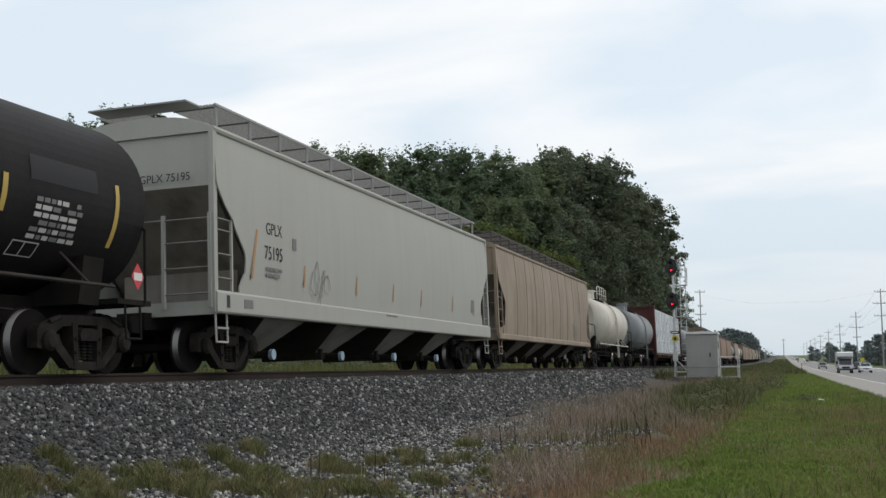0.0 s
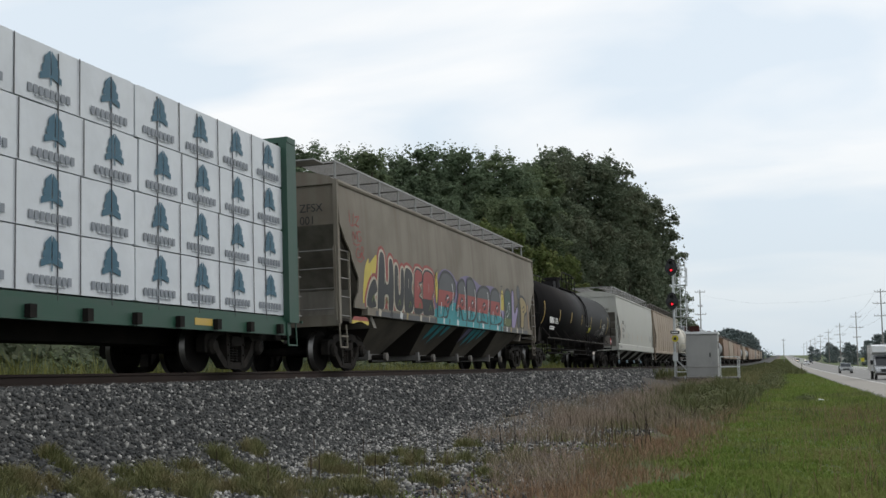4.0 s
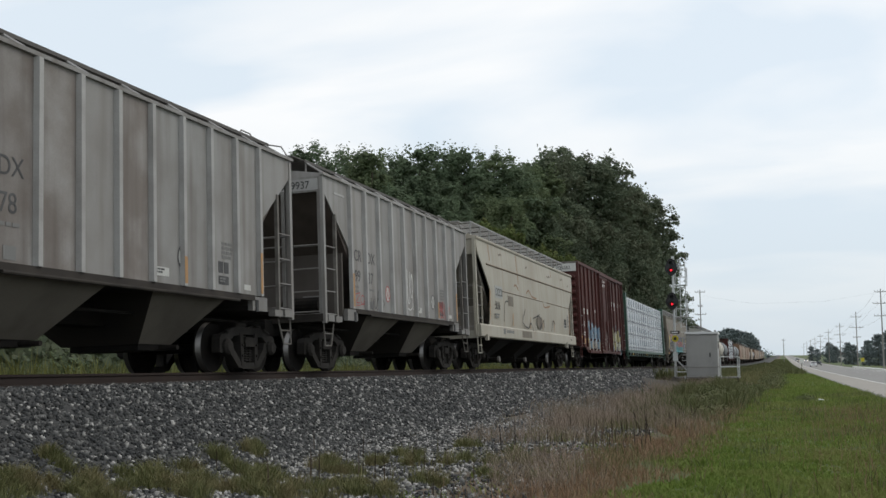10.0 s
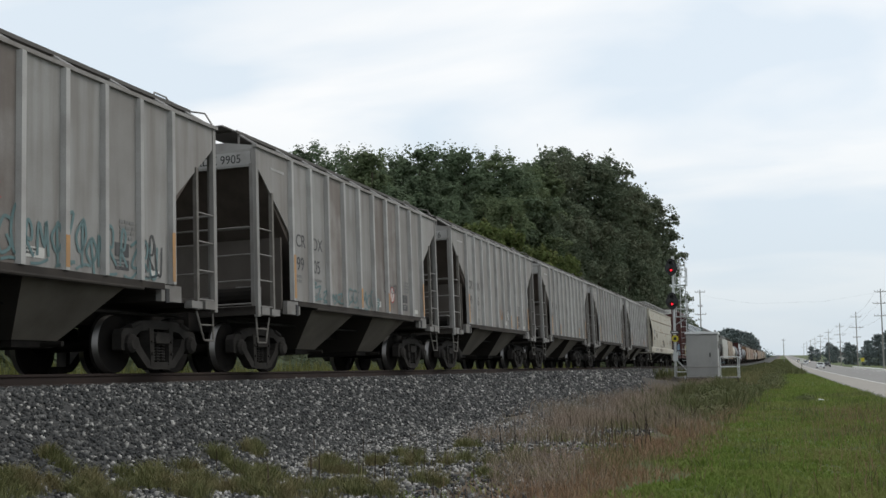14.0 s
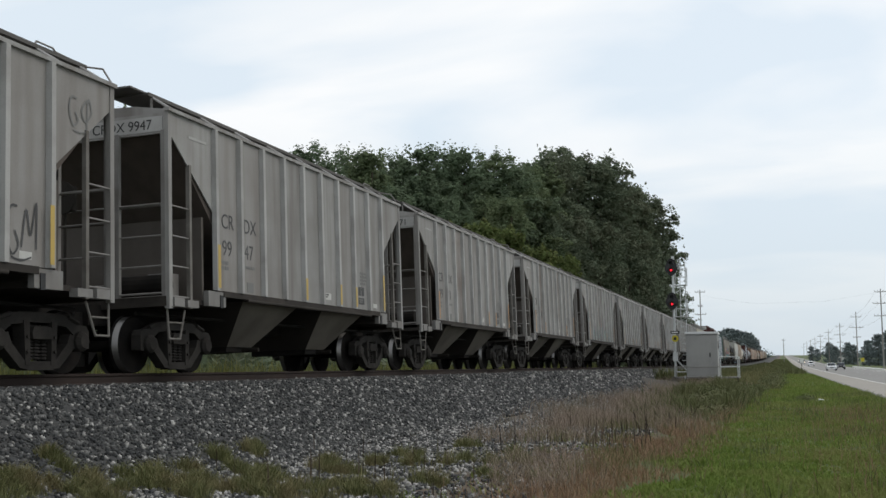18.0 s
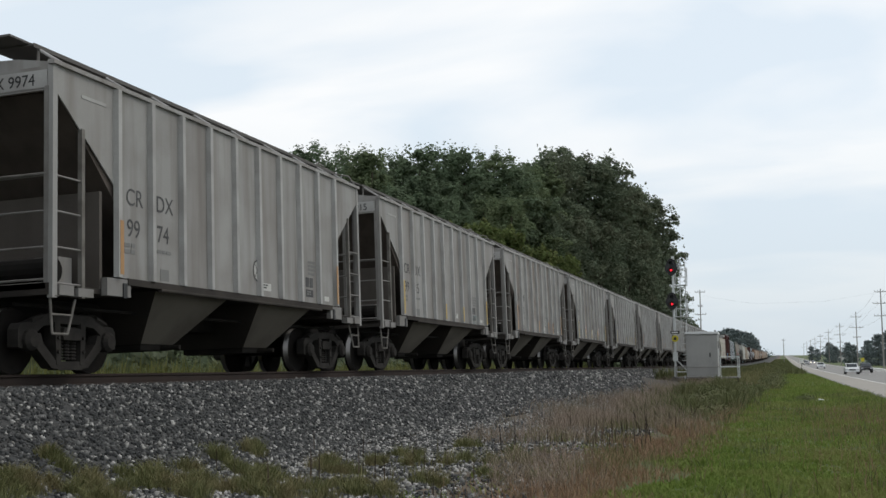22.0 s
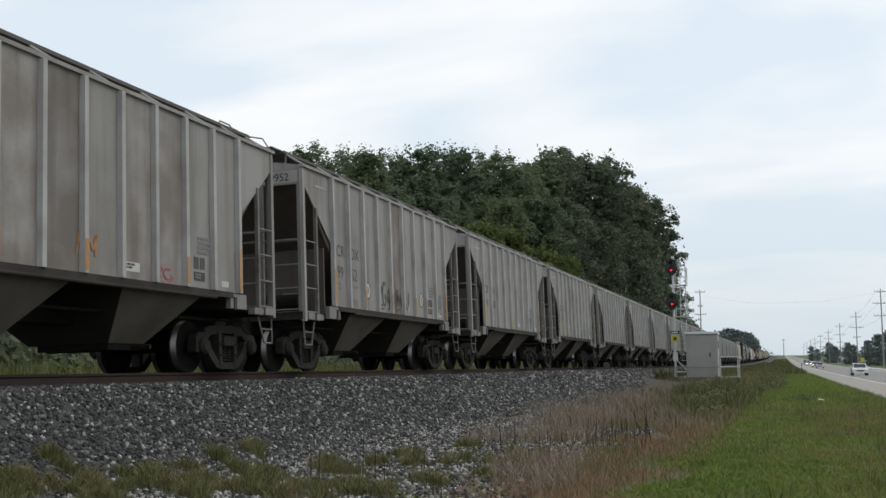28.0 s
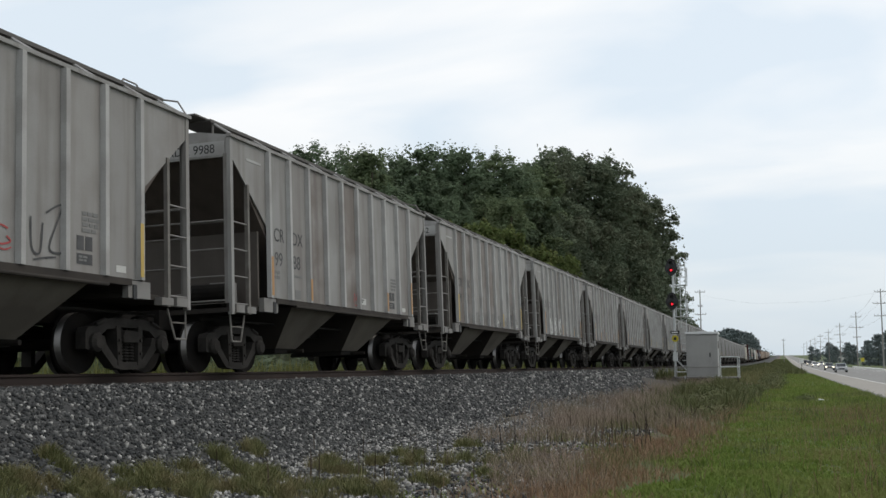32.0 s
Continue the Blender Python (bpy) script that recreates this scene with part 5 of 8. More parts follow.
    bars(car, M_FADED, 6.52, 2.42, x - 0.01, [[0.1, 0.16, 0.1, 0.12], [0.12, 0.1, 0.16], [0.1, 0.1, 0.12, 0.1], [0.14, 0.2], [0.16, 0.1, 0.16], [0.1, 0.12], [0.12, 0.12], [0.1, 0.16, 0.12]], 0.05)
    reflectors(car, (7.05,), 1.5, 2.6, 1.62, lean=0.1)
    for yy, zz, w in ((-5.6, 3.95, 0.5), (-1.4, 3.85, 0.3), (2.6, 3.8, 0.7), (5.6, 3.9, 0.5), (7.1, 3.7, 0.3)):
        patch = ribbon(curve_pts([(yy, zz), (yy + w * 0.3, zz - 0.03), (yy + w * 0.7, zz + 0.02), (yy + w, zz - 0.02)], 5), 0.07, 0)
        for v in patch.verts:
            v.co.x = hull_x(v.co.z, 1.62) + 0.004
        part("rust_stain", patch, M_DIRTY, car, "greenish brown stain below the eave")
    part("data_panel", plate(-5.5, -5.2, 1.17, 1.36, 1.642), M_FADED, car, "small stencil patch")
    bars(car, M_FADED, -5.05, 1.32, 1.642, [[0.16, 0.5, 0.35]], 0.1)
    part("sill_bracket", box(1.6, 1.7, -7.9, -7.72, 0.9, 1.1), M_CREAM, car)
    part("sill_bracket", box(1.6, 1.7, 6.0, 6.12, 0.86, 1.1), M_CREAM, car)
    part("slot", plate(7.15, 7.4, 1.2, 1.27, 1.642), M_DARK, car)
    bm = bmesh.new()
    for yy, z0, z1 in ((-2.9, 3.1, 4.15), (-6.9, 3.6, 4.15), (3.5, 3.8, 4.1)):
        vsx = [(yy + 0.02 * math.sin(i), z0 + (z1 - z0) * i / 8) for i in range(9)]
        ribbon(vsx, 0.07, 0, bm)
    for v in bm.verts:
        v.co.x = hull_x(v.co.z, 1.62) + 0.004
    part("rust_streak", bm, rust, car, "rusty run down the side")
    return car


# -- boxcar --
def boxcar():
    car = tagged(new("boxcar"), "oxide red ribbed boxcar with a plug door and graffiti", "freight car", group="cars of the freight train")
    H, W, TOP = 7.85, 1.5, 5.1
    body = [(-H, 1.0), (-6.3, 1.0), (-5.4, 0.72), (5.3, 0.72), (6.2, 1.0), (H, 1.0), (H, TOP), (-H, TOP)]
    for s in (1, -1):
        part("side_wall", prism(body, "x", s * (W - 0.05), s * W), M_RED, car)
        part("top_chord", box(s * W - 0.06, s * W + 0.08, -H, H, TOP - 0.06, TOP + 0.08), M_RED, car)
        part("side_sill", box(s * W - 0.02, s * W + 0.07, -5.3, 5.2, 0.72, 0.86), M_RED, car)
        for y in (-7.78, -6.98, -5.9, -4.78, -3.66, -2.55, 2.45, 3.6, 4.95, 6.25, 7.15, 7.78):
            lo = 0.75 if abs(y) < 5.3 else 1.02
            part("side_post", box(min(s * W, s * (W + 0.08)), max(s * W, s * (W + 0.08)), y - 0.055, y + 0.055, lo, TOP - 0.06), M_RED, car)
    # plug door with rails, bars and lock gear on the near side
    door = part("plug_door", box(W + 0.0, W + 0.09, -1.5, 1.55, 0.84, TOP - 0.12), M_RED, car)
    for z in (1.55, 2.5, 3.3, 4.15):
        part("door_rib", box(W + 0.09, W + 0.125, -1.45, 1.5, z - 0.045, z + 0.045), M_RED, door)
    for y in (-1.35, -0.95, 0.35, 1.0, 1.4):
        part("lock_bar", rod((W + 0.14, y, 0.9), (W + 0.14, y, TOP - 0.3), 0.028), M_RED, door)
    part("door_handle", box(W + 0.1, W + 0.18, 0.15, 0.55, 1.9, 2.5), M_RED, door)
    for y in (-1.56, 1.62, 2.3):
        part("door_post", box(W, W + 0.13, y - 0.06, y + 0.06, 0.75, TOP - 0.05), M_RED, car)
    for z in (0.80, TOP - 0.1):
        part("door_track", box(W, W + 0.15, -1.7, 5.0, z - 0.05, z + 0.05), M_RED, car)
    part("roof", prism([(-1.56, TOP + 0.04), (-0.8, TOP + 0.07), (0, TOP + 0.085), (0.8, TOP + 0.07), (1.56, TOP + 0.04), (1.5, TOP - 0.03), (-1.5, TOP - 0.03)], "y", -H - 0.02, H + 0.02), M_GRIMEPALE, car, "galvanised roof")
    for s in (-1, 1):
        e = part("end_wall", box(-W, W, s * (H - 0.05) - 0.03, s * (H - 0.05) + 0.03, 1.0, TOP), M_RED, car)
        for i in range(9):
            z = 1.35 + 0.38 * i
            part("end_corrugation", rod((-1.42, s * (H - 0.01), z), (1.42, s * (H - 0.01), z), 0.12, 12), M_RED, e)
        part("end_plate", box(-1.48, 1.48, s * (H + 0.03) - 0.015, s * (H + 0.03) + 0.015, 4.68, 5.06), M_PLATE, car, "whitish end plate")
        lad = ladder(car, (W + 0.1, s * (H - 0.12)), (W + 0.1, s * (H - 0.68)), 1.0, 1.02, (1.15, 1.6, 2.05, 2.5), M_RED, 0.02)
        for q in (1, -1):
            part("stirrup_step", pipe([(q * 1.48, s * (H - 0.1), 1.0), (q * 1.5, s * (H - 0.1), 0.5), (q * 1.5, s * (H - 0.5), 0.5), (q * 1.48, s * (H - 0.5), 1.0)], 0.02), M_RED, car)
    xf = W + 0.004
    xp = W + 0.088
    bars(car, M_CHALK, -6.75, 2.92, xf, [[0.22, 0.22]], 0.27, name="owner_mark", label="white lettering in plain bars")
    bars(car, M_CHALK, -5.75, 2.92, xf, [[0.22, 0.22]], 0.27, name="owner_mark", label="white lettering in plain bars")
    letters("726", 0.3, M_CHALK, car, -6.8, 2.02, xf, width=0.95)
    letters("262", 0.3, M_CHALK, car, -5.75, 2.02, xf, width=0.95)
    letters("726262", 0.16, M_INK, car, -H - 0.055, 4.78, 0.55, face="end")
    for i in range(4):
        part("owner_mark", box(-0.12 + 0.14 * i, -0.02 + 0.14 * i, -H - 0.058, -H - 0.05, 4.78, 4.94), M_INK, car, "dark lettering in plain bars")
    letters("CLOSE AND LOCK DOORS", 0.13, M_CHALK, car, -0.85, 4.62, W + 0.095, width=0.7)
    letters("BEFORE MOVING CAR", 0.13, M_CHALK, car, -0.7, 4.40, W + 0.095, width=0.7)
    # slanted emblem strokes with bars below
    for y in (2.75, 3.85, 5.05, 6.3):
        bm = bmesh.new()
        v = [bm.verts.new((xf, y + a, b)) for a, b in ((0, 3.42), (0.48, 3.42), (0.66, 3.74), (0.18, 3.74))]
        bm.faces.new(v)
        ribbon([(y - 0.1, 3.33), (y + 0.55, 3.33)], 0.05, xf, bm)
        part("emblem", bm, M_CHALK, car, "white slanted emblem block")
    bars(car, M_CHALK, -6.8, 1.75, xf, [[0.08, 0.14, 0.3], [0.08, 0.14, 0.25]], 0.07)
    part("placard", plate(-6.75, -6.2, 1.15, 1.42, xf - 0.002), M_ORANGE, car, "orange placard")
    part("placard", plate(-5.75, -5.25, 1.22, 1.46, xf - 0.002), M_YELLOW, car, "yellow placard")
    part("placard", plate(5.0, 5.6, 1.15, 1.4, xf - 0.002), M_YELLOW, car, "yellow placard")
    for y in (-4.2, -2.1, 2.9, 5.2, -7.4):
        part("reflector", plate(y, y + 0.45, 1.0 if abs(y) < 6 else 1.4, 1.14 if abs(y) < 6 else 1.54, xf - 0.002), M_ORANGE, car, "faded reflective strip")
    part("label_patch", plate(-3.0, -2.8, 2.85, 2.98, xf), M_CHALK, car, "small white label")
    part("label_patch", plate(6.5, 6.8, 1.6, 1.95, xf), M_CHALK, car, "small white label")
    flat = lambda z: W
    blue, pale = piece_paint("pale_blue", (0.2, 0.29, 0.37)), piece_paint("pale_grey", (0.33, 0.31, 0.29))
    yel2, mid = piece_paint("lemon", (0.4, 0.36, 0.17)), piece_paint("steel_blue", (0.12, 0.2, 0.28))
    dark_line = piece_paint("outline_blue", (0.05, 0.07, 0.1))
    sky, cream2 = piece_paint("sky_blue", (0.26, 0.36, 0.44)), piece_paint("cream", (0.45, 0.43, 0.34))
    rg = random.Random(31)
    # blue piece: soft bubble letters over a pale foot
    for i, (y, w, h) in enumerate(((-5.2, 0.9, 1.3), (-4.35, 1.1, 1.2), (-3.35, 1.05, 1.05), (-2.4, 0.85, 1.05))):
        z = 1.08
        out = [(y, z), (y + 0.05 * w, z + 0.55 * h), (y - 0.12 * w, z + 0.8 * h), (y + 0.2 * w, z + h + rg.uniform(0, 0.15)), (y + 0.55 * w, z + 0.93 * h), (y + 0.9 * w, z + h), (y + 1.02 * w, z + 0.7 * h), (y + 0.85 * w, z + 0.4 * h), (y + w, z), (y + 0.6 * w, z - 0.12), (y + 0.5 * w, z + 0.15), (y + 0.3 * w, z - 0.1)]
        painted_letter(car, out, [(pale, 1.35), (sky, 1.8), (mid, 2.05), (sky, 9)], flat, 1, dark_line, 0.06, [
            ([(y + 0.3 * w, z + 0.35 * h), (y + 0.45 * w, z + 0.62 * h), (y + 0.62 * w, z + 0.4 * h)], 0.1, M_RED),
            ([(y + 0.2 * w, z + 0.85 * h), (y + 0.5 * w, z + 0.82 * h)], 0.05, pale), ([(y + 0.15 * w, z + 0.1), (y + 0.22 * w, z + 0.5 * h)], 0.04, pale)], label="pale blue spray-painted bubble letter")
        for k in range(3):
            scrawl(car, pale if k % 2 else cream2, y + 0.3 * k * w, 0.8, W + 0.016, 0.35 * w, 0.42, 90 + 5 * i + k, 0.06, label="pale spray-painted strokes")
    for yp, low_, high_ in ((-4.78, sky, mid), (-3.66, pale, sky), (-2.55, sky, mid), (2.45, cream2, yel2), (3.6, yel2, cream2), (4.95, cream2, yel2)):
        for z0, z1, paint in ((0.95, 1.45 + rg.uniform(-0.1, 0.1), low_), (1.45, 2.05 + rg.uniform(-0.15, 0.1), high_)):
            part("painted_post", box(W + 0.08, W + 0.083, yp - 0.055, yp + 0.055, z0, z1), paint, car, "spray paint carried over a side post")
            part("painted_post", box(W + 0.012, W + 0.083, yp - 0.058, yp - 0.055, z0, z1 - 0.06), paint, car, "spray paint carried over a side post")
    part("label_patch", plate(-4.75, -4.35, 1.62, 2.0, W + 0.018), piece_paint("pale_green", (0.3, 0.42, 0.27)), car, "pale green paper notice")
    # yellow piece: sharp letters with hooked tips
    for i in range(6):
        y, w, h = 1.95 + 0.73 * i, 0.95, 1.25 - 0.07 * i
        z = 1.05 + 0.02 * (i % 2)
        j = [rg.uniform(-0.08, 0.08) for _ in range(12)]
        out = [(y + 0.1 + j[0], z), (y + 0.02, z + 0.45 * h + j[1]), (y - 0.14 + j[2], z + 0.62 * h), (y + 0.12, z + 0.72 * h), (y + 0.02 + j[3], z + h), (y + 0.35 * w, z + 0.8 * h + j[4]), (y + 0.75 * w, z + 0.96 * h + j[5]), (y + 0.7 * w, z + 0.6 * h), (y + 1.05 * w + j[6], z + 0.42 * h), (y + 0.72 * w, z + 0.3 * h), (y + 0.95 * w, z - 0.06 + j[7]), (y + 0.5 * w, z + 0.12), (y + 0.35 * w + j[8], z - 0.14)]
        painted_letter(car, out, [(cream2, 1.45), (yel2, 9)], flat, 1, dark_line, 0.05, [
            ([(y + 0.25 * w, z + 0.3 * h), (y + 0.45 * w, z + 0.55 * h), (y + 0.5 * w, z + 0.25 * h)], 0.04, dark_line),
            ([(y + 0.15 * w, z + 0.75 * h), (y + 0.4 * w, z + 0.66 * h)], 0.04, cream2)], label="pale yellow spray-painted letter with sharp tips")
        part("paint_stroke", ribbon(curve_pts([(y + 0.2, z + h), (y + 0.32 + j[9], z + h + 0.18), (y + 0.15, z + h + 0.3 + j[10])], 5), 0.07, W + 0.006), mid, car, "blue spray-painted flick")
        for k in range(2):
            scrawl(car, (pale, blue)[k], y + 0.36 * k, 0.78, W + 0.016, 0.4, 0.34, 140 + 3 * i + k, 0.06, label="pale spray-painted strokes")
    for k in range(4):
        scrawl(car, pale, -1.5 + 0.7 * k, 0.95 + 0.2 * (k % 3), W + 0.128, 0.4, 0.4, 120 + k, 0.04, label="pale spray-painted strokes")
    part("underframe", box(-0.3, 0.3, -H - 0.2, H + 0.2, 0.72, 1.0), M_UNDER, car)
    part("floor", box(-1.45, 1.45, -H, H, 0.95, 1.05), M_UNDER, car)
    part("brake_rigging", pipe([(0.9, -5, 0.6), (0.9, -1, 0.5), (0.9, 5, 0.6)], 0.03), M_UNDER, car)
    part("air_reservoir", rod((0.3, -2.6, 0.6), (1.1, -2.6, 0.6), 0.2, 12), M_UNDER, car)
    add_trucks(car, (-6.3, 6.3))
    add_couplers(car, H)
    return car


# -- centre-beam flat car with wrapped lumber --
def bundle_mesh(l, w, h, seed, logos):
    """A wrapped bundle: slightly slack sheet over boards."""
    r = random.Random(seed)
    bm = bmesh.new()
    bmesh.ops.create_cube(bm, size=1)
    bmesh.ops.bevel(bm, geom=bm.edges[:], offset=0.02, segments=1)
    bmesh.ops.scale(bm, vec=(w, l, h), verts=bm.verts)
    bmesh.ops.subdivide_edges(bm, edges=[e for e in bm.edges if abs(e.verts[0].co.y - e.verts[1].co.y) > l * 0.8], cuts=int(l * 2.5))
    for v in bm.verts:
        n = 0.012 * noise.noise((v.co.y * 2.3 + seed, v.co.z * 4, seed))
        v.co.x += n if v.co.x > 0 else 0
        v.co.z += 0.5 * n if v.co.z > 0 else 0
    return bm


def tree_emblem(bm, y, z, x, h):
    """A conifer of three stacked chevrons."""
    for i in range(3):
        zz = z + h * 0.27 * i
        w = h * (0.52 - 0.1 * i)
        for s in (-1, 1):
            v = [bm.verts.new((x, y + s * a * w, zz + b * h)) for a, b in ((0.06, 0.12), (0.06, 0.42), (1.0, 0.18), (1.0, -0.02))]
            bm.faces.new(v if s > 0 else list(reversed(v)))
    ribbon([(y, z - 0.12 * h), (y, z + 0.2 * h)], 0.03, x, bm)


M_TEAL = surface("teal_print", (0.03, 0.10, 0.15), 0.5)
M_GREYPRINT = surface("grey_print", (0.2, 0.22, 0.25), 0.5)
M_STRAP = surface("dark_strap", (0.05, 0.05, 0.055), 0.6)


PRINTS = []


def centre_beam(paint=None, loaded_seed=1, wrap=None, emblem=True, plain=False, label=""):
    paint = paint or M_GREEN
    wrap = wrap or M_WRAP
    car = tagged(new("centre_beam_flat_car"), label or "dark green centre-beam flat car with end bulkheads", "freight car", group="cars of the freight train")
    H = 11.35
    for s in (-1, 1):
        y = s * 11.2
        b = part("bulkhead", box(-1.4, 1.4, y - 0.06, y + 0.06, 1.0, 4.62), paint, car)
        for z in (1.5, 2.1, 2.7, 3.3, 3.9):
            part("bulkhead_rib", box(-1.36, 1.36, y + s * 0.06 - 0.04, y + s * 0.06 + 0.12 * 1 - 0.04, z - 0.09, z + 0.09), paint, b)
        for q in (1, -1):
            part("bulkhead_post", box(q * 1.4 - 0.09, q * 1.4 + 0.09, y - 0.22, y + 0.22, 0.95, 4.66), paint, b)
        part("bulkhead_cap", box(-1.5, 1.5, y - 0.2, y + 0.2, 4.6, 4.72), paint, b)
        for q in (1, -1):
            ladder(car, (q * 1.46, y + s * 0.0), (q * 1.46, y + s * 0.0 + 0.4), 0.95, 1.0, (1.1, 1.5, 1.9, 2.3), paint, 0.02)
            part("stirrup_step", pipe([(q * 1.42, y - 0.2, 0.95), (q * 1.44, y - 0.2, 0.5), (q * 1.44, y + 0.2, 0.5), (q * 1.42, y + 0.2, 0.95)], 0.02), paint, car)
    part("deck", box(-1.38, 1.38, -11.0, 11.0, 0.96, 1.06), paint, car)
    for s in (1, -1):
        part("side_sill", box(s * 1.36 - 0.05, s * 1.36 + 0.05, -11.2, 11.2, 0.70, 0.98), paint, car)
    part("centre_sill", box(-0.35, 0.35, -11.5, 11.5, 0.5, 0.98), M_UNDER, car)
    part("centre_beam", box(-0.06, 0.06, -11.1, 11.1, 3.9, 4.55), paint, car)
    bm0 = None
    for i in range(18):
        y = -10.6 + i * 1.247
        if bm0 is None:
            bm0 = part("winch", box(1.36, 1.50, -0.07, 0.07, 0.72, 0.9), M_UNDER, car)
            bm0.matrix_basis = pose(0, y, 0)
        else:
            again("winch", bm0, car, pose(0, y, 0))
    for y in (-8.5, -1.0, 7.4):
        part("reflector", plate(y, y + 0.6, 0.78, 0.9, 1.412), M_YELLOW, car, "yellow reflective strip")
    letters("74263"[1:], 0.17, M_CHALK, car, -6.4, 0.77, 1.415) if emblem else None
    add_trucks(car, (-9.45, 9.45))
    add_couplers(car, H)
    # bundles are cargo of their own, carried along
    loads = []
    L = 22.0
    if not plain:
        rows, h = 4, 0.86
        splits = [[5.0, 6.1, 5.6, 5.3], [4.9, 6.2, 5.6, 5.3], [5.1, 6.0, 5.7, 5.2], [4.9, 6.1, 5.7, 5.3]]
        for rz in range(rows):
            y = -11.0
            for c, l in enumerate(splits[rz]):
                e = new("lumber_bundle")
                zc = 1.08 + h * rz + h / 2
                wrapper = part("wrapper", bundle_mesh(l - 0.04, 1.28, h - 0.02, rz * 10 + c, 4), wrap, e, m=pose(0, 0, 0))
                n = max(3, int(round(l / 1.28)))
                for i in range(n):
                    yy = -l / 2 + (i + 0.5) * l / n
                    if not PRINTS:
                        bmt, bmw = bmesh.new(), bmesh.new()
                        tree_emblem(bmt, 0.05, -0.08, 0.66, 0.46)
                        for q in range(8):
                            box(0.657, 0.661, -0.44 + q * 0.12, -0.44 + q * 0.12 + 0.085, -0.32, -0.2, bmw)
                        box(0.657, 0.661, -0.3, 0.35, -0.36, -0.345, bmw)
                        PRINTS.append(part("printed_tree", bmt, M_TEAL, wrapper, "teal printed conifer emblem"))
                        PRINTS.append(part("printed_line", bmw, M_GREYPRINT, wrapper, "grey printed lettering in plain bars"))
                        PRINTS[0].matrix_basis = PRINTS[1].matrix_basis = pose(0, yy, 0)
                    elif emblem:
                        again("printed_tree", PRINTS[0], wrapper, pose(0, yy, 0))
                        again("printed_line", PRINTS[1], wrapper, pose(0, yy, 0))
                for i in range(n - 1):
                    ys_ = -l / 2 + (i + 1) * l / n
                    part("strap", box(0.652, 0.66, ys_ - 0.008, ys_ + 0.008, -h / 2 + 0.01, h / 2 - 0.01), M_STRAP, e)
                tagged(e, "white wrapped lumber bundle with printed tree emblems", "lumber bundle", group="wrapped lumber bundles")
                loads.append((e, (0.72, y + l / 2, zc)))
                y += l
        for i in range(17):
            yy = -10.3 + i * 1.28
            part("tie_down_cable", pipe([(1.38, yy, 0.9), (1.375, yy, 1.1), (1.375, yy, 4.45)], 0.01, 5), M_STRAP, car)
    return car, loads


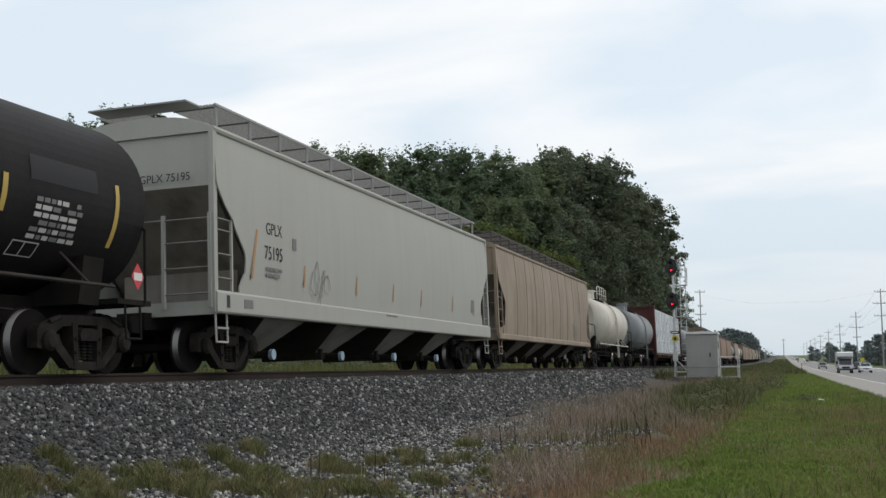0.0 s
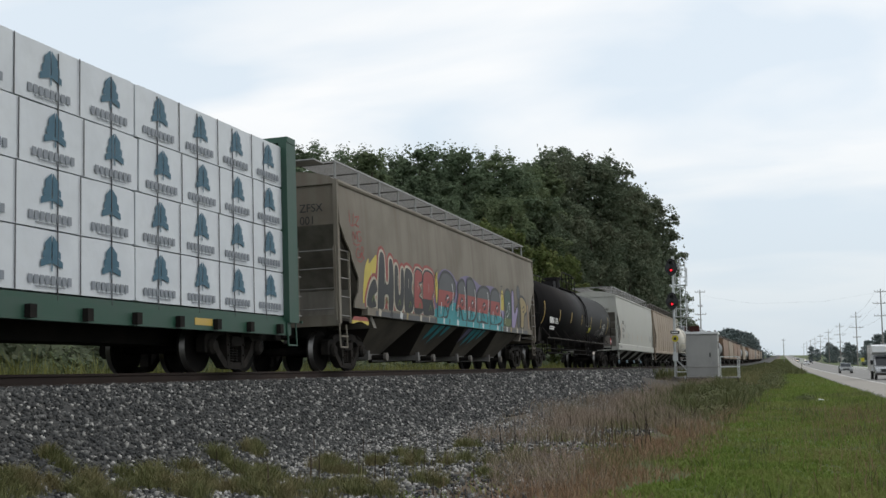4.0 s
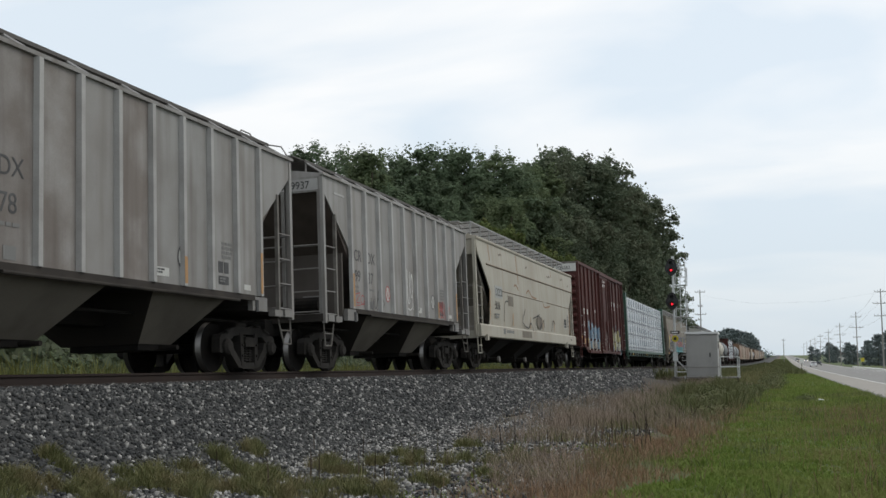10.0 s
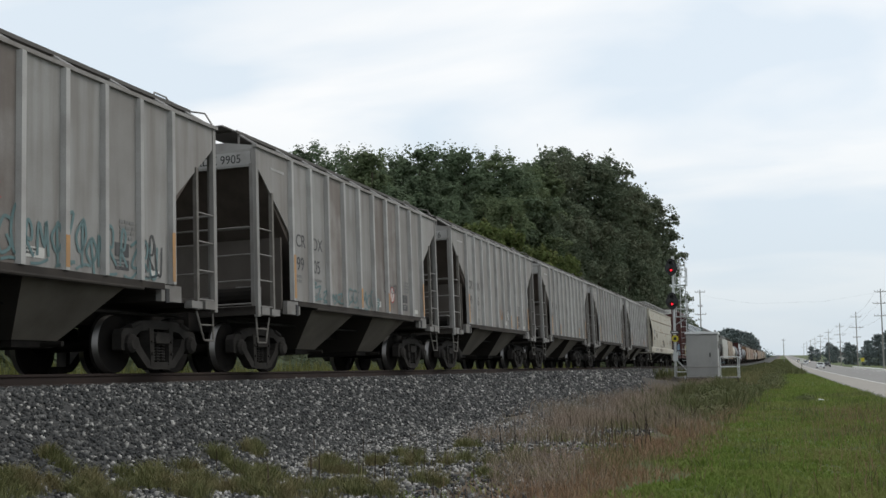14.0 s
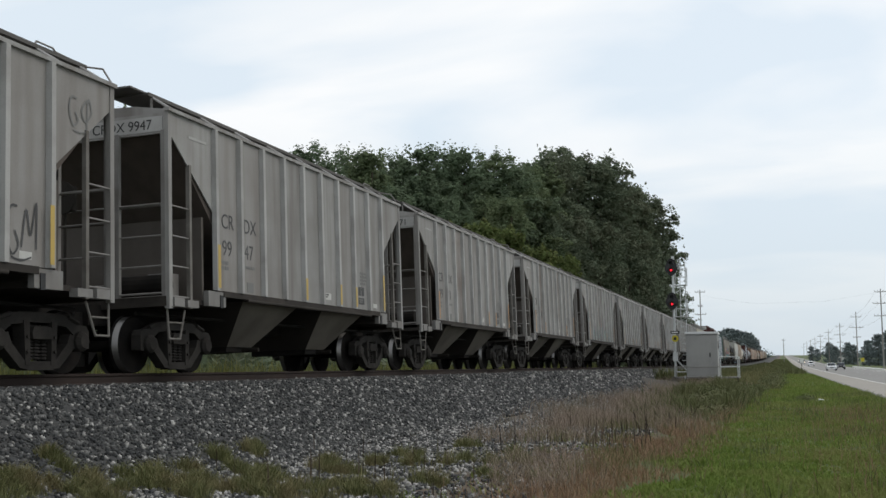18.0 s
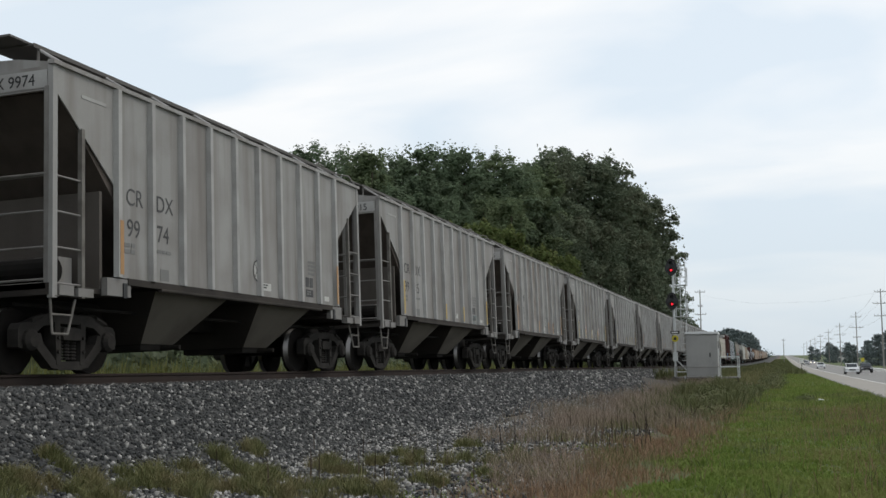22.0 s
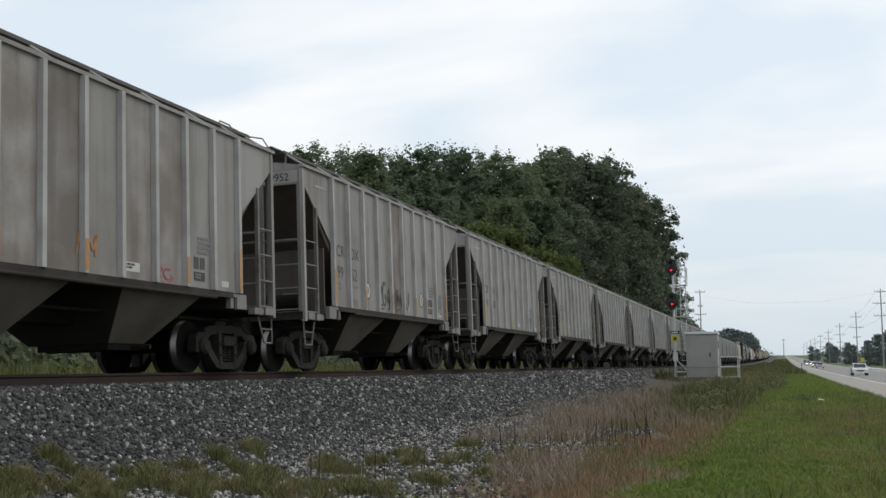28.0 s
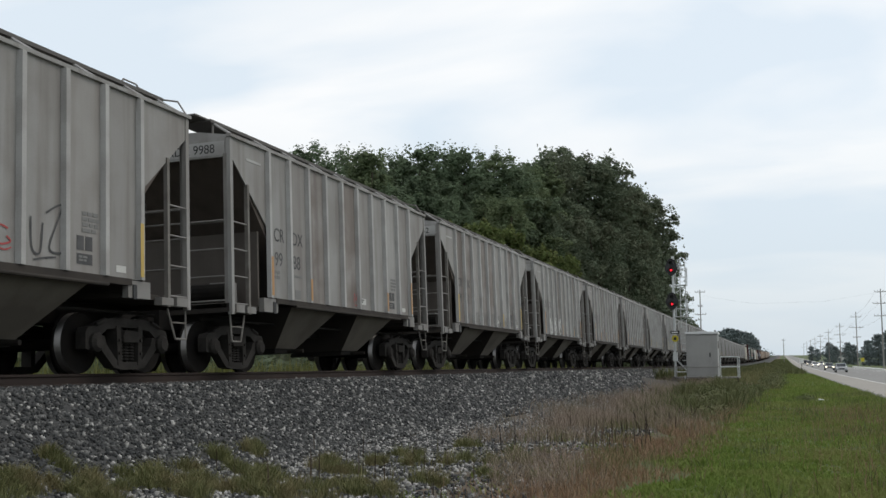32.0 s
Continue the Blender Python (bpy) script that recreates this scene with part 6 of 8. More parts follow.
# -- tank cars --
def tank_car(half, radius, paint, label, trucks, handrail=None, dome=True, side_rail=None):
    car = tagged(new("tank_car"), label, "freight car", group="cars of the freight train")
    zc = 1.18 + radius
    prof = []
    for a in range(0, 91, 10):
        prof.append((-half + 0.75 * (1 - math.sin(radians(a))), radius * max(0.02, math.cos(radians(90 - a)))))
    prof2 = [(-y, r) for y, r in reversed(prof)]
    part("tank", lathe(prof + prof2, "y", 56, None, (0, 0, zc)), paint, car, smooth=True)
    hr = handrail or paint
    part("safety_railing", pipe([(1.5, -half + 1.0, 1.25), (1.5, half - 1.0, 1.25)], 0.03), side_rail or hr, car)
    part("safety_railing", pipe([(-1.5, -half + 1.0, 1.25), (-1.5, half - 1.0, 1.25)], 0.025), hr, car)
    for i in range(8):
        y = -half + 1.6 + (2 * half - 3.2) * i / 7
        part("railing_bracket", pipe([(1.5, y, 1.25), (radius * 0.9, y - 0.35, 1.68)], 0.02), side_rail or hr, car)
    for s in (-1, 1):
        part("bolster_saddle", prism([(-1.1, 1.0), (1.1, 1.0), (1.2, 1.7), (-1.2, 1.7)], "y", s * trucks - 0.25, s * trucks + 0.25), M_UNDER, car)
        part("stub_sill", box(-0.3, 0.3, min(s * (trucks - 1.4), s * (half + 0.3)), max(s * (trucks - 1.4), s * (half + 0.3)), 0.74, 1.15), M_UNDER, car)
        part("end_platform", box(-1.4, 1.4, s * (half - 0.3) - 0.45, s * (half - 0.3) + 0.45, 1.02, 1.10), M_UNDER, car)
        part("end_railing", pipe([(1.42, s * (half - 0.05), 1.05), (1.42, s * (half - 0.05), 2.2), (1.2, s * (half + 0.1), 2.28), (-1.2, s * (half + 0.1), 2.28), (-1.42, s * (half - 0.05), 2.2), (-1.42, s * (half - 0.05), 1.05)], 0.022), M_UNDER, car)
        for q in (1, -1):
            part("stirrup_step", pipe([(q * 1.42, s * (half - 0.2), 1.0), (q * 1.44, s * (half - 0.2), 0.5), (q * 1.44, s * (half - 0.6), 0.5), (q * 1.42, s * (half - 0.6), 1.0)], 0.02), M_UNDER, car)
    top = zc + radius
    if dome:
        dm = part("dome", rod((0, 0.4, top - 0.05), (0, 0.4, top + 0.45), 0.36, 20), paint, car)
        part("dome_lid", rod((0, 0.4, top + 0.45), (0, 0.4, top + 0.55), 0.42, 20), paint, dm)
        part("valve_box", box(-0.3, 0.3, -0.9, -0.3, top - 0.05, top + 0.3), paint, car)
        part("vent_valve", rod((0.1, 1.2, top - 0.05), (0.1, 1.2, top + 0.3), 0.14, 12), paint, car)
        plat = part("top_platform", box(-0.78, 0.78, -1.4, 2.4, top - 0.14, top - 0.10), M_UNDER, car)
        for q in (1, -1):
            part("platform_rail", pipe([(q * 0.75, -1.0, top - 0.1), (q * 0.75, -1.0, top + 0.5), (q * 0.75, -0.8, top + 0.68), (q * 0.75, 1.5, top + 0.7), (q * 0.75, 1.8, top + 0.62), (q * 0.75, 2.38, top + 0.62), (q * 0.75, 2.38, top - 0.1)], 0.024), hr, plat)
            for yy in (0.1, 0.85, 1.65):
                part("platform_post", pipe([(q * 0.75, yy, top - 0.1), (q * 0.75, yy, top + 0.66)], 0.022), hr, plat)
            part("platform_rail", pipe([(q * 0.75, -1.0, top + 0.26), (q * 0.75, 2.38, top + 0.26)], 0.016), hr, plat)
        part("platform_rail", pipe([(-0.75, 2.38, top + 0.62), (0.75, 2.38, top + 0.62)], 0.022), hr, plat)
        lad = part("side_ladder", box(radius, radius + 0.06, 1.0, 1.55, zc - 0.02, zc + 0.02), paint, car)
        for yy in (1.05, 1.5):
            pts = [(math.sin(radians(a)) * (radius + 0.08), yy, zc + math.cos(radians(a)) * (radius + 0.08)) for a in range(30, 100, 10)] + [(radius + 0.08, yy, 0.55)]
            part("ladder_rail", pipe(pts, 0.028), paint, lad)
        for i in range(9):
            z = 0.6 + i * 0.33
            xx = radius + 0.08 if z < zc else math.sqrt(max(0.05, (radius + 0.08) ** 2 - (z - zc) ** 2))
            rung(lad, (xx, 1.05, z), (xx, 1.5, z), 0.016, paint)
    part("brake_pipe", pipe([(1.0, -half + 2.6, 0.86), (1.0, half - 2.6, 0.86)], 0.022), M_UNDER, car)
    part("brake_pipe", pipe([(1.0, -half + 3.4, 0.66), (1.0, half - 3.4, 0.66)], 0.022), M_UNDER, car)
    for i in range(9):
        y = -half + 3.2 + (2 * half - 6.4) * i / 8
        part("pipe_hanger", box(0.98, 1.02, y - 0.025, y + 0.025, 0.5 if i % 3 == 1 else 0.64, 1.3), M_UNDER, car)
    part("outlet", rod((0, 0, 1.25), (0, 0, 0.8), 0.15, 14), M_UNDER, car)
    part("skid", box(-0.35, 0.35, -0.4, 0.4, 0.72, 0.82), M_UNDER, car)
    add_trucks(car, (-trucks, trucks))
    add_couplers(car, half)
    return car


def on_tank(bm, radius, zc, lift=0.004):
    """Wrap a flat patch drawn in (y, height along the girth) round the tank."""
    for v in bm.verts:
        a = v.co.z / radius
        v.co.x, v.co.z = math.cos(a) * (radius + lift) , zc + math.sin(a) * (radius + lift)
    return bm


def arc_strip(y0, y1, g0, g1, radius, zc, lift=0.004):
    bm = bmesh.new()
    n = 6
    rows = []
    for i in range(n + 1):
        g = g0 + (g1 - g0) * i / n
        rows.append([bm.verts.new((0, y0, g)), bm.verts.new((0, y1, g))])
    for a, b in zip(rows[:-1], rows[1:]):
        bm.faces.new((a[0], a[1], b[1], b[0]))
    return on_tank(bm, radius, zc, lift)


def black_tank():
    R, ZC = 1.40, 2.58
    car = tank_car(9.75, R, M_BLACK, "long black tank car with yellow reflectors and a top platform", 8.7, side_rail=M_GRIME)
    for y in (-8.5, -5.08, -2.27, 0.54, 3.33, 6.5, 9.0):
        part("reflector", arc_strip(y - 0.05, y + 0.05, -0.5 if abs(y) < 8 else -0.75, 0.0 if abs(y) < 8 else 0.22, R, ZC), M_YELLOW, car, "yellow reflective strip")
    for i in range(4):
        part("owner_mark", plate(-7.42 + 0.23 * i, -7.27 + 0.23 * i, 1.92, 2.19, R - 0.035), M_CHALK, car, "white lettering in plain bars")
    letters("81095", 0.27, M_CHALK, car, -6.4, 1.92, R - 0.035, width=0.9)
    bars(car, M_CHALK, -7.4, 1.8, R - 0.1, [[0.1, 0.2, 0.4, 0.12, 0.3], [0.1, 0.2, 0.3, 0.4]], 0.055)
    part("mark_bracket", pipe([(1.42, -7.9, 1.1), (1.42, -7.9, 1.9)], 0.02), M_UNDER, car)
    part("placard", arc_strip(3.0, 3.6, -0.85, -0.55, R, ZC), piece_paint("placard_yellow", (0.5, 0.48, 0.03)), car, "yellow-green placard")
    bars(car, M_CHALK, 1.9, 2.12, R - 0.075, [[0.12, 0.15, 0.2, 0.2]], 0.05)
    rt = random.Random(6)
    for g in range(6):
        y = 7.15
        while y < 8.1:
            w = rt.uniform(0.06, 0.2)
            if rt.random() < 0.85:
                part("test_line", arc_strip(y, y + w, -0.80 + 0.105 * g, -0.735 + 0.105 * g, R, ZC, 0.006), M_PLATE if rt.random() < 0.6 else M_FADED, car, "white test stencil in plain bars")
            y += w + 0.03
    for y0, y1, g0, g1 in ((6.95, 7.5, -1.1, -1.08), (6.95, 7.5, -0.87, -0.85), (6.95, 6.97, -1.1, -0.85), (7.2, 7.22, -1.1, -0.85), (7.48, 7.5, -1.1, -0.85)):
        part("stencil_frame", arc_strip(y0, y1, g0, g1, R, ZC, 0.006), M_PLATE, car)
    for g in range(5):
        y = 5.45
        while y < 6.55 - 0.08 * g:
            w = rt.uniform(0.06, 0.22)
            part("test_line", arc_strip(y, y + w, -0.92 + 0.075 * g, -0.885 + 0.075 * g, R, ZC, 0.006), M_FADED, car, "grey stencil in plain bars")
            y += w + 0.05
    for y in (9.9,):
        pl = part("hazard_placard", prism([(9.3, 1.45), (9.47, 1.24), (9.64, 1.45), (9.47, 1.66)], "x", 1.43, 1.44), piece_paint("placard_red", (0.55, 0.04, 0.05)), car, "red and white hazard diamond")
        part("placard_band", plate(9.36, 9.58, 1.39, 1.51, 1.442), M_CHALK, pl)
    part("repaint_patch", arc_strip(7.0, 8.5, 0.0, 0.35, R, ZC, 0.003), surface("charcoal_paint", (0.022, 0.022, 0.024), 0.6, spec=0.2), car, "charcoal repainted patch")
    return car


# -- make up the train --
def enter(car, rear, lead):
    MOVERS.append((car, (rear + lead) / 2, None))


first_hopper = two_bay_hopper()
hoppers = [first_hopper]
tagged(first_hopper, "weathered light grey two-bay covered hopper car with ribbed sides", "freight car", group="cars of the freight train")
for _k in range(1, 24):
    hoppers.append(copy_thing(first_hopper, Matrix()))
for _k, _car in enumerate(hoppers):
    dress_hopper(_car, _k, HOPPER_NUMBERS[_k])
    _r = -100.6 - 12.74 * _k + float(np.interp(_k, (0, 3, 6, 9, 13, 17, 21), (0.65, 0.2, -0.1, -0.3, -0.22, -0.1, 0.1)))
    enter(_car, _r, _r + 11.4)
enter(cream_centre_flow_car(), -87.5, -70.5)
enter(boxcar(), -68.7, -52.9)
_cb, _loads = centre_beam()
enter(_cb, -51.1, -28.35)
for _e, _off in _loads:
    MOVERS.append((_e, (-51.1 - 28.35) / 2, _off))
enter(dusty_painted_car(), -26.3, -6.0)
enter(black_tank(), -4.55, 14.95)
_pale = white_pellet_car()
enter(_pale, 16.9, 35.5)
_tan = tan_pellet_car()
enter(_tan, 36.8, 55.6)
M_WTANK = surface("white_tank_paint", (0.6, 0.57, 0.5), 0.5, spots=(0.45, 0.4, 0.32), spot_size=1.2, spot_amount=0.5, streak=(0.35, 0.3, 0.24), streak_amount=0.4)
M_DTANK = surface("grey_tank_paint", (0.2, 0.21, 0.22), 0.5, spots=(0.14, 0.14, 0.14), spot_size=1.2, spot_amount=0.5)
_wt = tank_car(6.6, 1.42, M_WTANK, "dirty white tank car with a railed platform", 5.0, handrail=M_WTANK)
enter(_wt, 58.0, 71.2)
_dt = tank_car(6.6, 1.42, M_DTANK, "dull grey tank car", 5.0, handrail=M_GRIME)
enter(_dt, 72.6, 85.8)
_cb2, _loads2 = centre_beam(M_RED, wrap=M_WRAP, emblem=False, label="oxide red centre-beam flat car with end bulkheads")
enter(_cb2, 87.0, 109.7)
for _e, _off in _loads2:
    MOVERS.append((_e, (87.0 + 109.7) / 2, _off))
# the cars far ahead
_s = 111.5
_rr = random.Random(3)
M_RUSTTAN = surface("orange_tan_paint", (0.2, 0.118, 0.072), 0.6, spots=(0.25, 0.16, 0.1), spot_size=1.4, spot_amount=0.5)
for _k, _kind in enumerate("dark dark orange tan orange orange dark tan tank dark orange tan orange tan grey tan orange tank tan grey dark tan".split()):
    if _kind == "tank":
        _c, _len = copy_thing(_wt, Matrix()), 13.2
    elif _kind == "dark":
        _c, _len = copy_thing(_dt, Matrix()), 13.2
    elif _kind == "grey":
        _c, _len = copy_thing(first_hopper, Matrix()), 11.4
    else:
        _c, _len = copy_thing(_tan, Matrix()), 18.8
        if _kind == "orange":
            for _o in _c.children_recursive:
                if _o.type == "MESH" and _o.material_slots and _o.material_slots[0].material == M_TAN:
                    _o.material_slots[0].link = "OBJECT"
                    _o.material_slots[0].material = M_RUSTTAN
            _c["label"] = "weathered orange-brown covered hopper car far along the train"
    for _o in list(_c.children_recursive):
        if _o.name.split(".")[0] in ("rung", "air_hose", "stirrup_step", "step_tread", "spring_nest", "railing_bracket", "pipe_hanger", "brake_pipe", "platform_post", "platform_rail", "gate_bracket", "roof_hatch", "roof_grab", "sill_bracket", "end_railing", "walkway_edge", "bolster_saddle", "end_sill", "bulkhead", "valve_box", "vent_valve", "outlet_cap", "outlet_tube", "outlet_gate", "gate_shaft", "side_rib", "slot", "sill_step", "stencil_block", "reflector", "small_label", "lettering", "data_panel", "ladder_rail", "weld_ring"):
            bpy.data.objects.remove(_o)
    enter(_c, _s, _s + _len)
    _s += _len + 1.3


# ---- loose stone and growth: one object of many pieces each ----
def mesh_from(name, verts, faces, material, smooth=False):
    me = bpy.data.meshes.new(name)
    nv, nf, k = len(verts), len(faces), faces.shape[1]
    me.vertices.add(nv)
    me.vertices.foreach_set("co", verts.astype(np.float32).ravel())
    me.loops.add(nf * k)
    me.loops.foreach_set("vertex_index", faces.astype(np.int32).ravel())
    me.polygons.add(nf)
    me.polygons.foreach_set("loop_start", np.arange(0, nf * k, k, dtype=np.int32))
    me.polygons.foreach_set("loop_total", np.full(nf, k, dtype=np.int32))
    me.update(calc_edges=True)
    me.validate()
    me.materials.append(material)
    return new(name, me)


def stone_material(name, k=1.0, white=0.7):
    m = surface(name, (0.07, 0.07, 0.07), 0.9, grain=0.2, grain_size=0.03)
    n, l = m.node_tree.nodes, m.node_tree.links
    g = n.new("ShaderNodeNewGeometry")
    r = n.new("ShaderNodeValToRGB")
    e = r.color_ramp.elements
    e[0].position, e[0].color = 0.0, (0.018 * k, 0.019 * k, 0.02 * k, 1)
    e[1].position, e[1].color = 1.0, (0.42, 0.41, 0.39, 1)
    for p, c in ((white * 0.5, (0.036, 0.038, 0.039)), (white, (0.068 * k, 0.068 * k, 0.066 * k)), (white + 0.16, (0.14, 0.14, 0.135)), (white + 0.23, (0.24, 0.235, 0.22))):
        q = e.new(p); q.color = (*c, 1)
    l.new(g.outputs["Random Per Island"], r.inputs[0])
    hs = [x for x in n if x.type == "HUE_SAT"][0]
    l.new(r.outputs[0], hs.inputs["Color"])
    return m


M_STONE = stone_material("crushed_stone")
M_PALESTONE = stone_material("pale_spilled_stone", 1.15, 0.55)


def bed_z(x):
    o = x - TRACK_X
    pts = [(-4.6, -1.25), (-2.2, -0.30), (-1.6, -0.22), (1.6, -0.155), (2.15, -0.17), (4.1, -1.10), (6.5, -1.25)]
    for (a, p), (b, q) in zip(pts[:-1], pts[1:]):
        if o <= b:
            return p + (q - p) * (o - a) / (b - a)
    return -1.3


CUBE = np.array([(x, y, z) for z in (-1, 1) for y in (-1, 1) for x in (-1, 1)], float)
CUBE_F = np.array([(0, 2, 3, 1), (4, 5, 7, 6), (0, 1, 5, 4), (2, 6, 7, 3), (0, 4, 6, 2), (1, 3, 7, 5)])


def scatter_stones(name, places, sizes, rng, label, material=None):
    n = len(places)
    v = CUBE[None] * (0.55 + 0.75 * rng.random((n, 8, 3)))
    v *= (sizes * 0.5)[:, None, None] * (0.7 + 0.6 * rng.random((n, 1, 3)))
    ax = rng.normal(size=(n, 4)); ax /= np.linalg.norm(ax, axis=1)[:, None]
    w, x, y, z = ax.T
    R = np.stack([1 - 2 * (y * y + z * z), 2 * (x * y - z * w), 2 * (x * z + y * w), 2 * (x * y + z * w), 1 - 2 * (x * x + z * z), 2 * (y * z - x * w), 2 * (x * z - y * w), 2 * (y * z + x * w), 1 - 2 * (x * x + y * y)], 1).reshape(n, 3, 3)
    v = np.einsum("nij,nkj->nki", R, v) + places[:, None, :]
    f = CUBE_F[None] + 8 * np.arange(n)[:, None, None]
    ob = mesh_from(name, v.reshape(-1, 3), f.reshape(-1, 4), material or M_STONE)
    return tagged(ob, label, "gravel", kind="stuff")


def build_stones():
    rng = np.random.default_rng(4)
    pts, sz = [], []
    for y0, y1, per, size in ((5, 20, 900, 0.034), (20, 38, 380, 0.046), (38, 75, 130, 0.075)):
        n = int((y1 - y0) * 2.75 * per)
        x = rng.uniform(TRACK_X + 1.25, TRACK_X + 4.25, n)
        y = rng.uniform(y0, y1, n)
        z = np.array([bed_z(a) for a in x]) + np.array([grade(b) for b in y]) + rng.uniform(-0.028, 0.018, n)
        pts.append(np.stack([x, y, z], 1)); sz.append(size * rng.uniform(0.6, 1.35, n))
    scatter_stones("ballast_stones", np.concatenate(pts), np.concatenate(sz), rng, "grey and pale angular crushed ballast stones")
    # thinner spill of pale stone past the foot of the bed
    n = 40000
    x = TRACK_X + 3.8 + rng.gamma(1.9, 0.95, n)
    y = 7.5 + 40 * rng.random(n) ** 1.5
    keep = np.array([noise.noise((a * 0.7, b * 0.45, 2)) > -0.6 for a, b in zip(x, y)]) & (x < -2.8)
    x, y = x[keep], y[keep]
    z = np.array([ground_z(a, b) for a, b in zip(x, y)]) + 0.01
    z = np.maximum(z, np.array([bed_z(a) for a in x]) * (x < TRACK_X + 4.3) - 9 * (x >= TRACK_X + 4.3) + np.array([grade(b) for b in y]))
    scatter_stones("spilled_stones", np.stack([x, y, z], 1), 0.036 * rng.uniform(0.5, 1.4, len(x)), rng, "pale stones spilled among the weeds", M_PALESTONE)


build_stones()


def blade_material(name, low, high, rough=0.75, dry=None, patch=1.2, through_light=0.0, amount=0.8):
    m = surface(name, low, rough, grain=0.05, spec=0.25)
    n, l = m.node_tree.nodes, m.node_tree.links
    g = n.new("ShaderNodeNewGeometry")
    r = n.new("ShaderNodeValToRGB")
    r.color_ramp.elements[0].color, r.color_ramp.elements[1].color = (*low, 1), (*high, 1)
    l.new(g.outputs["Random Per Island"], r.inputs[0])
    hs = [x for x in n if x.type == "HUE_SAT"][0]
    out = r.outputs[0]
    if dry:
        tc = n.new("ShaderNodeTexCoord")
        t = n.new("ShaderNodeTexNoise"); t.inputs["Scale"].default_value, t.inputs["Detail"].default_value = 1 / patch, 4
        l.new(tc.outputs["Object"], t.inputs["Vector"])
        k = n.new("ShaderNodeMapRange"); k.inputs[1].default_value, k.inputs[2].default_value, k.inputs[4].default_value = 0.44, 0.66, amount
        l.new(t.outputs["Fac"], k.inputs[0])
        mx = n.new("ShaderNodeMixRGB"); mx.inputs[2].default_value = (*dry, 1)
        l.new(k.outputs[0], mx.inputs[0]); l.new(out, mx.inputs[1]); out = mx.outputs[0]
    l.new(out, hs.inputs["Color"])
    if through_light:
        b = n["Principled BSDF"]
        b.inputs["Specular IOR Level"].default_value = 0.08
        tr = n.new("ShaderNodeBsdfTranslucent")
        l.new(hs.outputs[0], tr.inputs["Color"])
        mix = n.new("ShaderNodeMixShader"); mix.inputs[0].default_value = through_light
        l.new(b.outputs[0], mix.inputs[1]); l.new(tr.outputs[0], mix.inputs[2])
        l.new(mix.outputs[0], n["Material Output"].inputs["Surface"])
    return m


def blades(name, x, y, h, rng, material, label, width=0.012, lean=0.35, base=None, category="grass"):
    """Upright narrow blades, each bent once, rooted on the ground."""
    n = len(x)
    z = base if base is not None else np.array([ground_z(a, b) for a, b in zip(x, y)])
    a = rng.uniform(0, 2 * np.pi, n)
    w = width * rng.uniform(0.6, 1.5, n)
    dx, dy = np.cos(a) * w, np.sin(a) * w
    b = rng.uniform(0, 2 * np.pi, n)
    t = h * rng.uniform(0, lean, n)
    lx, ly = np.cos(b) * t, np.sin(b) * t
    root = np.stack([x, y, z - 0.02], 1)
    v = np.empty((n, 5, 3))
    v[:, 0] = root - np.stack([dx, dy, 0 * dx], 1)
    v[:, 1] = root + np.stack([dx, dy, 0 * dx], 1)
    mid = root + np.stack([lx * 0.35, ly * 0.35, h * 0.6], 1)
    v[:, 2] = mid + np.stack([dx, dy, 0 * dx], 1) * 0.7
    v[:, 3] = mid - np.stack([dx, dy, 0 * dx], 1) * 0.7
    v[:, 4] = root + np.stack([lx, ly, h], 1)
    i = 5 * np.arange(n)[:, None]
    f = np.concatenate([i + np.array([[0, 1, 2]]), i + np.array([[0, 2, 3]]), i + np.array([[3, 2, 4]])], 0)
    ob = mesh_from(name, v.reshape(-1, 3), f, material)
    return tagged(ob, label, category, kind="stuff")


M_TURF = blade_material("turf_blades", (0.108, 0.165, 0.032), (0.195, 0.255, 0.065), dry=(0.23, 0.225, 0.09), patch=2.0, amount=0.65, through_light=0.25)
M_WEED = blade_material("weed_blades", (0.07, 0.09, 0.03), (0.17, 0.185, 0.075))
M_CLUMP = blade_material("clump_blades", (0.075, 0.088, 0.03), (0.2, 0.198, 0.085), dry=(0.19, 0.155, 0.08), patch=0.4)
M_STRAW = blade_material("straw_blades", (0.18, 0.142, 0.112), (0.38, 0.3, 0.235), dry=(0.17, 0.15, 0.09), patch=0.9)
M_REDSTRAW = blade_material("reddish_straw", (0.17, 0.108, 0.066), (0.32, 0.21, 0.13))
M_BROWNSTEM = blade_material("brown_stems", (0.035, 0.026, 0.02), (0.08, 0.056, 0.04))
M_YELLOWWEED = blade_material("yellowish_weeds", (0.11, 0.125, 0.035), (0.25, 0.245, 0.075))
M_SHRUB = blade_material("shrub_leaves", (0.06, 0.077, 0.03), (0.14, 0.155, 0.062), dry=(0.13, 0.118, 0.052), patch=1.0)
M_GOLD = blade_material("goldenrod", (0.3, 0.24, 0.02), (0.5, 0.4, 0.04))


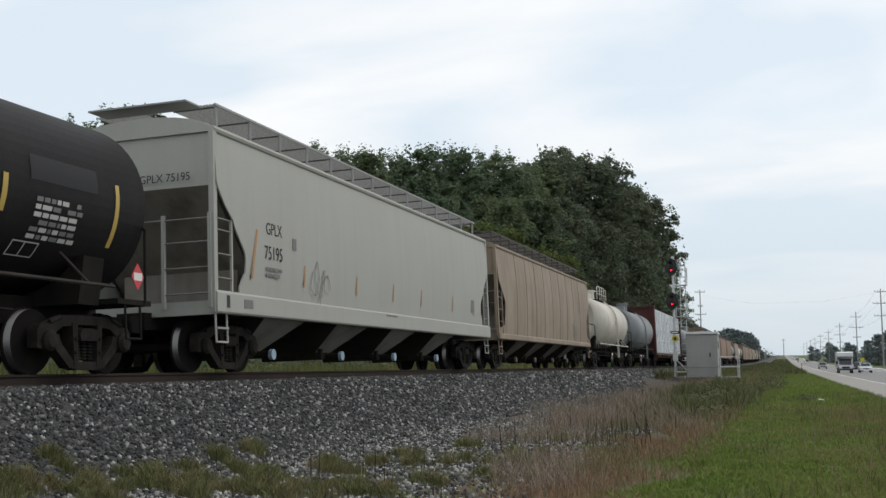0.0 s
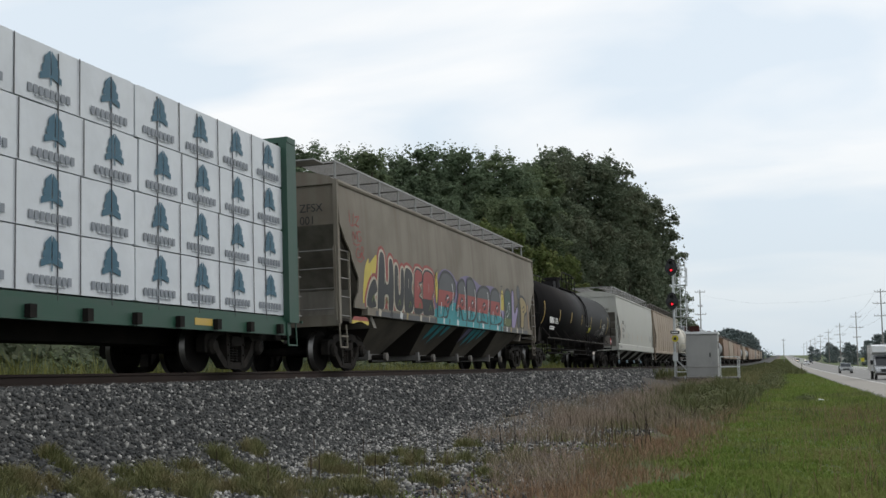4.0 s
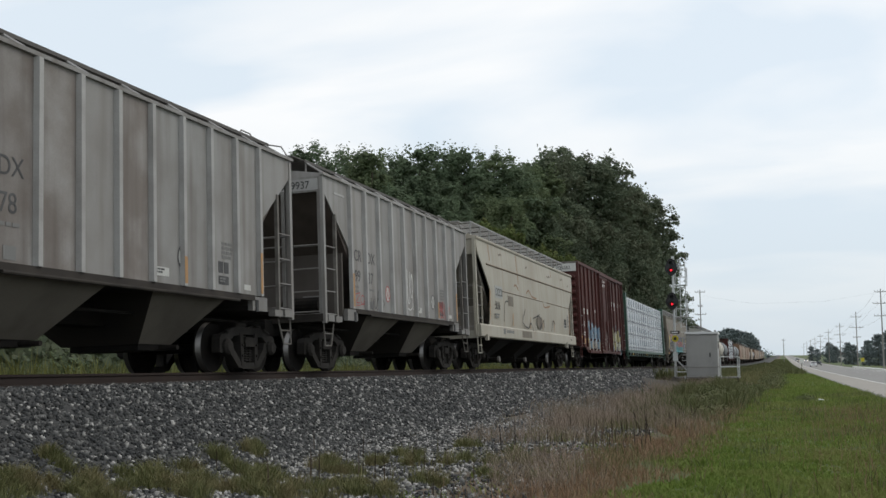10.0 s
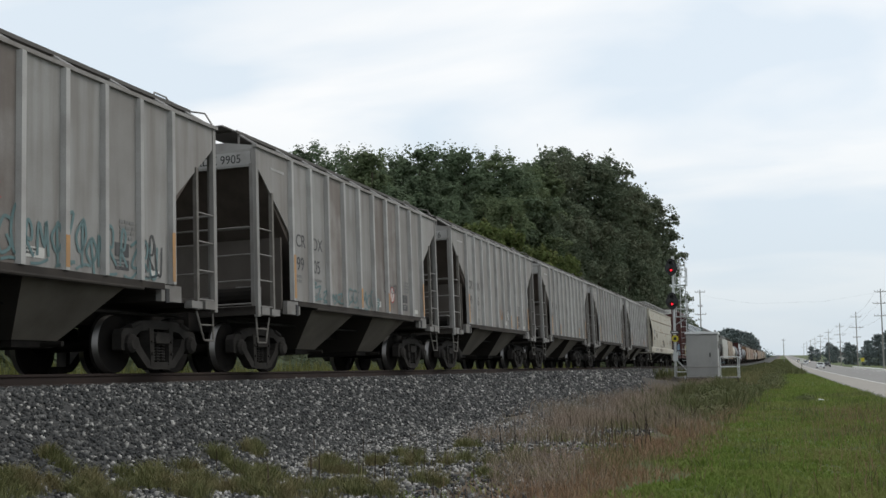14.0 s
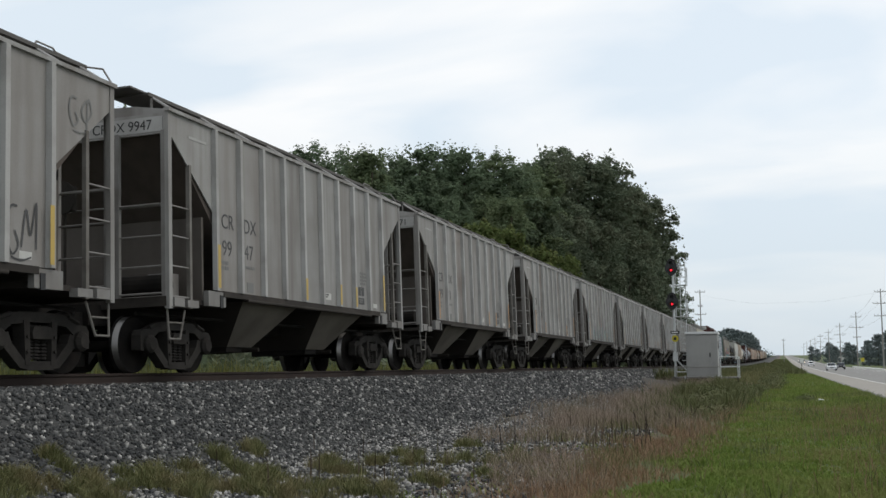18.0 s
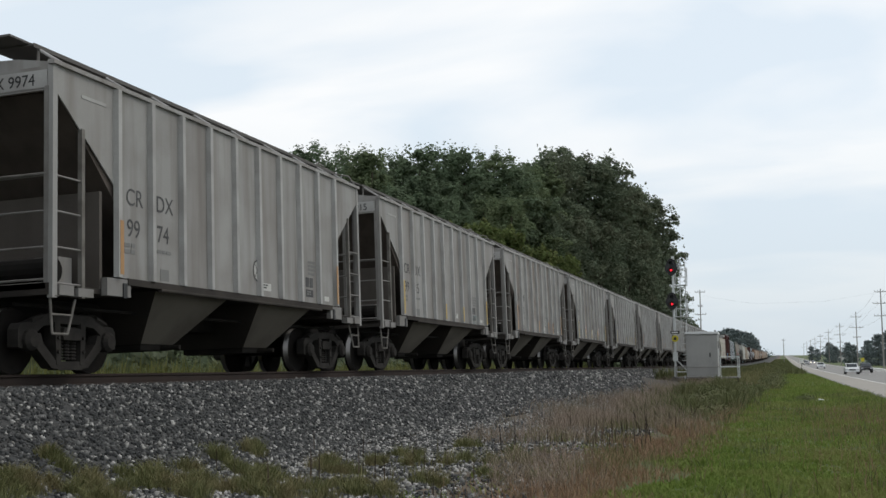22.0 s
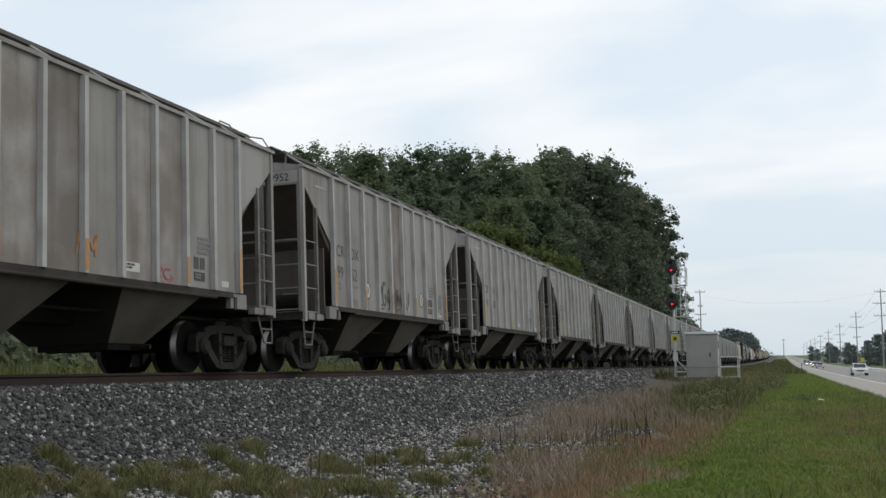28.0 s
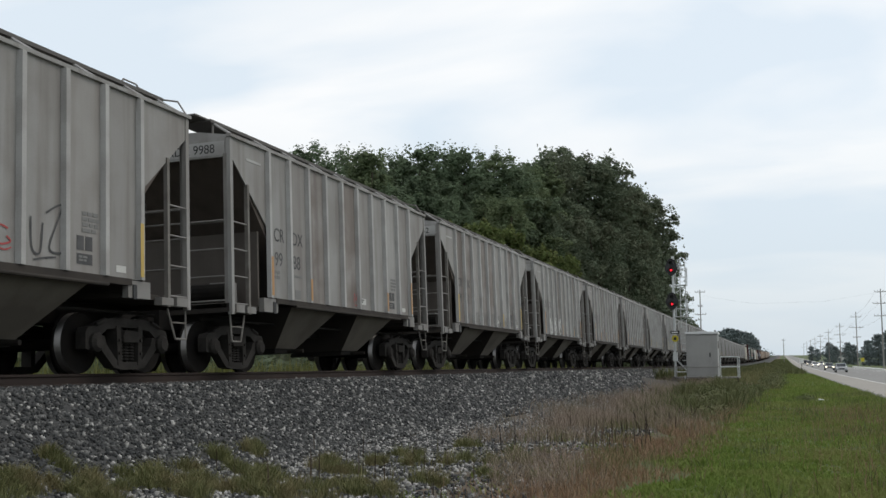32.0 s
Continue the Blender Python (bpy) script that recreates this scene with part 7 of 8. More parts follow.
def build_growth():
    rng = np.random.default_rng(9)
    # turf of the verge, denser near
    xs, ys = [], []
    for y0, y1, n in ((9, 20, 80000), (20, 40, 70000), (40, 80, 40000), (80, 170, 30000)):
        x = rng.uniform(-4.2, 4.15, n); y = rng.uniform(y0, y1, n)
        k = (x + np.array([1.0 * noise.noise((b * 0.35, 0, 5)) for b in y]) > -1.75) | (rng.random(n) < 0.05)
        xs.append(x[k]); ys.append(y[k])
    x, y = np.concatenate(xs), np.concatenate(ys)
    patch = np.array([noise.noise((a * 0.5, b * 0.3, 9)) for a, b in zip(x, y)])
    tuft = np.array([noise.noise((a * 2.2, b * 2.2, 3)) for a, b in zip(x, y)])
    h = (0.035 + 0.05 * rng.random(len(x))) * (1 + 1.1 * np.clip(patch, 0, 1)) * (1 + 0.8 * np.clip(tuft, -0.5, 1)) * np.where(y > 40, 1.8, 1.0)
    blades("verge_grass", x, y, h, rng, M_TURF, "green mown roadside grass", width=0.014, lean=1.1)
    # darker broad weeds and taller rank grass in the turf
    n = 15000
    x = rng.uniform(-1.6, 4.1, n); y = rng.uniform(10, 60, n)
    k = np.array([noise.noise((a * 0.9, b * 0.5, 21)) > 0.22 - 0.1 * a for a, b in zip(x, y)])
    blades("rank_grass", x[k], y[k], rng.uniform(0.08, 0.34, k.sum()), rng, M_WEED, "tall rank grass by the road edge", width=0.006, lean=0.7)
    n = 3200
    x = rng.normal(2.2, 1.1, n); y = rng.uniform(12, 40, n)
    blades("brown_seed_stalks", x, y, rng.uniform(0.1, 0.36, n), rng, M_REDSTRAW, "thin brown seed stalks in the rank grass", width=0.004, lean=0.5)
    # feathery dry band along the foot of the bank, in drifts
    n = 90000
    x = rng.normal(-4.3, 1.15, n); y = 13 + 60 * rng.random(n) ** 1.2
    drift = np.array([noise.noise((a * 0.55, b * 0.22, 31)) for a, b in zip(x, y)])
    k = (drift > 0.05 - 0.5 * (y > 24) + 0.45 * (rng.random(n) < 0.6)) & (x > -7.0) & (x < -1.3) & (y > 13 + 1.6 * np.maximum(0, -x - 3.6) ** 2)
    x, y = x[k], y[k]
    blades("dry_grass", x, y, rng.uniform(0.06, 0.32, len(x)) * (1 + 0.3 * (y > 25)) * (1 + 0.8 * np.clip(drift[k], 0, 0.6)), rng, M_STRAW, "dry straw-coloured grass along the foot of the bank", width=0.004, lean=1.0)
    n = 36000
    x = rng.normal(-2.35, 0.5, n); y = 10 + 45 * rng.random(n)
    k = np.array([noise.noise((a * 0.8, b * 0.4, 44)) > -0.15 for a, b in zip(x, y)])
    blades("reddish_grass", x[k], y[k], rng.uniform(0.06, 0.22, k.sum()), rng, M_REDSTRAW, "short reddish dry grass at the edge of the turf", width=0.0045, lean=1.0)
    # green weeds mixed into the dry band
    n = 16000
    x = rng.normal(-3.2, 0.9, n); y = 13 + 50 * rng.random(n)
    k = np.array([noise.noise((a * 0.7, b * 0.35, 52)) > 0.06 for a, b in zip(x, y)])
    blades("green_weeds", x[k], y[k], rng.uniform(0.1, 0.32, k.sum()), rng, M_CLUMP, "olive green weeds among the dry grass", width=0.006, lean=0.7)
    n = 15000
    x = rng.normal(-2.9, 0.7, n); y = rng.normal(48, 8, n)
    lump = np.array([0.75 + 0.6 * noise.noise((a * 0.9, b * 0.3, 61)) for a, b in zip(x, y)])
    blades("tall_green_weeds", x, y, rng.uniform(0.25, 0.95, n) * lump * np.clip(1.15 - 0.03 * np.abs(y - 48), 0.35, 1.15), rng, M_SHRUB, "tall olive green weeds by the cabinet platform", width=0.012, lean=0.8)
    # domed weed clumps on the gravel
    places = [(-6.83, 8.8), (-6.87, 9.2), (-6.94, 9.8), (-6.6, 9.4), (-6.3, 9.3), (-6.78, 10.6), (-6.4, 10.4), (-6.76, 11.3), (-6.24, 11.0), (-5.9, 10.5), (-6.74, 12.6), (-6.4, 12.2), (-6.9, 13.6), (-6.0, 12.3), (-6.1, 14.0), (-5.66, 13.6), (-5.64, 14.9), (-4.7, 12.4), (-5.6, 16.2), (-5.0, 15.2), (-5.1, 12.0), (-5.3, 11.5), (-5.74, 11.1), (-6.2, 10.1), (-6.5, 9.8), (-5.5, 10.9), (-5.0, 11.2), (-4.6, 16.0), (-3.5, 14.2), (-4.1, 13.1), (-5.2, 18.4), (-4.2, 18.0), (-3.9, 16.6), (-4.5, 11.6), (-5.9, 11.6)]
    xs, ys, hs, zs = [], [], [], []
    for a, b in places:
        for _ in range(int(rng.integers(2, 5))):
            c, d = a + rng.normal(0, 0.15), b + rng.normal(0, 0.18)
            m = int(rng.integers(240, 460)); r = rng.uniform(0.05, 0.13)
            q = rng.normal(0, r, (m, 2))
            dist = np.hypot(q[:, 0], q[:, 1]) / r
            xs.append(c + q[:, 0]); ys.append(d + q[:, 1]); hs.append(rng.uniform(0.45, 1.0, m) * (0.15 + 1.1 * r) * np.exp(-0.2 * dist * dist))
            zs.append(np.maximum([ground_z(u, v) for u, v in zip(xs[-1], ys[-1])], [bed_z(u) if u < TRACK_X + 4.3 else -9 for u in xs[-1]]))
    blades("weed_clumps", np.concatenate(xs), np.concatenate(ys), np.concatenate(hs), rng, M_CLUMP, "olive green weed clumps growing on the gravel", width=0.0045, lean=1.1, base=np.concatenate(zs))
    # dark dead stalks standing among the weeds
    n = 130
    x = rng.normal(-4.6, 0.9, n); y = 11 + 26 * rng.random(n) ** 1.4
    blades("dead_stalks", x, y, rng.uniform(0.2, 0.55, n), rng, M_BROWNSTEM, "dark dead weed stalks", width=0.008, lean=0.15)
    n = 170
    x = rng.normal(-3.1, 0.5, n); y = rng.uniform(20, 52, n)
    blades("dock_stalks", x, y, rng.uniform(0.25, 0.6, n), rng, M_BROWNSTEM, "brown dock stalks beside the dry grass", width=0.012, lean=0.3)


build_growth()


def leaf_cloud(centres, radii, counts, size, rng, soft=0.45):
    """Leaf quads on rounded clumps, thicker towards the skin, facing outward."""
    P, D = [], []
    for c, r, n in zip(centres, radii, counts):
        d = rng.normal(size=(n, 3)); d /= np.linalg.norm(d, axis=1)[:, None]
        rr = rng.random(n) ** 0.3
        D.append(d)
        P.append(np.asarray(c) + d * rr[:, None] * np.asarray(r) * (1 + 0.16 * rng.normal(size=(n, 1))))
    P = np.concatenate(P)
    n = len(P)
    nn = np.concatenate(D) * 0.8 + np.array([0, 0, 0.5]) + soft * 0.75 * rng.normal(size=(n, 3))
    u = np.cross(nn, rng.normal(size=(n, 3))); u /= np.linalg.norm(u, axis=1)[:, None]
    w = np.cross(nn, u); w /= np.linalg.norm(w, axis=1)[:, None]
    s = size * rng.uniform(0.5, 1.3, n)[:, None]
    v = np.stack([P - u * s - w * s * 0.5, P + u * s * 0.2 - w * s * 0.75, P + u * s + w * s * 0.3, P - u * s * 0.3 + w * s * 0.8], 1)
    f = 4 * np.arange(n)[:, None] + np.array([[0, 1, 2, 3]])
    return v.reshape(-1, 3), f


M_LEAVES = blade_material("forest_leaves", (0.115, 0.16, 0.096), (0.165, 0.212, 0.13), dry=(0.122, 0.15, 0.098), patch=4.0, through_light=0.35)
M_LEAVES2 = blade_material("dark_oak_leaves", (0.1, 0.13, 0.086), (0.15, 0.18, 0.118), dry=(0.132, 0.138, 0.092), patch=3.5, through_light=0.32)
M_LEAVES3 = blade_material("bright_sapling_leaves", (0.085, 0.118, 0.04), (0.14, 0.17, 0.06), dry=(0.15, 0.155, 0.06), patch=2.0, through_light=0.3)
M_LEAVES4 = blade_material("mid_green_leaves", (0.12, 0.162, 0.088), (0.172, 0.212, 0.118), dry=(0.148, 0.175, 0.094), patch=3.0, through_light=0.35)
# paler and bluer: haze on the far trees put into the leaf colour
M_LEAVES5 = blade_material("hazed_far_leaves", (0.11, 0.14, 0.14), (0.17, 0.205, 0.2))


def tree_kind(seed, h, spread, material, leaf=0.115, boughs=17, sprays=11, count=58, low=0.2, crest=1.0, leaders=9):
    """A tapered trunk and limbs under a crown of boughs, each hung with leafy sprays; h tall at unit scale."""
    rng = np.random.default_rng(seed)
    t = new("tree")
    bm = rod((0, 0, -0.3), (0, 0, h * 0.5), h * 0.018, 8, None, h * 0.011)
    rod((0, 0, h * 0.5), (h * 0.02, 0, h * 0.86), h * 0.011, 6, bm, h * 0.003)
    part("trunk", bm, M_BARK, t)
    C, R, N = [], [], []
    for i in range(boughs):
        k = (i + 0.5) / boughs
        z = h * (low + (0.9 - low) * k)
        env = math.sin(math.pi * min(1, 0.24 + 0.7 * k)) ** 0.75
        a = i * 2.4 + rng.uniform(-0.5, 0.5)
        rad = spread * env * rng.uniform(0.3, 0.72)
        c = np.array((math.cos(a) * rad, math.sin(a) * rad, z + h * rng.uniform(-0.02, 0.03)))
        br = spread * rng.uniform(0.3, 0.46) * (0.55 + 0.45 * env)
        if i % 4 == 1:
            part("limb", rod((0, 0, z * 0.6), tuple(c), h * 0.007, 5, None, h * 0.003), M_BARK, t)
        C.append(tuple(c)); R.append((br * 0.95, br * 0.95, br * 0.75)); N.append(int(count * 3.6))
        rc = spread * env * 0.62
        C.append((0.1, 0, z)); R.append((rc, rc, h * 0.06)); N.append(int(count * 2.6))
        for j in range(sprays):
            d = rng.normal(size=3); d /= np.linalg.norm(d)
            d[2] = abs(d[2]) * crest + (1 - crest) * d[2] if rng.random() < 0.7 else d[2]
            q = c + d * br * np.array((1, 1, 0.8)) * rng.uniform(0.75, 1.12)
            r = br * rng.uniform(0.2, 0.42)
            q[2] = min(q[2], h - r * 0.45)
            C.append(tuple(q)); R.append((r, r, r * rng.uniform(0.6, 0.85))); N.append(int(count * rng.uniform(0.6, 1.4)))
    # upright leaders that break the outline of the top
    for j in range(leaders):
        a = j * 2.4 + rng.uniform(-0.4, 0.4)
        rad = spread * 0.5 * math.sqrt((j + 0.3) / leaders)
        up = h * (1.0 - 0.13 * (j / leaders) ** 1.5) * rng.uniform(0.965, 1.0)
        tall, wide = h * rng.uniform(0.04, 0.065), spread * rng.uniform(0.09, 0.16)
        C.append((math.cos(a) * rad, math.sin(a) * rad, up - tall)); R.append((wide, wide, tall)); N.append(int(count * 1.6))
    v, f = leaf_cloud(C, R, N, leaf, rng, 0.6)
    crown = mesh_from("crown", v, f, material)
    crown.parent = t
    return t


def plant(kind, x, y, top, turn, label, squash=1.0, group="trees behind the railway"):
    z0 = cross(x) + grade(y)
    k = (top - z0) / 20.0
    o = copy_thing(kind, pose(x, y, z0, 0, 0, turn) @ Matrix.Diagonal((k * squash, k * squash, k, 1)))
    o.matrix_basis = pose(x, y, z0, 0, 0, turn) @ Matrix.Diagonal((k * squash, k * squash, k, 1))
    return tagged(o, label, "tree", group=group)


KINDS = [
    tree_kind(1, 20, 3.6, M_LEAVES), tree_kind(2, 20, 3.2, M_LEAVES4, boughs=19, sprays=10),
    tree_kind(3, 20, 5.6, M_LEAVES2, boughs=27, sprays=12, count=56, low=0.06, leaf=0.14, leaders=5),
    tree_kind(4, 20, 5.4, M_LEAVES3, low=0.04, leaf=0.24, boughs=14),
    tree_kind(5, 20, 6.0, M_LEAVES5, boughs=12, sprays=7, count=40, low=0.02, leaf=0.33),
    tree_kind(6, 20, 3.9, M_LEAVES4, boughs=14, sprays=10, low=0.15), tree_kind(7, 20, 5.0, M_LEAVES2, boughs=13, sprays=8, count=44, low=0.12),
]
BACK = [(-49.1, 100, 20.2), (-51, 110, 23.4), (-46.1, 105, 23.2), (-48.5, 118, 25.8), (-42.3, 110, 23.4), (-44, 122, 26.1), (-38.8, 118, 25.4), (-38.2, 125, 27), (-33.6, 120, 24.8), (-32.6, 128, 26.4), (-28.9, 124, 24.1)]
OAKS = [(-28.8, 140, 28.5), (-28, 150, 30.6), (-24.2, 150, 29.7), (-23.6, 160, 28.9), (-21.5, 168, 28.0), (-19.9, 172, 26.7), (-18.8, 180, 24.1), (-18.4, 185, 20.5), (-26.8, 125, 18.5), (-24.4, 130, 18.4), (-21.9, 140, 18.8), (-20.0, 150, 19.2), (-19.4, 165, 19.3)]
MIDDLE = [(-35.5, 100, 17.7), (-31.2, 105, 17.7), (-26.6, 110, 17.0), (-39, 104, 16.5), (-30, 116, 19)]
FRONT = [(-23.6, 78, 11.1), (-23.7, 88, 12.6), (-22.3, 92, 12.5), (-21.8, 104, 12.1), (-20.7, 110, 11.8)]
LEFT = [(-47.3, 70, 19.1), (-45.6, 72, 19.0), (-44.4, 74, 18.1), (-43, 76, 16.6), (-43.4, 82, 16.8), (-47.8, 66, 17.1), (-50, 74, 16.5), (-46, 88, 17), (-55, 70, 18)]
_r = random.Random(11)
for _x, _y, _h in list(BACK):
    BACK.append((_x + _r.uniform(-4, 4), _y + _r.uniform(4, 12), _h - _r.uniform(0.2, 3.0)))
    BACK.append((_x + _r.uniform(-3, 3), _y - _r.uniform(0, 5), _h - _r.uniform(2.5, 6.0)))
for _x, _y, _h in BACK + MIDDLE:
    _p = (_x, _y, _h + _r.uniform(0.3, 1.6))
    plant(KINDS[_r.choice((0, 0, 1, 5))], *_p, _r.uniform(0, 360), "tall green deciduous tree in the wood behind the track", _r.uniform(1.15, 1.4))
for _p in OAKS:
    plant(KINDS[2 if _p[1] < 178 else 6], _p[0], _p[1], _p[2] + 0.8, _r.uniform(0, 360), "dark broad-crowned tree at the edge of the wood", 1.03)
for _p in FRONT:
    plant(KINDS[3], *_p, _r.uniform(0, 360), "light green young tree in front of the wood", 0.9)
for _p in LEFT:
    plant(KINDS[_r.choice((0, 1, 5))], _p[0], _p[1], _p[2] + 1.6, _r.uniform(0, 360), "green deciduous tree beyond the track", 1.0)
# far woods either side
FAR = [(-20.6 - 6, 600, 20.2), (-26, 520, 14.5), (-22, 560, 18), (-24, 640, 20), (-18, 700, 18.8), (-17, 750, 17.6), (-16, 800, 14.5), (-14.5, 850, 11.0), (-30, 580, 18), (-21, 620, 19), (-19, 660, 19.5)]
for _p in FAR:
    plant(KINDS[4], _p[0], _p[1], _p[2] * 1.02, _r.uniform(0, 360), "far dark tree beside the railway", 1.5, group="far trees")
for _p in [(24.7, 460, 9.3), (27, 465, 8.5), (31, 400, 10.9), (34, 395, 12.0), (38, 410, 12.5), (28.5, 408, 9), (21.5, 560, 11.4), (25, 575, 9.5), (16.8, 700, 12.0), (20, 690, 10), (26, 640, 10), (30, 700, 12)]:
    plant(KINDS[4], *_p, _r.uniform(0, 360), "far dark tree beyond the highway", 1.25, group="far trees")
plant(KINDS[2], -17.5, 232, 9.6, 40, "small dark tree beside the track", 1.0, group="far trees")
for _k in KINDS:
    for _o in (*_k.children_recursive, _k):
        bpy.data.objects.remove(_o)


def build_brush():
    rng = np.random.default_rng(17)
    C, R, N = [], [], []
    for i in range(210):
        y = 4 + 150 * rng.random() ** 1.5
        x = -16.8 - rng.gamma(1.5, 2.2)
        r = rng.uniform(0.5, 1.1)
        z = cross(x) + grade(y) + r * rng.uniform(0.5, 1.0)
        C.append((x, y, z)); R.append((r * 1.2, r * 1.4, r)); N.append(int(700 * r * r) + 200)
    v, f = leaf_cloud(C, R, N, 0.042, rng)
    tagged(mesh_from("brush", v, f, M_LEAVES4), "tangled green brush behind the track", "brush", kind="stuff")
    C, R, N = [], [], []
    for i in range(120):
        y = 6 + 60 * rng.random() ** 1.2
        x = -15.6 - 2.0 * rng.random()
        C.append((x, y, cross(x) + grade(y) + rng.uniform(0.45, 0.95))); R.append((0.35, 0.5, 0.12)); N.append(45)
    v, f = leaf_cloud(C, R, N, 0.05, rng)
    tagged(mesh_from("goldenrod", v, f, M_GOLD), "yellow goldenrod flowers behind the track", "wildflowers", kind="stuff")
    n = 26000
    x = -14.6 - 3.4 * rng.random(n); y = 4 + 90 * rng.random(n) ** 1.4
    blades("tall_weeds", x, y, rng.uniform(0.7, 1.75, n), rng, M_YELLOWWEED, "tall yellowish green weeds behind the track", width=0.022)
    # shaded undergrowth below the wood
    C, R, N = [], [], []
    for i in range(520):
        y = 10 + 210 * rng.random()
        x = -19.5 - 26 * rng.random() ** 1.4 - max(0, 30 - y * 0.3) * 0.2
        r = rng.uniform(1.0, 2.6)
        C.append((x, y, cross(x) + grade(y) + r * rng.uniform(0.3, 1.3))); R.append((r * 1.2, r * 1.5, r)); N.append(150)
    for i in range(170):
        y = 4 + 90 * rng.random()
        x = -21 - 9 * rng.random() - 0.12 * y
        r = rng.uniform(1.4, 2.6)
        C.append((x, y, cross(x) + grade(y) + rng.uniform(0.6, 3.6))); R.append((r * 1.3, r * 1.6, r)); N.append(260)
    v, f = leaf_cloud(C, R, N, 0.21, rng)
    tagged(mesh_from("undergrowth", v, f, M_LEAVES2), "shaded green undergrowth below the wood", "undergrowth", kind="stuff")
    # rank growth along the middle of the verge farther off
    n = 16000
    x = rng.uniform(-6.6, -0.6, n); y = 67 + 230 * rng.random(n) ** 1.2
    blades("rank_weeds", x, y, rng.uniform(0.3, 0.85, n) * np.clip(1.0 - 0.16 * (x + 3.4), 0.3, 1.1), rng, M_CLUMP, "rank weeds on the far verge", width=0.02, lean=0.7)
    n = 15000
    x = rng.uniform(-7.3, -4.2, n); y = 67 + 420 * rng.random(n) ** 1.35
    blades("bank_weeds", x, y, rng.uniform(0.4, 1.05, n), rng, M_SHRUB, "dark olive weeds along the foot of the bank", width=0.035, lean=0.6)
    n = 15000
    x = rng.uniform(-5.5, 3.4, n); y = 170 + 750 * rng.random(n) ** 1.4
    blades("far_rank_weeds", x, y, rng.uniform(0.2, 0.8, n), rng, M_SHRUB, "dark rank weeds along the far verge", width=0.05, lean=0.6)
    # low belt of trees along the skyline
    C, R, N = [], [], []
    for i in range(150):
        x = -420 + 840 * rng.random()
        y = 1150 + 250 * rng.random()
        if abs(x) < 16:
            continue
        r = rng.uniform(4, 9)
        C.append((x, y, cross(x) + grade(y) + r * 0.6)); R.append((r * 2.2, r * 1.5, r)); N.append(170)
    v, f = leaf_cloud(C, R, N, 1.2, rng)
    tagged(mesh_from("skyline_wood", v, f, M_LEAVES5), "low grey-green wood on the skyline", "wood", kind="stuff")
    # shrubby growth round the signal gear
    C, R, N = [], [], []
    for (a, b, r) in [(-3.1, 42, 0.42), (-2.5, 45, 0.5), (-2.9, 48, 0.45), (-2.2, 50, 0.5), (-3.6, 52, 0.4), (-1.6, 54, 0.45), (-2.8, 39, 0.5), (-2.4, 43, 0.62), (-3.0, 46, 0.66), (-2.6, 52, 0.6), (-1.9, 58, 0.5), (-2.6, 60, 0.5), (-1.2, 62, 0.4), (-3.9, 56, 0.35), (-0.6, 70, 0.5), (-1.2, 78, 0.6), (-0.4, 86, 0.6), (-1.0, 95, 0.7), (-2.3, 33, 0.3), (-2.0, 36, 0.28), (0.9, 48, 0.3), (-1.2, 105, 0.7), (-0.5, 120, 0.8), (-1.0, 135, 0.9)]:
        C.append((a, b, ground_z(a, b) + r * 0.4)); R.append((r * 1.3, r * 1.5, r * 0.75)); N.append(int(2600 * r))
    v, f = leaf_cloud(C, R, N, 0.035, rng)
    tagged(mesh_from("low_shrubs", v, f, M_SHRUB), "low green shrubs on the verge", "shrub", kind="stuff")


build_brush()


# ---- signal gear ----
M_WHITEPIPE = surface("galvanised_pipe", (0.52, 0.54, 0.54), 0.5, 0.2, spots=(0.4, 0.41, 0.41), spot_size=0.5)
M_CABINET = surface("cabinet_aluminium", (0.3, 0.298, 0.288), 0.55, 0.2, spots=(0.23, 0.232, 0.225), spot_size=0.6, spot_amount=0.5, streak=(0.3, 0.3, 0.29), streak_amount=0.3)
M_CABTOP = surface("cabinet_top", (0.62, 0.63, 0.63), 0.45)
M_SIGNY = surface("yellow_sign", (0.5, 0.42, 0.03), 0.6)
M_CONCRETE = surface("weathered_concrete", (0.2, 0.185, 0.165), 0.9, spots=(0.13, 0.12, 0.105), spot_size=0.3)


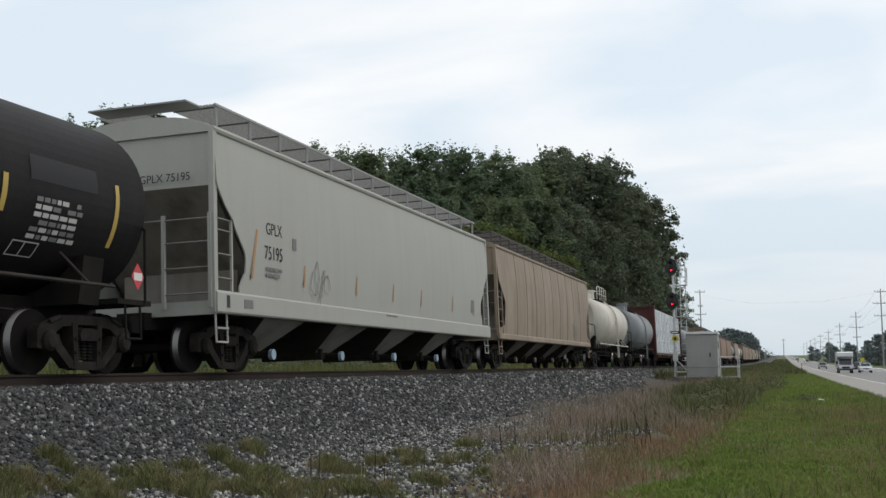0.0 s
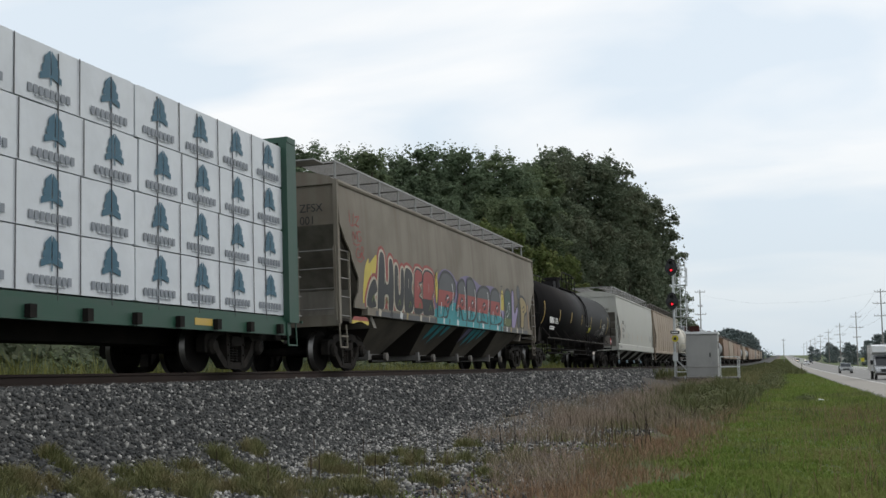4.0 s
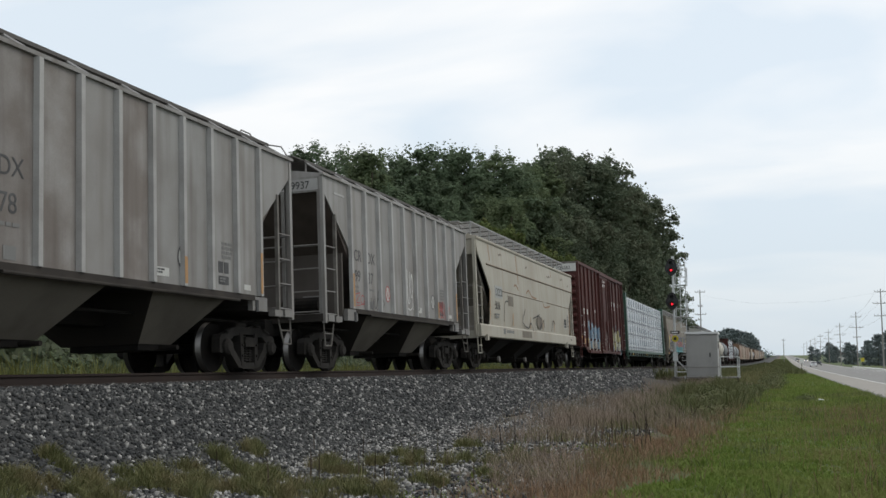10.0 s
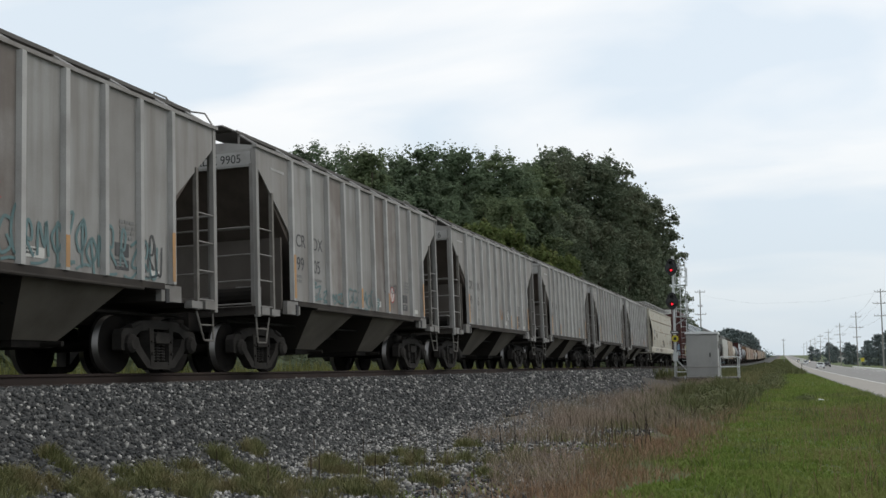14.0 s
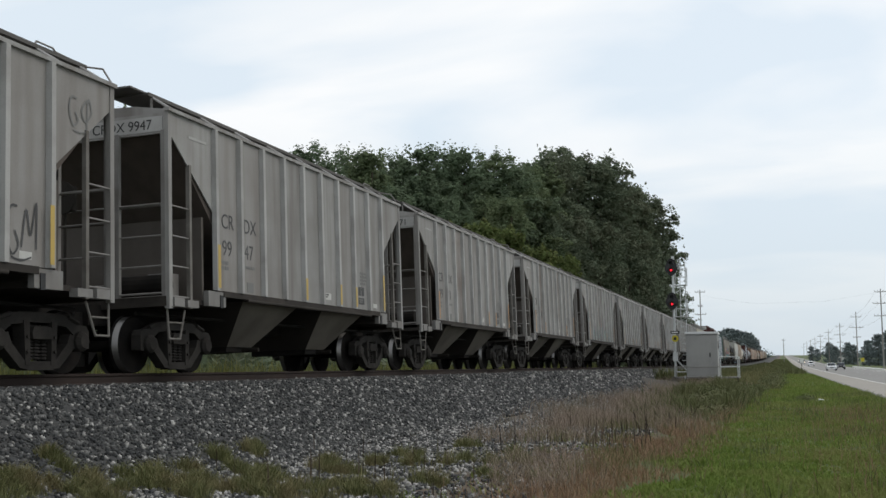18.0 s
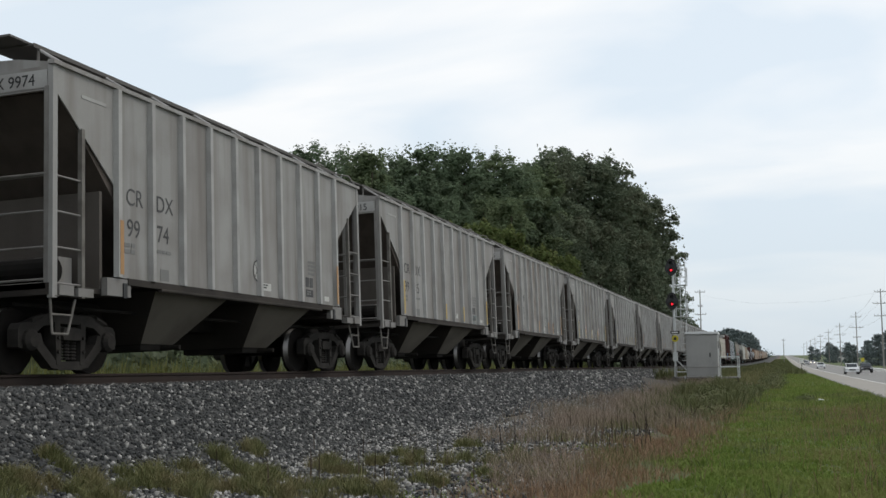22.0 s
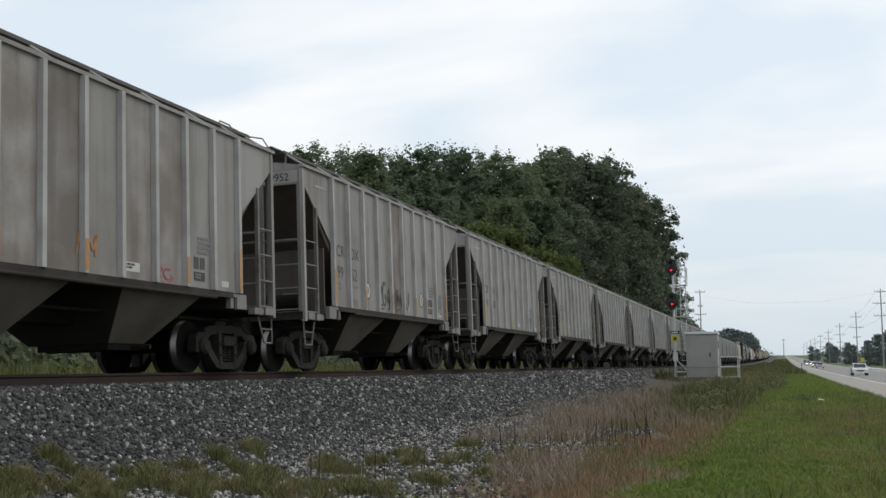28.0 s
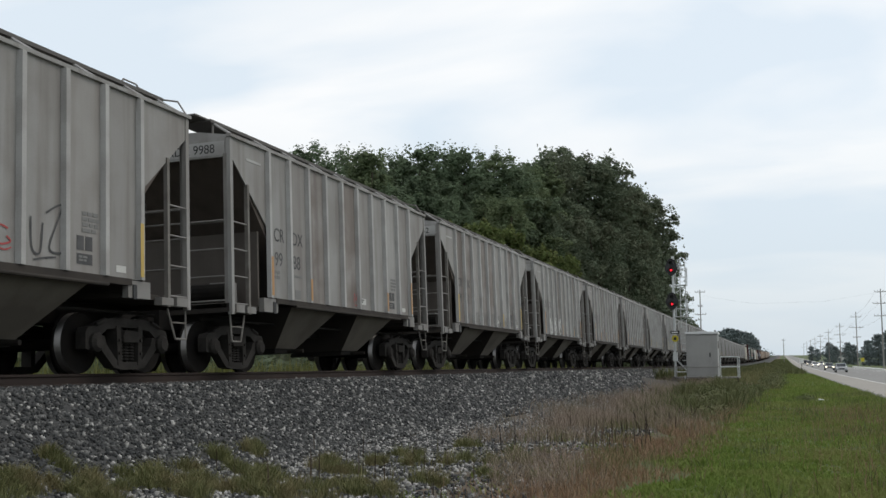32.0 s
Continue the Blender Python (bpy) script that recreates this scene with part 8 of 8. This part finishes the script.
def signal_mast():
    m = tagged(new("railway_signal"), "galvanised two-head railway signal showing red over red", "railway signal")
    X, Y, Z = -5.83, 64.0, -0.62
    m.matrix_basis = pose(X, Y, Z)
    part("mast", rod((0, 0, 0), (0, 0, 7.0), 0.075, 12), M_WHITEPIPE, m)
    part("base_flange", box(-0.22, 0.22, -0.22, 0.22, -0.05, 0.12), M_GRIMEPALE, m)
    for z in (6.30, 4.36):
        head = part("signal_head", lathe([(-0.30, 0.10), (-0.26, 0.36), (-0.22, 0.36), (-0.20, 0.12), (0.1, 0.12)], "y", 24, None, (-0.07, 0, z)), M_DARK, m, "black oval signal head")
        part("background_plate", prism([(-0.07 + 0.30 * math.cos(a * math.pi / 10), z + 0.05 + 0.50 * math.sin(a * math.pi / 10)) for a in range(20)], "y", -0.27, -0.24), M_DARK, head)
        for dz, on in ((-0.12, True), (0.28, False)):
            part("lens", rod((-0.07, -0.31, z + dz), (-0.07, -0.29, z + dz), 0.062, 16), M_REDLIGHT if on else M_DARK, head, "lit red lens" if on else "")
            hood = bmesh.new()
            n = 12
            ring = [[hood.verts.new((-0.07 + r * math.cos(radians(200 - 220 * i / n)), y, z + dz + r * math.sin(radians(200 - 220 * i / n)))) for i in range(n + 1)] for y, r in ((-0.28, 0.135), (-0.55, 0.125))]
            for i in range(n):
                hood.faces.new((ring[0][i], ring[0][i + 1], ring[1][i + 1], ring[1][i]))
            h = part("hood", hood, M_DARK, head)
            h.modifiers.new("thickness", "SOLIDIFY").thickness = 0.008
    # ladder beside the mast with its cage and platforms
    lad = part("ladder", box(0.66, 0.70, -0.02, 0.02, 0, 6.7), M_WHITEPIPE, m)
    part("ladder_rail", box(0.36, 0.40, -0.02, 0.02, 2.9, 6.9), M_WHITEPIPE, lad)
    for i in range(20):
        rung(lad, (0.38, 0, 0.4 + i * 0.32), (0.68, 0, 0.4 + i * 0.32), 0.014, M_WHITEPIPE)
    for z in (3.5, 5.3):
        pl = part("platform", box(0.1, 0.75, -0.25, 0.35, z, z + 0.04), M_WHITEPIPE, m)
        part("platform_brace", pipe([(0.05, 0, z - 0.45), (0.7, 0, z)], 0.022), M_WHITEPIPE, pl)
        part("platform_guard", pipe([(0.75, -0.25, z), (0.75, -0.25, z + 1.0), (0.75, 0.35, z + 1.0), (0.75, 0.35, z)], 0.02), M_WHITEPIPE, pl)
        part("platform_guard", pipe([(0.1, 0.35, z), (0.1, 0.35, z + 1.0), (0.75, 0.35, z + 1.0), (0.75, 0.35, z + 0.5), (0.1, 0.35, z + 0.5)], 0.02), M_WHITEPIPE, pl)
    part("brace", pipe([(0.05, 0, 1.1), (0.75, 0, 0.35)], 0.035), M_WHITEPIPE, m)
    part("brace", pipe([(-0.05, 0, 0.4), (0.75, 0, 0.4)], 0.03), M_WHITEPIPE, m)
    plate_ = part("number_plate", box(-0.22, 0.28, -0.1, -0.08, 2.55, 2.72), M_DARK, m, "dark plate with pale bars")
    part("plate_line", box(-0.15, 0.2, -0.105, -0.1, 2.6, 2.67), M_CHALK, plate_)
    part("round_sign", rod((0.03, -0.12, 2.28), (0.03, -0.09, 2.28), 0.19, 20), M_SIGNY, m, "yellow marker sign")
    part("sign_mark", rod((0.03, -0.13, 2.28), (0.03, -0.12, 2.28), 0.09, 6), M_DARK, m)
    part("junction_box", box(-0.12, 0.14, -0.14, 0.1, 1.0, 1.5), M_WHITEPIPE, m)
    found = tagged(link("foundation", box(X - 0.4, X + 0.5, Y - 0.45, Y + 0.45, -1.3, Z - 0.04), M_CONCRETE), "weathered concrete foundation block under the signal", "foundation")


def relay_cabinet():
    c = tagged(new("relay_cabinet"), "dull aluminium signal equipment cabinet with a pale top", "equipment cabinet")
    c.matrix_basis = pose(-4.33, 64.6, -0.50)
    part("body", box(-0.86, 0.86, -0.9, 0.9, 0, 2.4), M_CABINET, c)
    part("top", prism([(-0.92, 2.40), (0.92, 2.40), (0.9, 2.5), (0, 2.54), (-0.9, 2.5)], "y", -1.0, 1.0), M_CABTOP, c, "pale sheet-metal top")
    door = part("door", box(-0.8, 0.5, -0.925, -0.90, 0.12, 2.3), M_CABINET, c)
    part("door_handle", box(0.42, 0.48, -0.96, -0.92, 1.1, 1.35), M_DARK, door)
    part("door", box(0.53, 0.81, -0.925, -0.90, 0.12, 2.3), M_CABINET, c)
    for z in (0.3, 1.2, 2.1):
        part("hinge", box(-0.83, -0.79, -0.95, -0.92, z, z + 0.12), M_CABINET, door)
    for x in (-0.75, 0.75):
        part("lifting_eye", lathe([(-0.02, 0.03), (-0.02, 0.06), (0.02, 0.06), (0.02, 0.03)], "y", 10, None, (x, -0.8, 2.56)), M_CABINET, c)
    part("vent", box(0.86, 0.88, -0.3, 0.3, 1.6, 2.0), M_GRATE, c)
    # stand with open railing
    st = tagged(new("steel_stand"), "galvanised steel platform with railings under the cabinet", "platform")
    st.matrix_basis = pose(-4.33, 64.6, -0.50)
    part("deck", box(-1.45, 2.0, -1.2, 1.3, -0.08, -0.01), M_WORNGREY, st)
    for x in (-0.9, 0.0, 0.95, 1.95):
        part("leg", box(x - 0.05, x + 0.05, -1.15, -1.05, -1.1, -0.08), M_GRIME, st)
    for x in (1.02, 1.95):
        part("railing_post", box(x - 0.025, x + 0.025, -1.2, -1.15, -0.02, 1.12), M_WHITEPIPE, st)
    part("railing_post", box(-1.45, -1.4, -1.2, -1.15, -0.02, 0.6), M_WORNGREY, st)
    part("railing", rod((-1.42, -1.175, 0.55), (1.02, -1.175, 0.55), 0.022), M_WORNGREY, st)
    for z in (0.55, 1.1):
        part("railing", rod((1.02, -1.175, z), (1.95, -1.175, z), 0.025), M_WHITEPIPE, st)
        part("railing", rod((1.95, -1.175, z), (1.95, 1.2, z), 0.025), M_WHITEPIPE, st)
    part("railing_post", box(1.925, 1.975, 1.15, 1.2, -0.02, 1.12), M_WHITEPIPE, st)
    for x, z in ((-0.96, 0.02), (1.02, 0.02)):
        part("base_angle", box(min(x, x + 0.06), max(x, x + 0.06), -1.22, -0.95, z - 0.12, z + 0.04), M_WHITEPIPE, st)
    footing = tagged(link("footing", box(-5.2, -3.3, 63.7, 65.5, -1.25, -0.98), M_CONCRETE), "low concrete footing under the cabinet stand", "footing")


signal_mast()
relay_cabinet()


# ---- poles and wires ----
M_POLE = surface("weathered_pole", (0.24, 0.23, 0.215), 0.9, spots=(0.3, 0.29, 0.275), spot_size=0.5)


def utility_pole(x, y, h, arms, label, turn=0):
    z0 = cross(x) + grade(y)
    p = tagged(new("utility_pole"), label, "utility pole", group="poles along the highway")
    p.matrix_basis = pose(x, y, z0 - 0.3, 0, 0, turn)
    part("pole", rod((0, 0, 0), (0, 0, h + 0.3), 0.17, 8, None, 0.1), M_POLE, p)
    for z, w in arms:
        a = part("cross_arm", box(-w, w, -0.06, 0.06, h + 0.3 - z - 0.06, h + 0.3 - z + 0.06), M_POLE, p)
        for s in (-0.95, -0.45, 0.45, 0.95):
            part("insulator", rod((s * w, 0, h + 0.3 - z + 0.1), (s * w, 0, h + 0.3 - z + 0.3), 0.06, 6), M_GRIMEPALE, a)
    return (x, y, z0 + h)


_tops = []
for _i, (_y, _h) in enumerate([(245, 16.8), (327, 15.4), (419, 15.2), (521, 15.3), (632, 15.2), (735, 15.0), (850, 15.0), (980, 15.0), (1120, 15.0)]):
    _tops.append(utility_pole(20.0, _y, _h, ((1.4, 1.35), (4.3, 1.9), (7.0, 1.0)) if _i else ((0.6, 1.2), (3.0, 1.6), (5.6, 1.5)), "tall grey wooden utility pole with cross-arms"))
for _y, _h in ((620, 17.0), (760, 19.0), (900, 16.0)):
    utility_pole(0.8 + (_y - 620) * 0.002, _y, _h * 0.75, ((0.8, 1.0),), "far slender wooden pole")
utility_pole(-16.8, 247, 17.6, ((0.5, 1.1), (3.6, 0.5), (5.4, 1.2)), "wooden pole with cross-arms beyond the track")
for _dx, _dz in ((-1.2, -1.2), (1.2, -1.2), (1.7, -4.1), (-1.7, -4.1)):
    _pts = []
    for (xa, ya, za), (xb, yb, zb) in zip(_tops[:6], _tops[1:7]):
        for _k in range(5):
            _t = _k / 5
            _pts.append((xa + _dx, ya + (yb - ya) * _t, za + (zb - za) * _t + _dz + 0.35 - 4.5 * _t * (1 - _t)))
    tagged(link("power_line", pipe(_pts, 0.012, 4), M_DARK), "thin dark power line between the poles", "power line", group="power lines")
tagged(link("power_line", pipe([(-16.8, 247, 15.5), (-6, 252, 13.8), (8, 248, 13.6), (20, 245, 15.2)], 0.008, 4), M_DARK), "thin dark power line across the track", "power line", group="power lines")


# ---- far houses and roadside things ----
M_SIDING = surface("pale_siding", (0.5, 0.5, 0.47), 0.7, spots=(0.42, 0.42, 0.4), spot_size=1.5)
M_SHINGLE = surface("grey_shingles", (0.1, 0.1, 0.1), 0.9, spots=(0.14, 0.13, 0.13), spot_size=0.8)
M_GLASS = surface("window_glass", (0.03, 0.035, 0.04), 0.1)


def house(x, y, w, d, h, label):
    z0 = cross(x) + grade(y)
    e = tagged(new("house"), label, "house", group="far houses")
    e.matrix_basis = pose(x, y, z0)
    part("wall", box(-w / 2, w / 2, 0, d, -0.3, h), M_SIDING, e)
    part("roof", prism([(-w / 2 - 0.4, h), (w / 2 + 0.4, h), (0, h + w * 0.28)], "y", -0.4, d + 0.4), M_SHINGLE, e)
    for i in (-1, 1):
        wd = part("window", box(i * w / 4 - 0.5, i * w / 4 + 0.5, -0.06, 0.02, 0.9, 2.1), M_CHALK, e)
        part("pane", box(i * w / 4 - 0.42, i * w / 4 + 0.42, -0.08, -0.06, 0.98, 2.02), M_GLASS, wd)
    part("door", box(-0.5, 0.5, -0.06, 0.02, 0, 2.05), M_SHINGLE, e)


house(34, 330, 9, 12, 3.0, "low pale house beyond the highway")
house(44, 420, 10, 10, 3.2, "pale house beyond the highway")
house(29, 620, 9, 10, 3.5, "far pale house beyond the highway")


def road_sign(x, y, h, w, t, material, label):
    z0 = cross(x) + grade(y)
    e = tagged(new("road_sign"), label, "road sign", group="roadside signs")
    e.matrix_basis = pose(x, y, z0)
    part("post", rod((0, 0, -0.3), (0, 0, h), 0.05, 6), M_GRIME, e)
    part("panel", box(-w / 2, w / 2, -0.06, -0.03, h - t, h), material, e)


road_sign(3.6, 230, 2.4, 0.75, 0.9, M_CHALK, "small white sign on a post by the road")
road_sign(19.5, 300, 2.6, 0.8, 0.9, M_SIGNY, "yellow warning sign by the road")
for _i, (_x, _y, _s) in enumerate(((1.45, 49.5, 0.32), (1.75, 49.8, 0.16), (1.6, 50.4, 0.12))):
    _b = bmesh.new()
    bmesh.ops.create_icosphere(_b, subdivisions=2, radius=_s)
    _q = random.Random(_i)
    for _v in _b.verts:
        _v.co *= _q.uniform(0.75, 1.1)
        _v.co.z *= 0.35
    tagged(link("litter", _b, M_CHALK, m=pose(_x, _y, ground_z(_x, _y) + _s * 0.12) @ Matrix.Scale(0.5, 4)), "crumpled white litter lying in the grass", "litter", group="litter on the verge")


# ---- road traffic ----
M_TYRE = surface("tyre_rubber", (0.02, 0.02, 0.02), 0.9)
M_CARGLASS = surface("car_glass", (0.015, 0.018, 0.022), 0.08)
M_LAMPON = glow("headlamp_glow", (1.0, 0.86, 0.66), 3.0)
M_LAMPOFF = surface("headlamp_glass", (0.55, 0.56, 0.58), 0.2)
PAINTS = {"white": surface("white_car_paint", (0.7, 0.71, 0.72), 0.25), "dark": surface("dark_car_paint", (0.03, 0.032, 0.037), 0.22), "grey": surface("grey_car_paint", (0.22, 0.23, 0.23), 0.25), "silver": surface("silver_car_paint", (0.4, 0.41, 0.42), 0.25, 0.4), "black": surface("black_car_paint", (0.012, 0.012, 0.014), 0.2)}
TRAFFIC = []


def wheels_of(e, base, track, r):
    for y in (-base / 2, base / 2):
        for x in (-track / 2, track / 2):
            w = part("wheel", rod((x - 0.11, y, r), (x + 0.11, y, r), r, 16), M_TYRE, e)
            part("rim", rod((x - 0.115, y, r), (x + 0.115, y, r), r * 0.6, 12), M_ALU, w)


def sedan(colour, lit, label, tall=1.45):
    """Faces the camera: its front is towards -y."""
    e = tagged(new("car"), label, "car", group="traffic on the highway")
    k = tall / 1.45
    body = [(-2.3, 0.35), (-2.32, 0.62), (-2.2, 0.78), (-1.2, 0.92), (2.1, 0.98), (2.3, 0.9), (2.3, 0.35)]
    cab = [(-1.25, 0.9), (-0.45, 1.42 * k), (0.9, 1.45 * k), (1.75, 0.95)]
    bm = prism(body, "x", -0.88, 0.88)
    bmesh.ops.bevel(bm, geom=bm.edges[:], offset=0.06, segments=2)
    part("body", bm, PAINTS[colour], e)
    bm = prism(cab, "x", -0.74, 0.74)
    bmesh.ops.bevel(bm, geom=bm.edges[:], offset=0.05, segments=2)
    part("cabin", bm, PAINTS[colour], e)
    part("windscreen", prism([(-1.18, 0.95), (-0.5, 1.38 * k), (-0.47, 1.36 * k), (-1.14, 0.93)], "x", -0.66, 0.66), M_CARGLASS, e, m=pose(0, -0.03, 0.02))
    for s in (-1, 1):
        part("side_window", prism([(-0.85, 0.98), (-0.4, 1.36 * k), (0.8, 1.38 * k), (1.35, 1.0)], "x", s * 0.742 - 0.005, s * 0.742 + 0.005), M_CARGLASS, e)
        part("headlight", box(s * 0.65 - 0.17, s * 0.65 + 0.17, -2.34, -2.28, 0.58, 0.72), M_LAMPON if lit else M_LAMPOFF, e)
        part("mirror", box(s * 0.93 - 0.08, s * 0.93 + 0.08, -0.85, -0.75, 0.95, 1.08), PAINTS[colour], e)
    part("grille", box(-0.42, 0.42, -2.345, -2.3, 0.52, 0.68), M_DARK, e)
    part("bumper", box(-0.85, 0.85, -2.38, -2.28, 0.34, 0.48), PAINTS[colour], e)
    part("licence_plate", box(-0.15, 0.15, -2.39, -2.375, 0.38, 0.46), M_PLATE, e)
    wheels_of(e, 2.7, 1.6, 0.32)
    return e


def box_van(label):
    e = tagged(new("box_van"), label, "van", group="traffic on the highway")
    bm = box(-1.15, 1.15, -1.0, 3.6, 0.8, 3.15)
    bmesh.ops.bevel(bm, geom=bm.edges[:], offset=0.05, segments=2)
    part("cargo_box", bm, PAINTS["white"], e)
    part("overcab", prism([(-1.0, 2.25), (-2.0, 2.45), (-2.05, 3.0), (-1.0, 3.12)], "x", -1.12, 1.12), PAINTS["white"], e)
    cab = prism([(-3.1, 0.45), (-3.12, 0.95), (-2.9, 1.15), (-2.2, 1.25), (-1.55, 2.1), (-1.0, 2.2), (-1.0, 0.45)], "x", -0.98, 0.98)
    bmesh.ops.bevel(cab, geom=cab.edges[:], offset=0.05, segments=2)
    part("cab", cab, PAINTS["silver"], e)
    part("windscreen", prism([(-2.2, 1.3), (-1.62, 2.05), (-1.58, 2.02), (-2.15, 1.27)], "x", -0.85, 0.85), M_CARGLASS, e, m=pose(0, -0.05, 0.02))
    part("grille", box(-0.5, 0.5, -3.16, -3.1, 0.7, 0.98), M_DARK, e)
    part("bumper", box(-0.95, 0.95, -3.2, -3.08, 0.42, 0.62), M_GRIME, e)
    for s in (-1, 1):
        part("headlight", box(s * 0.75 - 0.15, s * 0.75 + 0.15, -3.16, -3.1, 0.74, 0.95), M_LAMPOFF, e)
        part("mirror", box(s * 1.15 - 0.12, s * 1.15 + 0.12, -1.75, -1.65, 1.35, 1.75), M_DARK, e)
        part("side_window", prism([(-1.95, 1.35), (-1.5, 1.95), (-1.15, 1.98), (-1.15, 1.35)], "x", s * 0.985 - 0.004, s * 0.985 + 0.004), M_CARGLASS, e)
    wheels_of(e, 4.2, 1.8, 0.38)
    return e


def drive(e, x, s_of):
    TRAFFIC.append((e, x, s_of))


drive(box_van("white box van with an over-cab driving on the highway"), 8.8, lambda t: 174.5 - 16.7 * t)
drive(sedan("white", False, "white saloon car driving on the highway"), 12.0, lambda t: 180.5 - 22 * t)
drive(sedan("dark", False, "dark saloon car driving on the highway", 1.6), 12.0, lambda t: 200 - 21.5 * t)
drive(sedan("grey", False, "dark grey saloon car driving on the highway", 1.5), 8.8, lambda t: 270 - 24.3 * t)
drive(sedan("black", False, "low black saloon car driving on the highway"), 12.0, lambda t: 236 - 19 * (t - 19))
drive(sedan("white", False, "white saloon car driving on the highway"), 8.8, lambda t: 206 - 16 * (t - 19))
drive(sedan("white", False, "bright white saloon car driving on the highway"), 8.8, lambda t: 352 - 23.3 * (t - 19))
drive(sedan("silver", False, "silver saloon car driving on the highway"), 8.8, lambda t: 186 + 26 * (32 - t))
drive(sedan("grey", True, "grey car with lit headlamps driving on the highway"), 8.8, lambda t: 232 + 24 * (32 - t))
drive(sedan("white", True, "white car with lit headlamps driving on the highway"), 8.8, lambda t: 330 + 20 * (32 - t))
drive(sedan("grey", True, "far car with lit headlamps driving on the highway", 1.7), 8.8, lambda t: 400 + 9 * (32 - t))
drive(sedan("white", True, "far white car with lit headlamps on the highway"), 12.0, lambda t: 380 + 11 * (32 - t))
drive(sedan("dark", True, "far dark car with lit headlamps on the highway", 1.7), 8.8, lambda t: 470 + 8 * (32 - t))


def motions():
    """The train rolls along the track with what it carries, its wheels turn, and the traffic drives."""
    for thing, mid, off in MOVERS:
        shift = Matrix.Translation(off) if off else Matrix()
        walk(thing, [(float(t), on_track(mid + advance(t)) @ shift) for t in range(0, 33, 2)])
    # all wheels are of one size and turn alike: one set of keys serves them
    first = WHEELS[0]
    walk(first, [(i / 30, Matrix.Rotation(-(advance(i / 30) / 0.457) % (2 * math.pi), 4, "X")) for i in range(0, 961)])
    act, slot = first.animation_data.action, first.animation_data.action_slot
    for ob in scene.objects:
        if ob.name.startswith("wheelset") and ob is not first:
            ob.rotation_mode = "QUATERNION"
            ob.animation_data_create().action = act
            ob.animation_data.action_slot = slot
    for car, x, s_of in TRAFFIC:
        walk(car, [(float(t), pose(x, s_of(t), grade(s_of(t)) - 1.30 + (0.02 if 9 < x < 13 else 0), math.degrees(math.atan(RISE * min(max(s_of(t), 0), CREST))))) for t in range(0, 33, 2)])


motions()
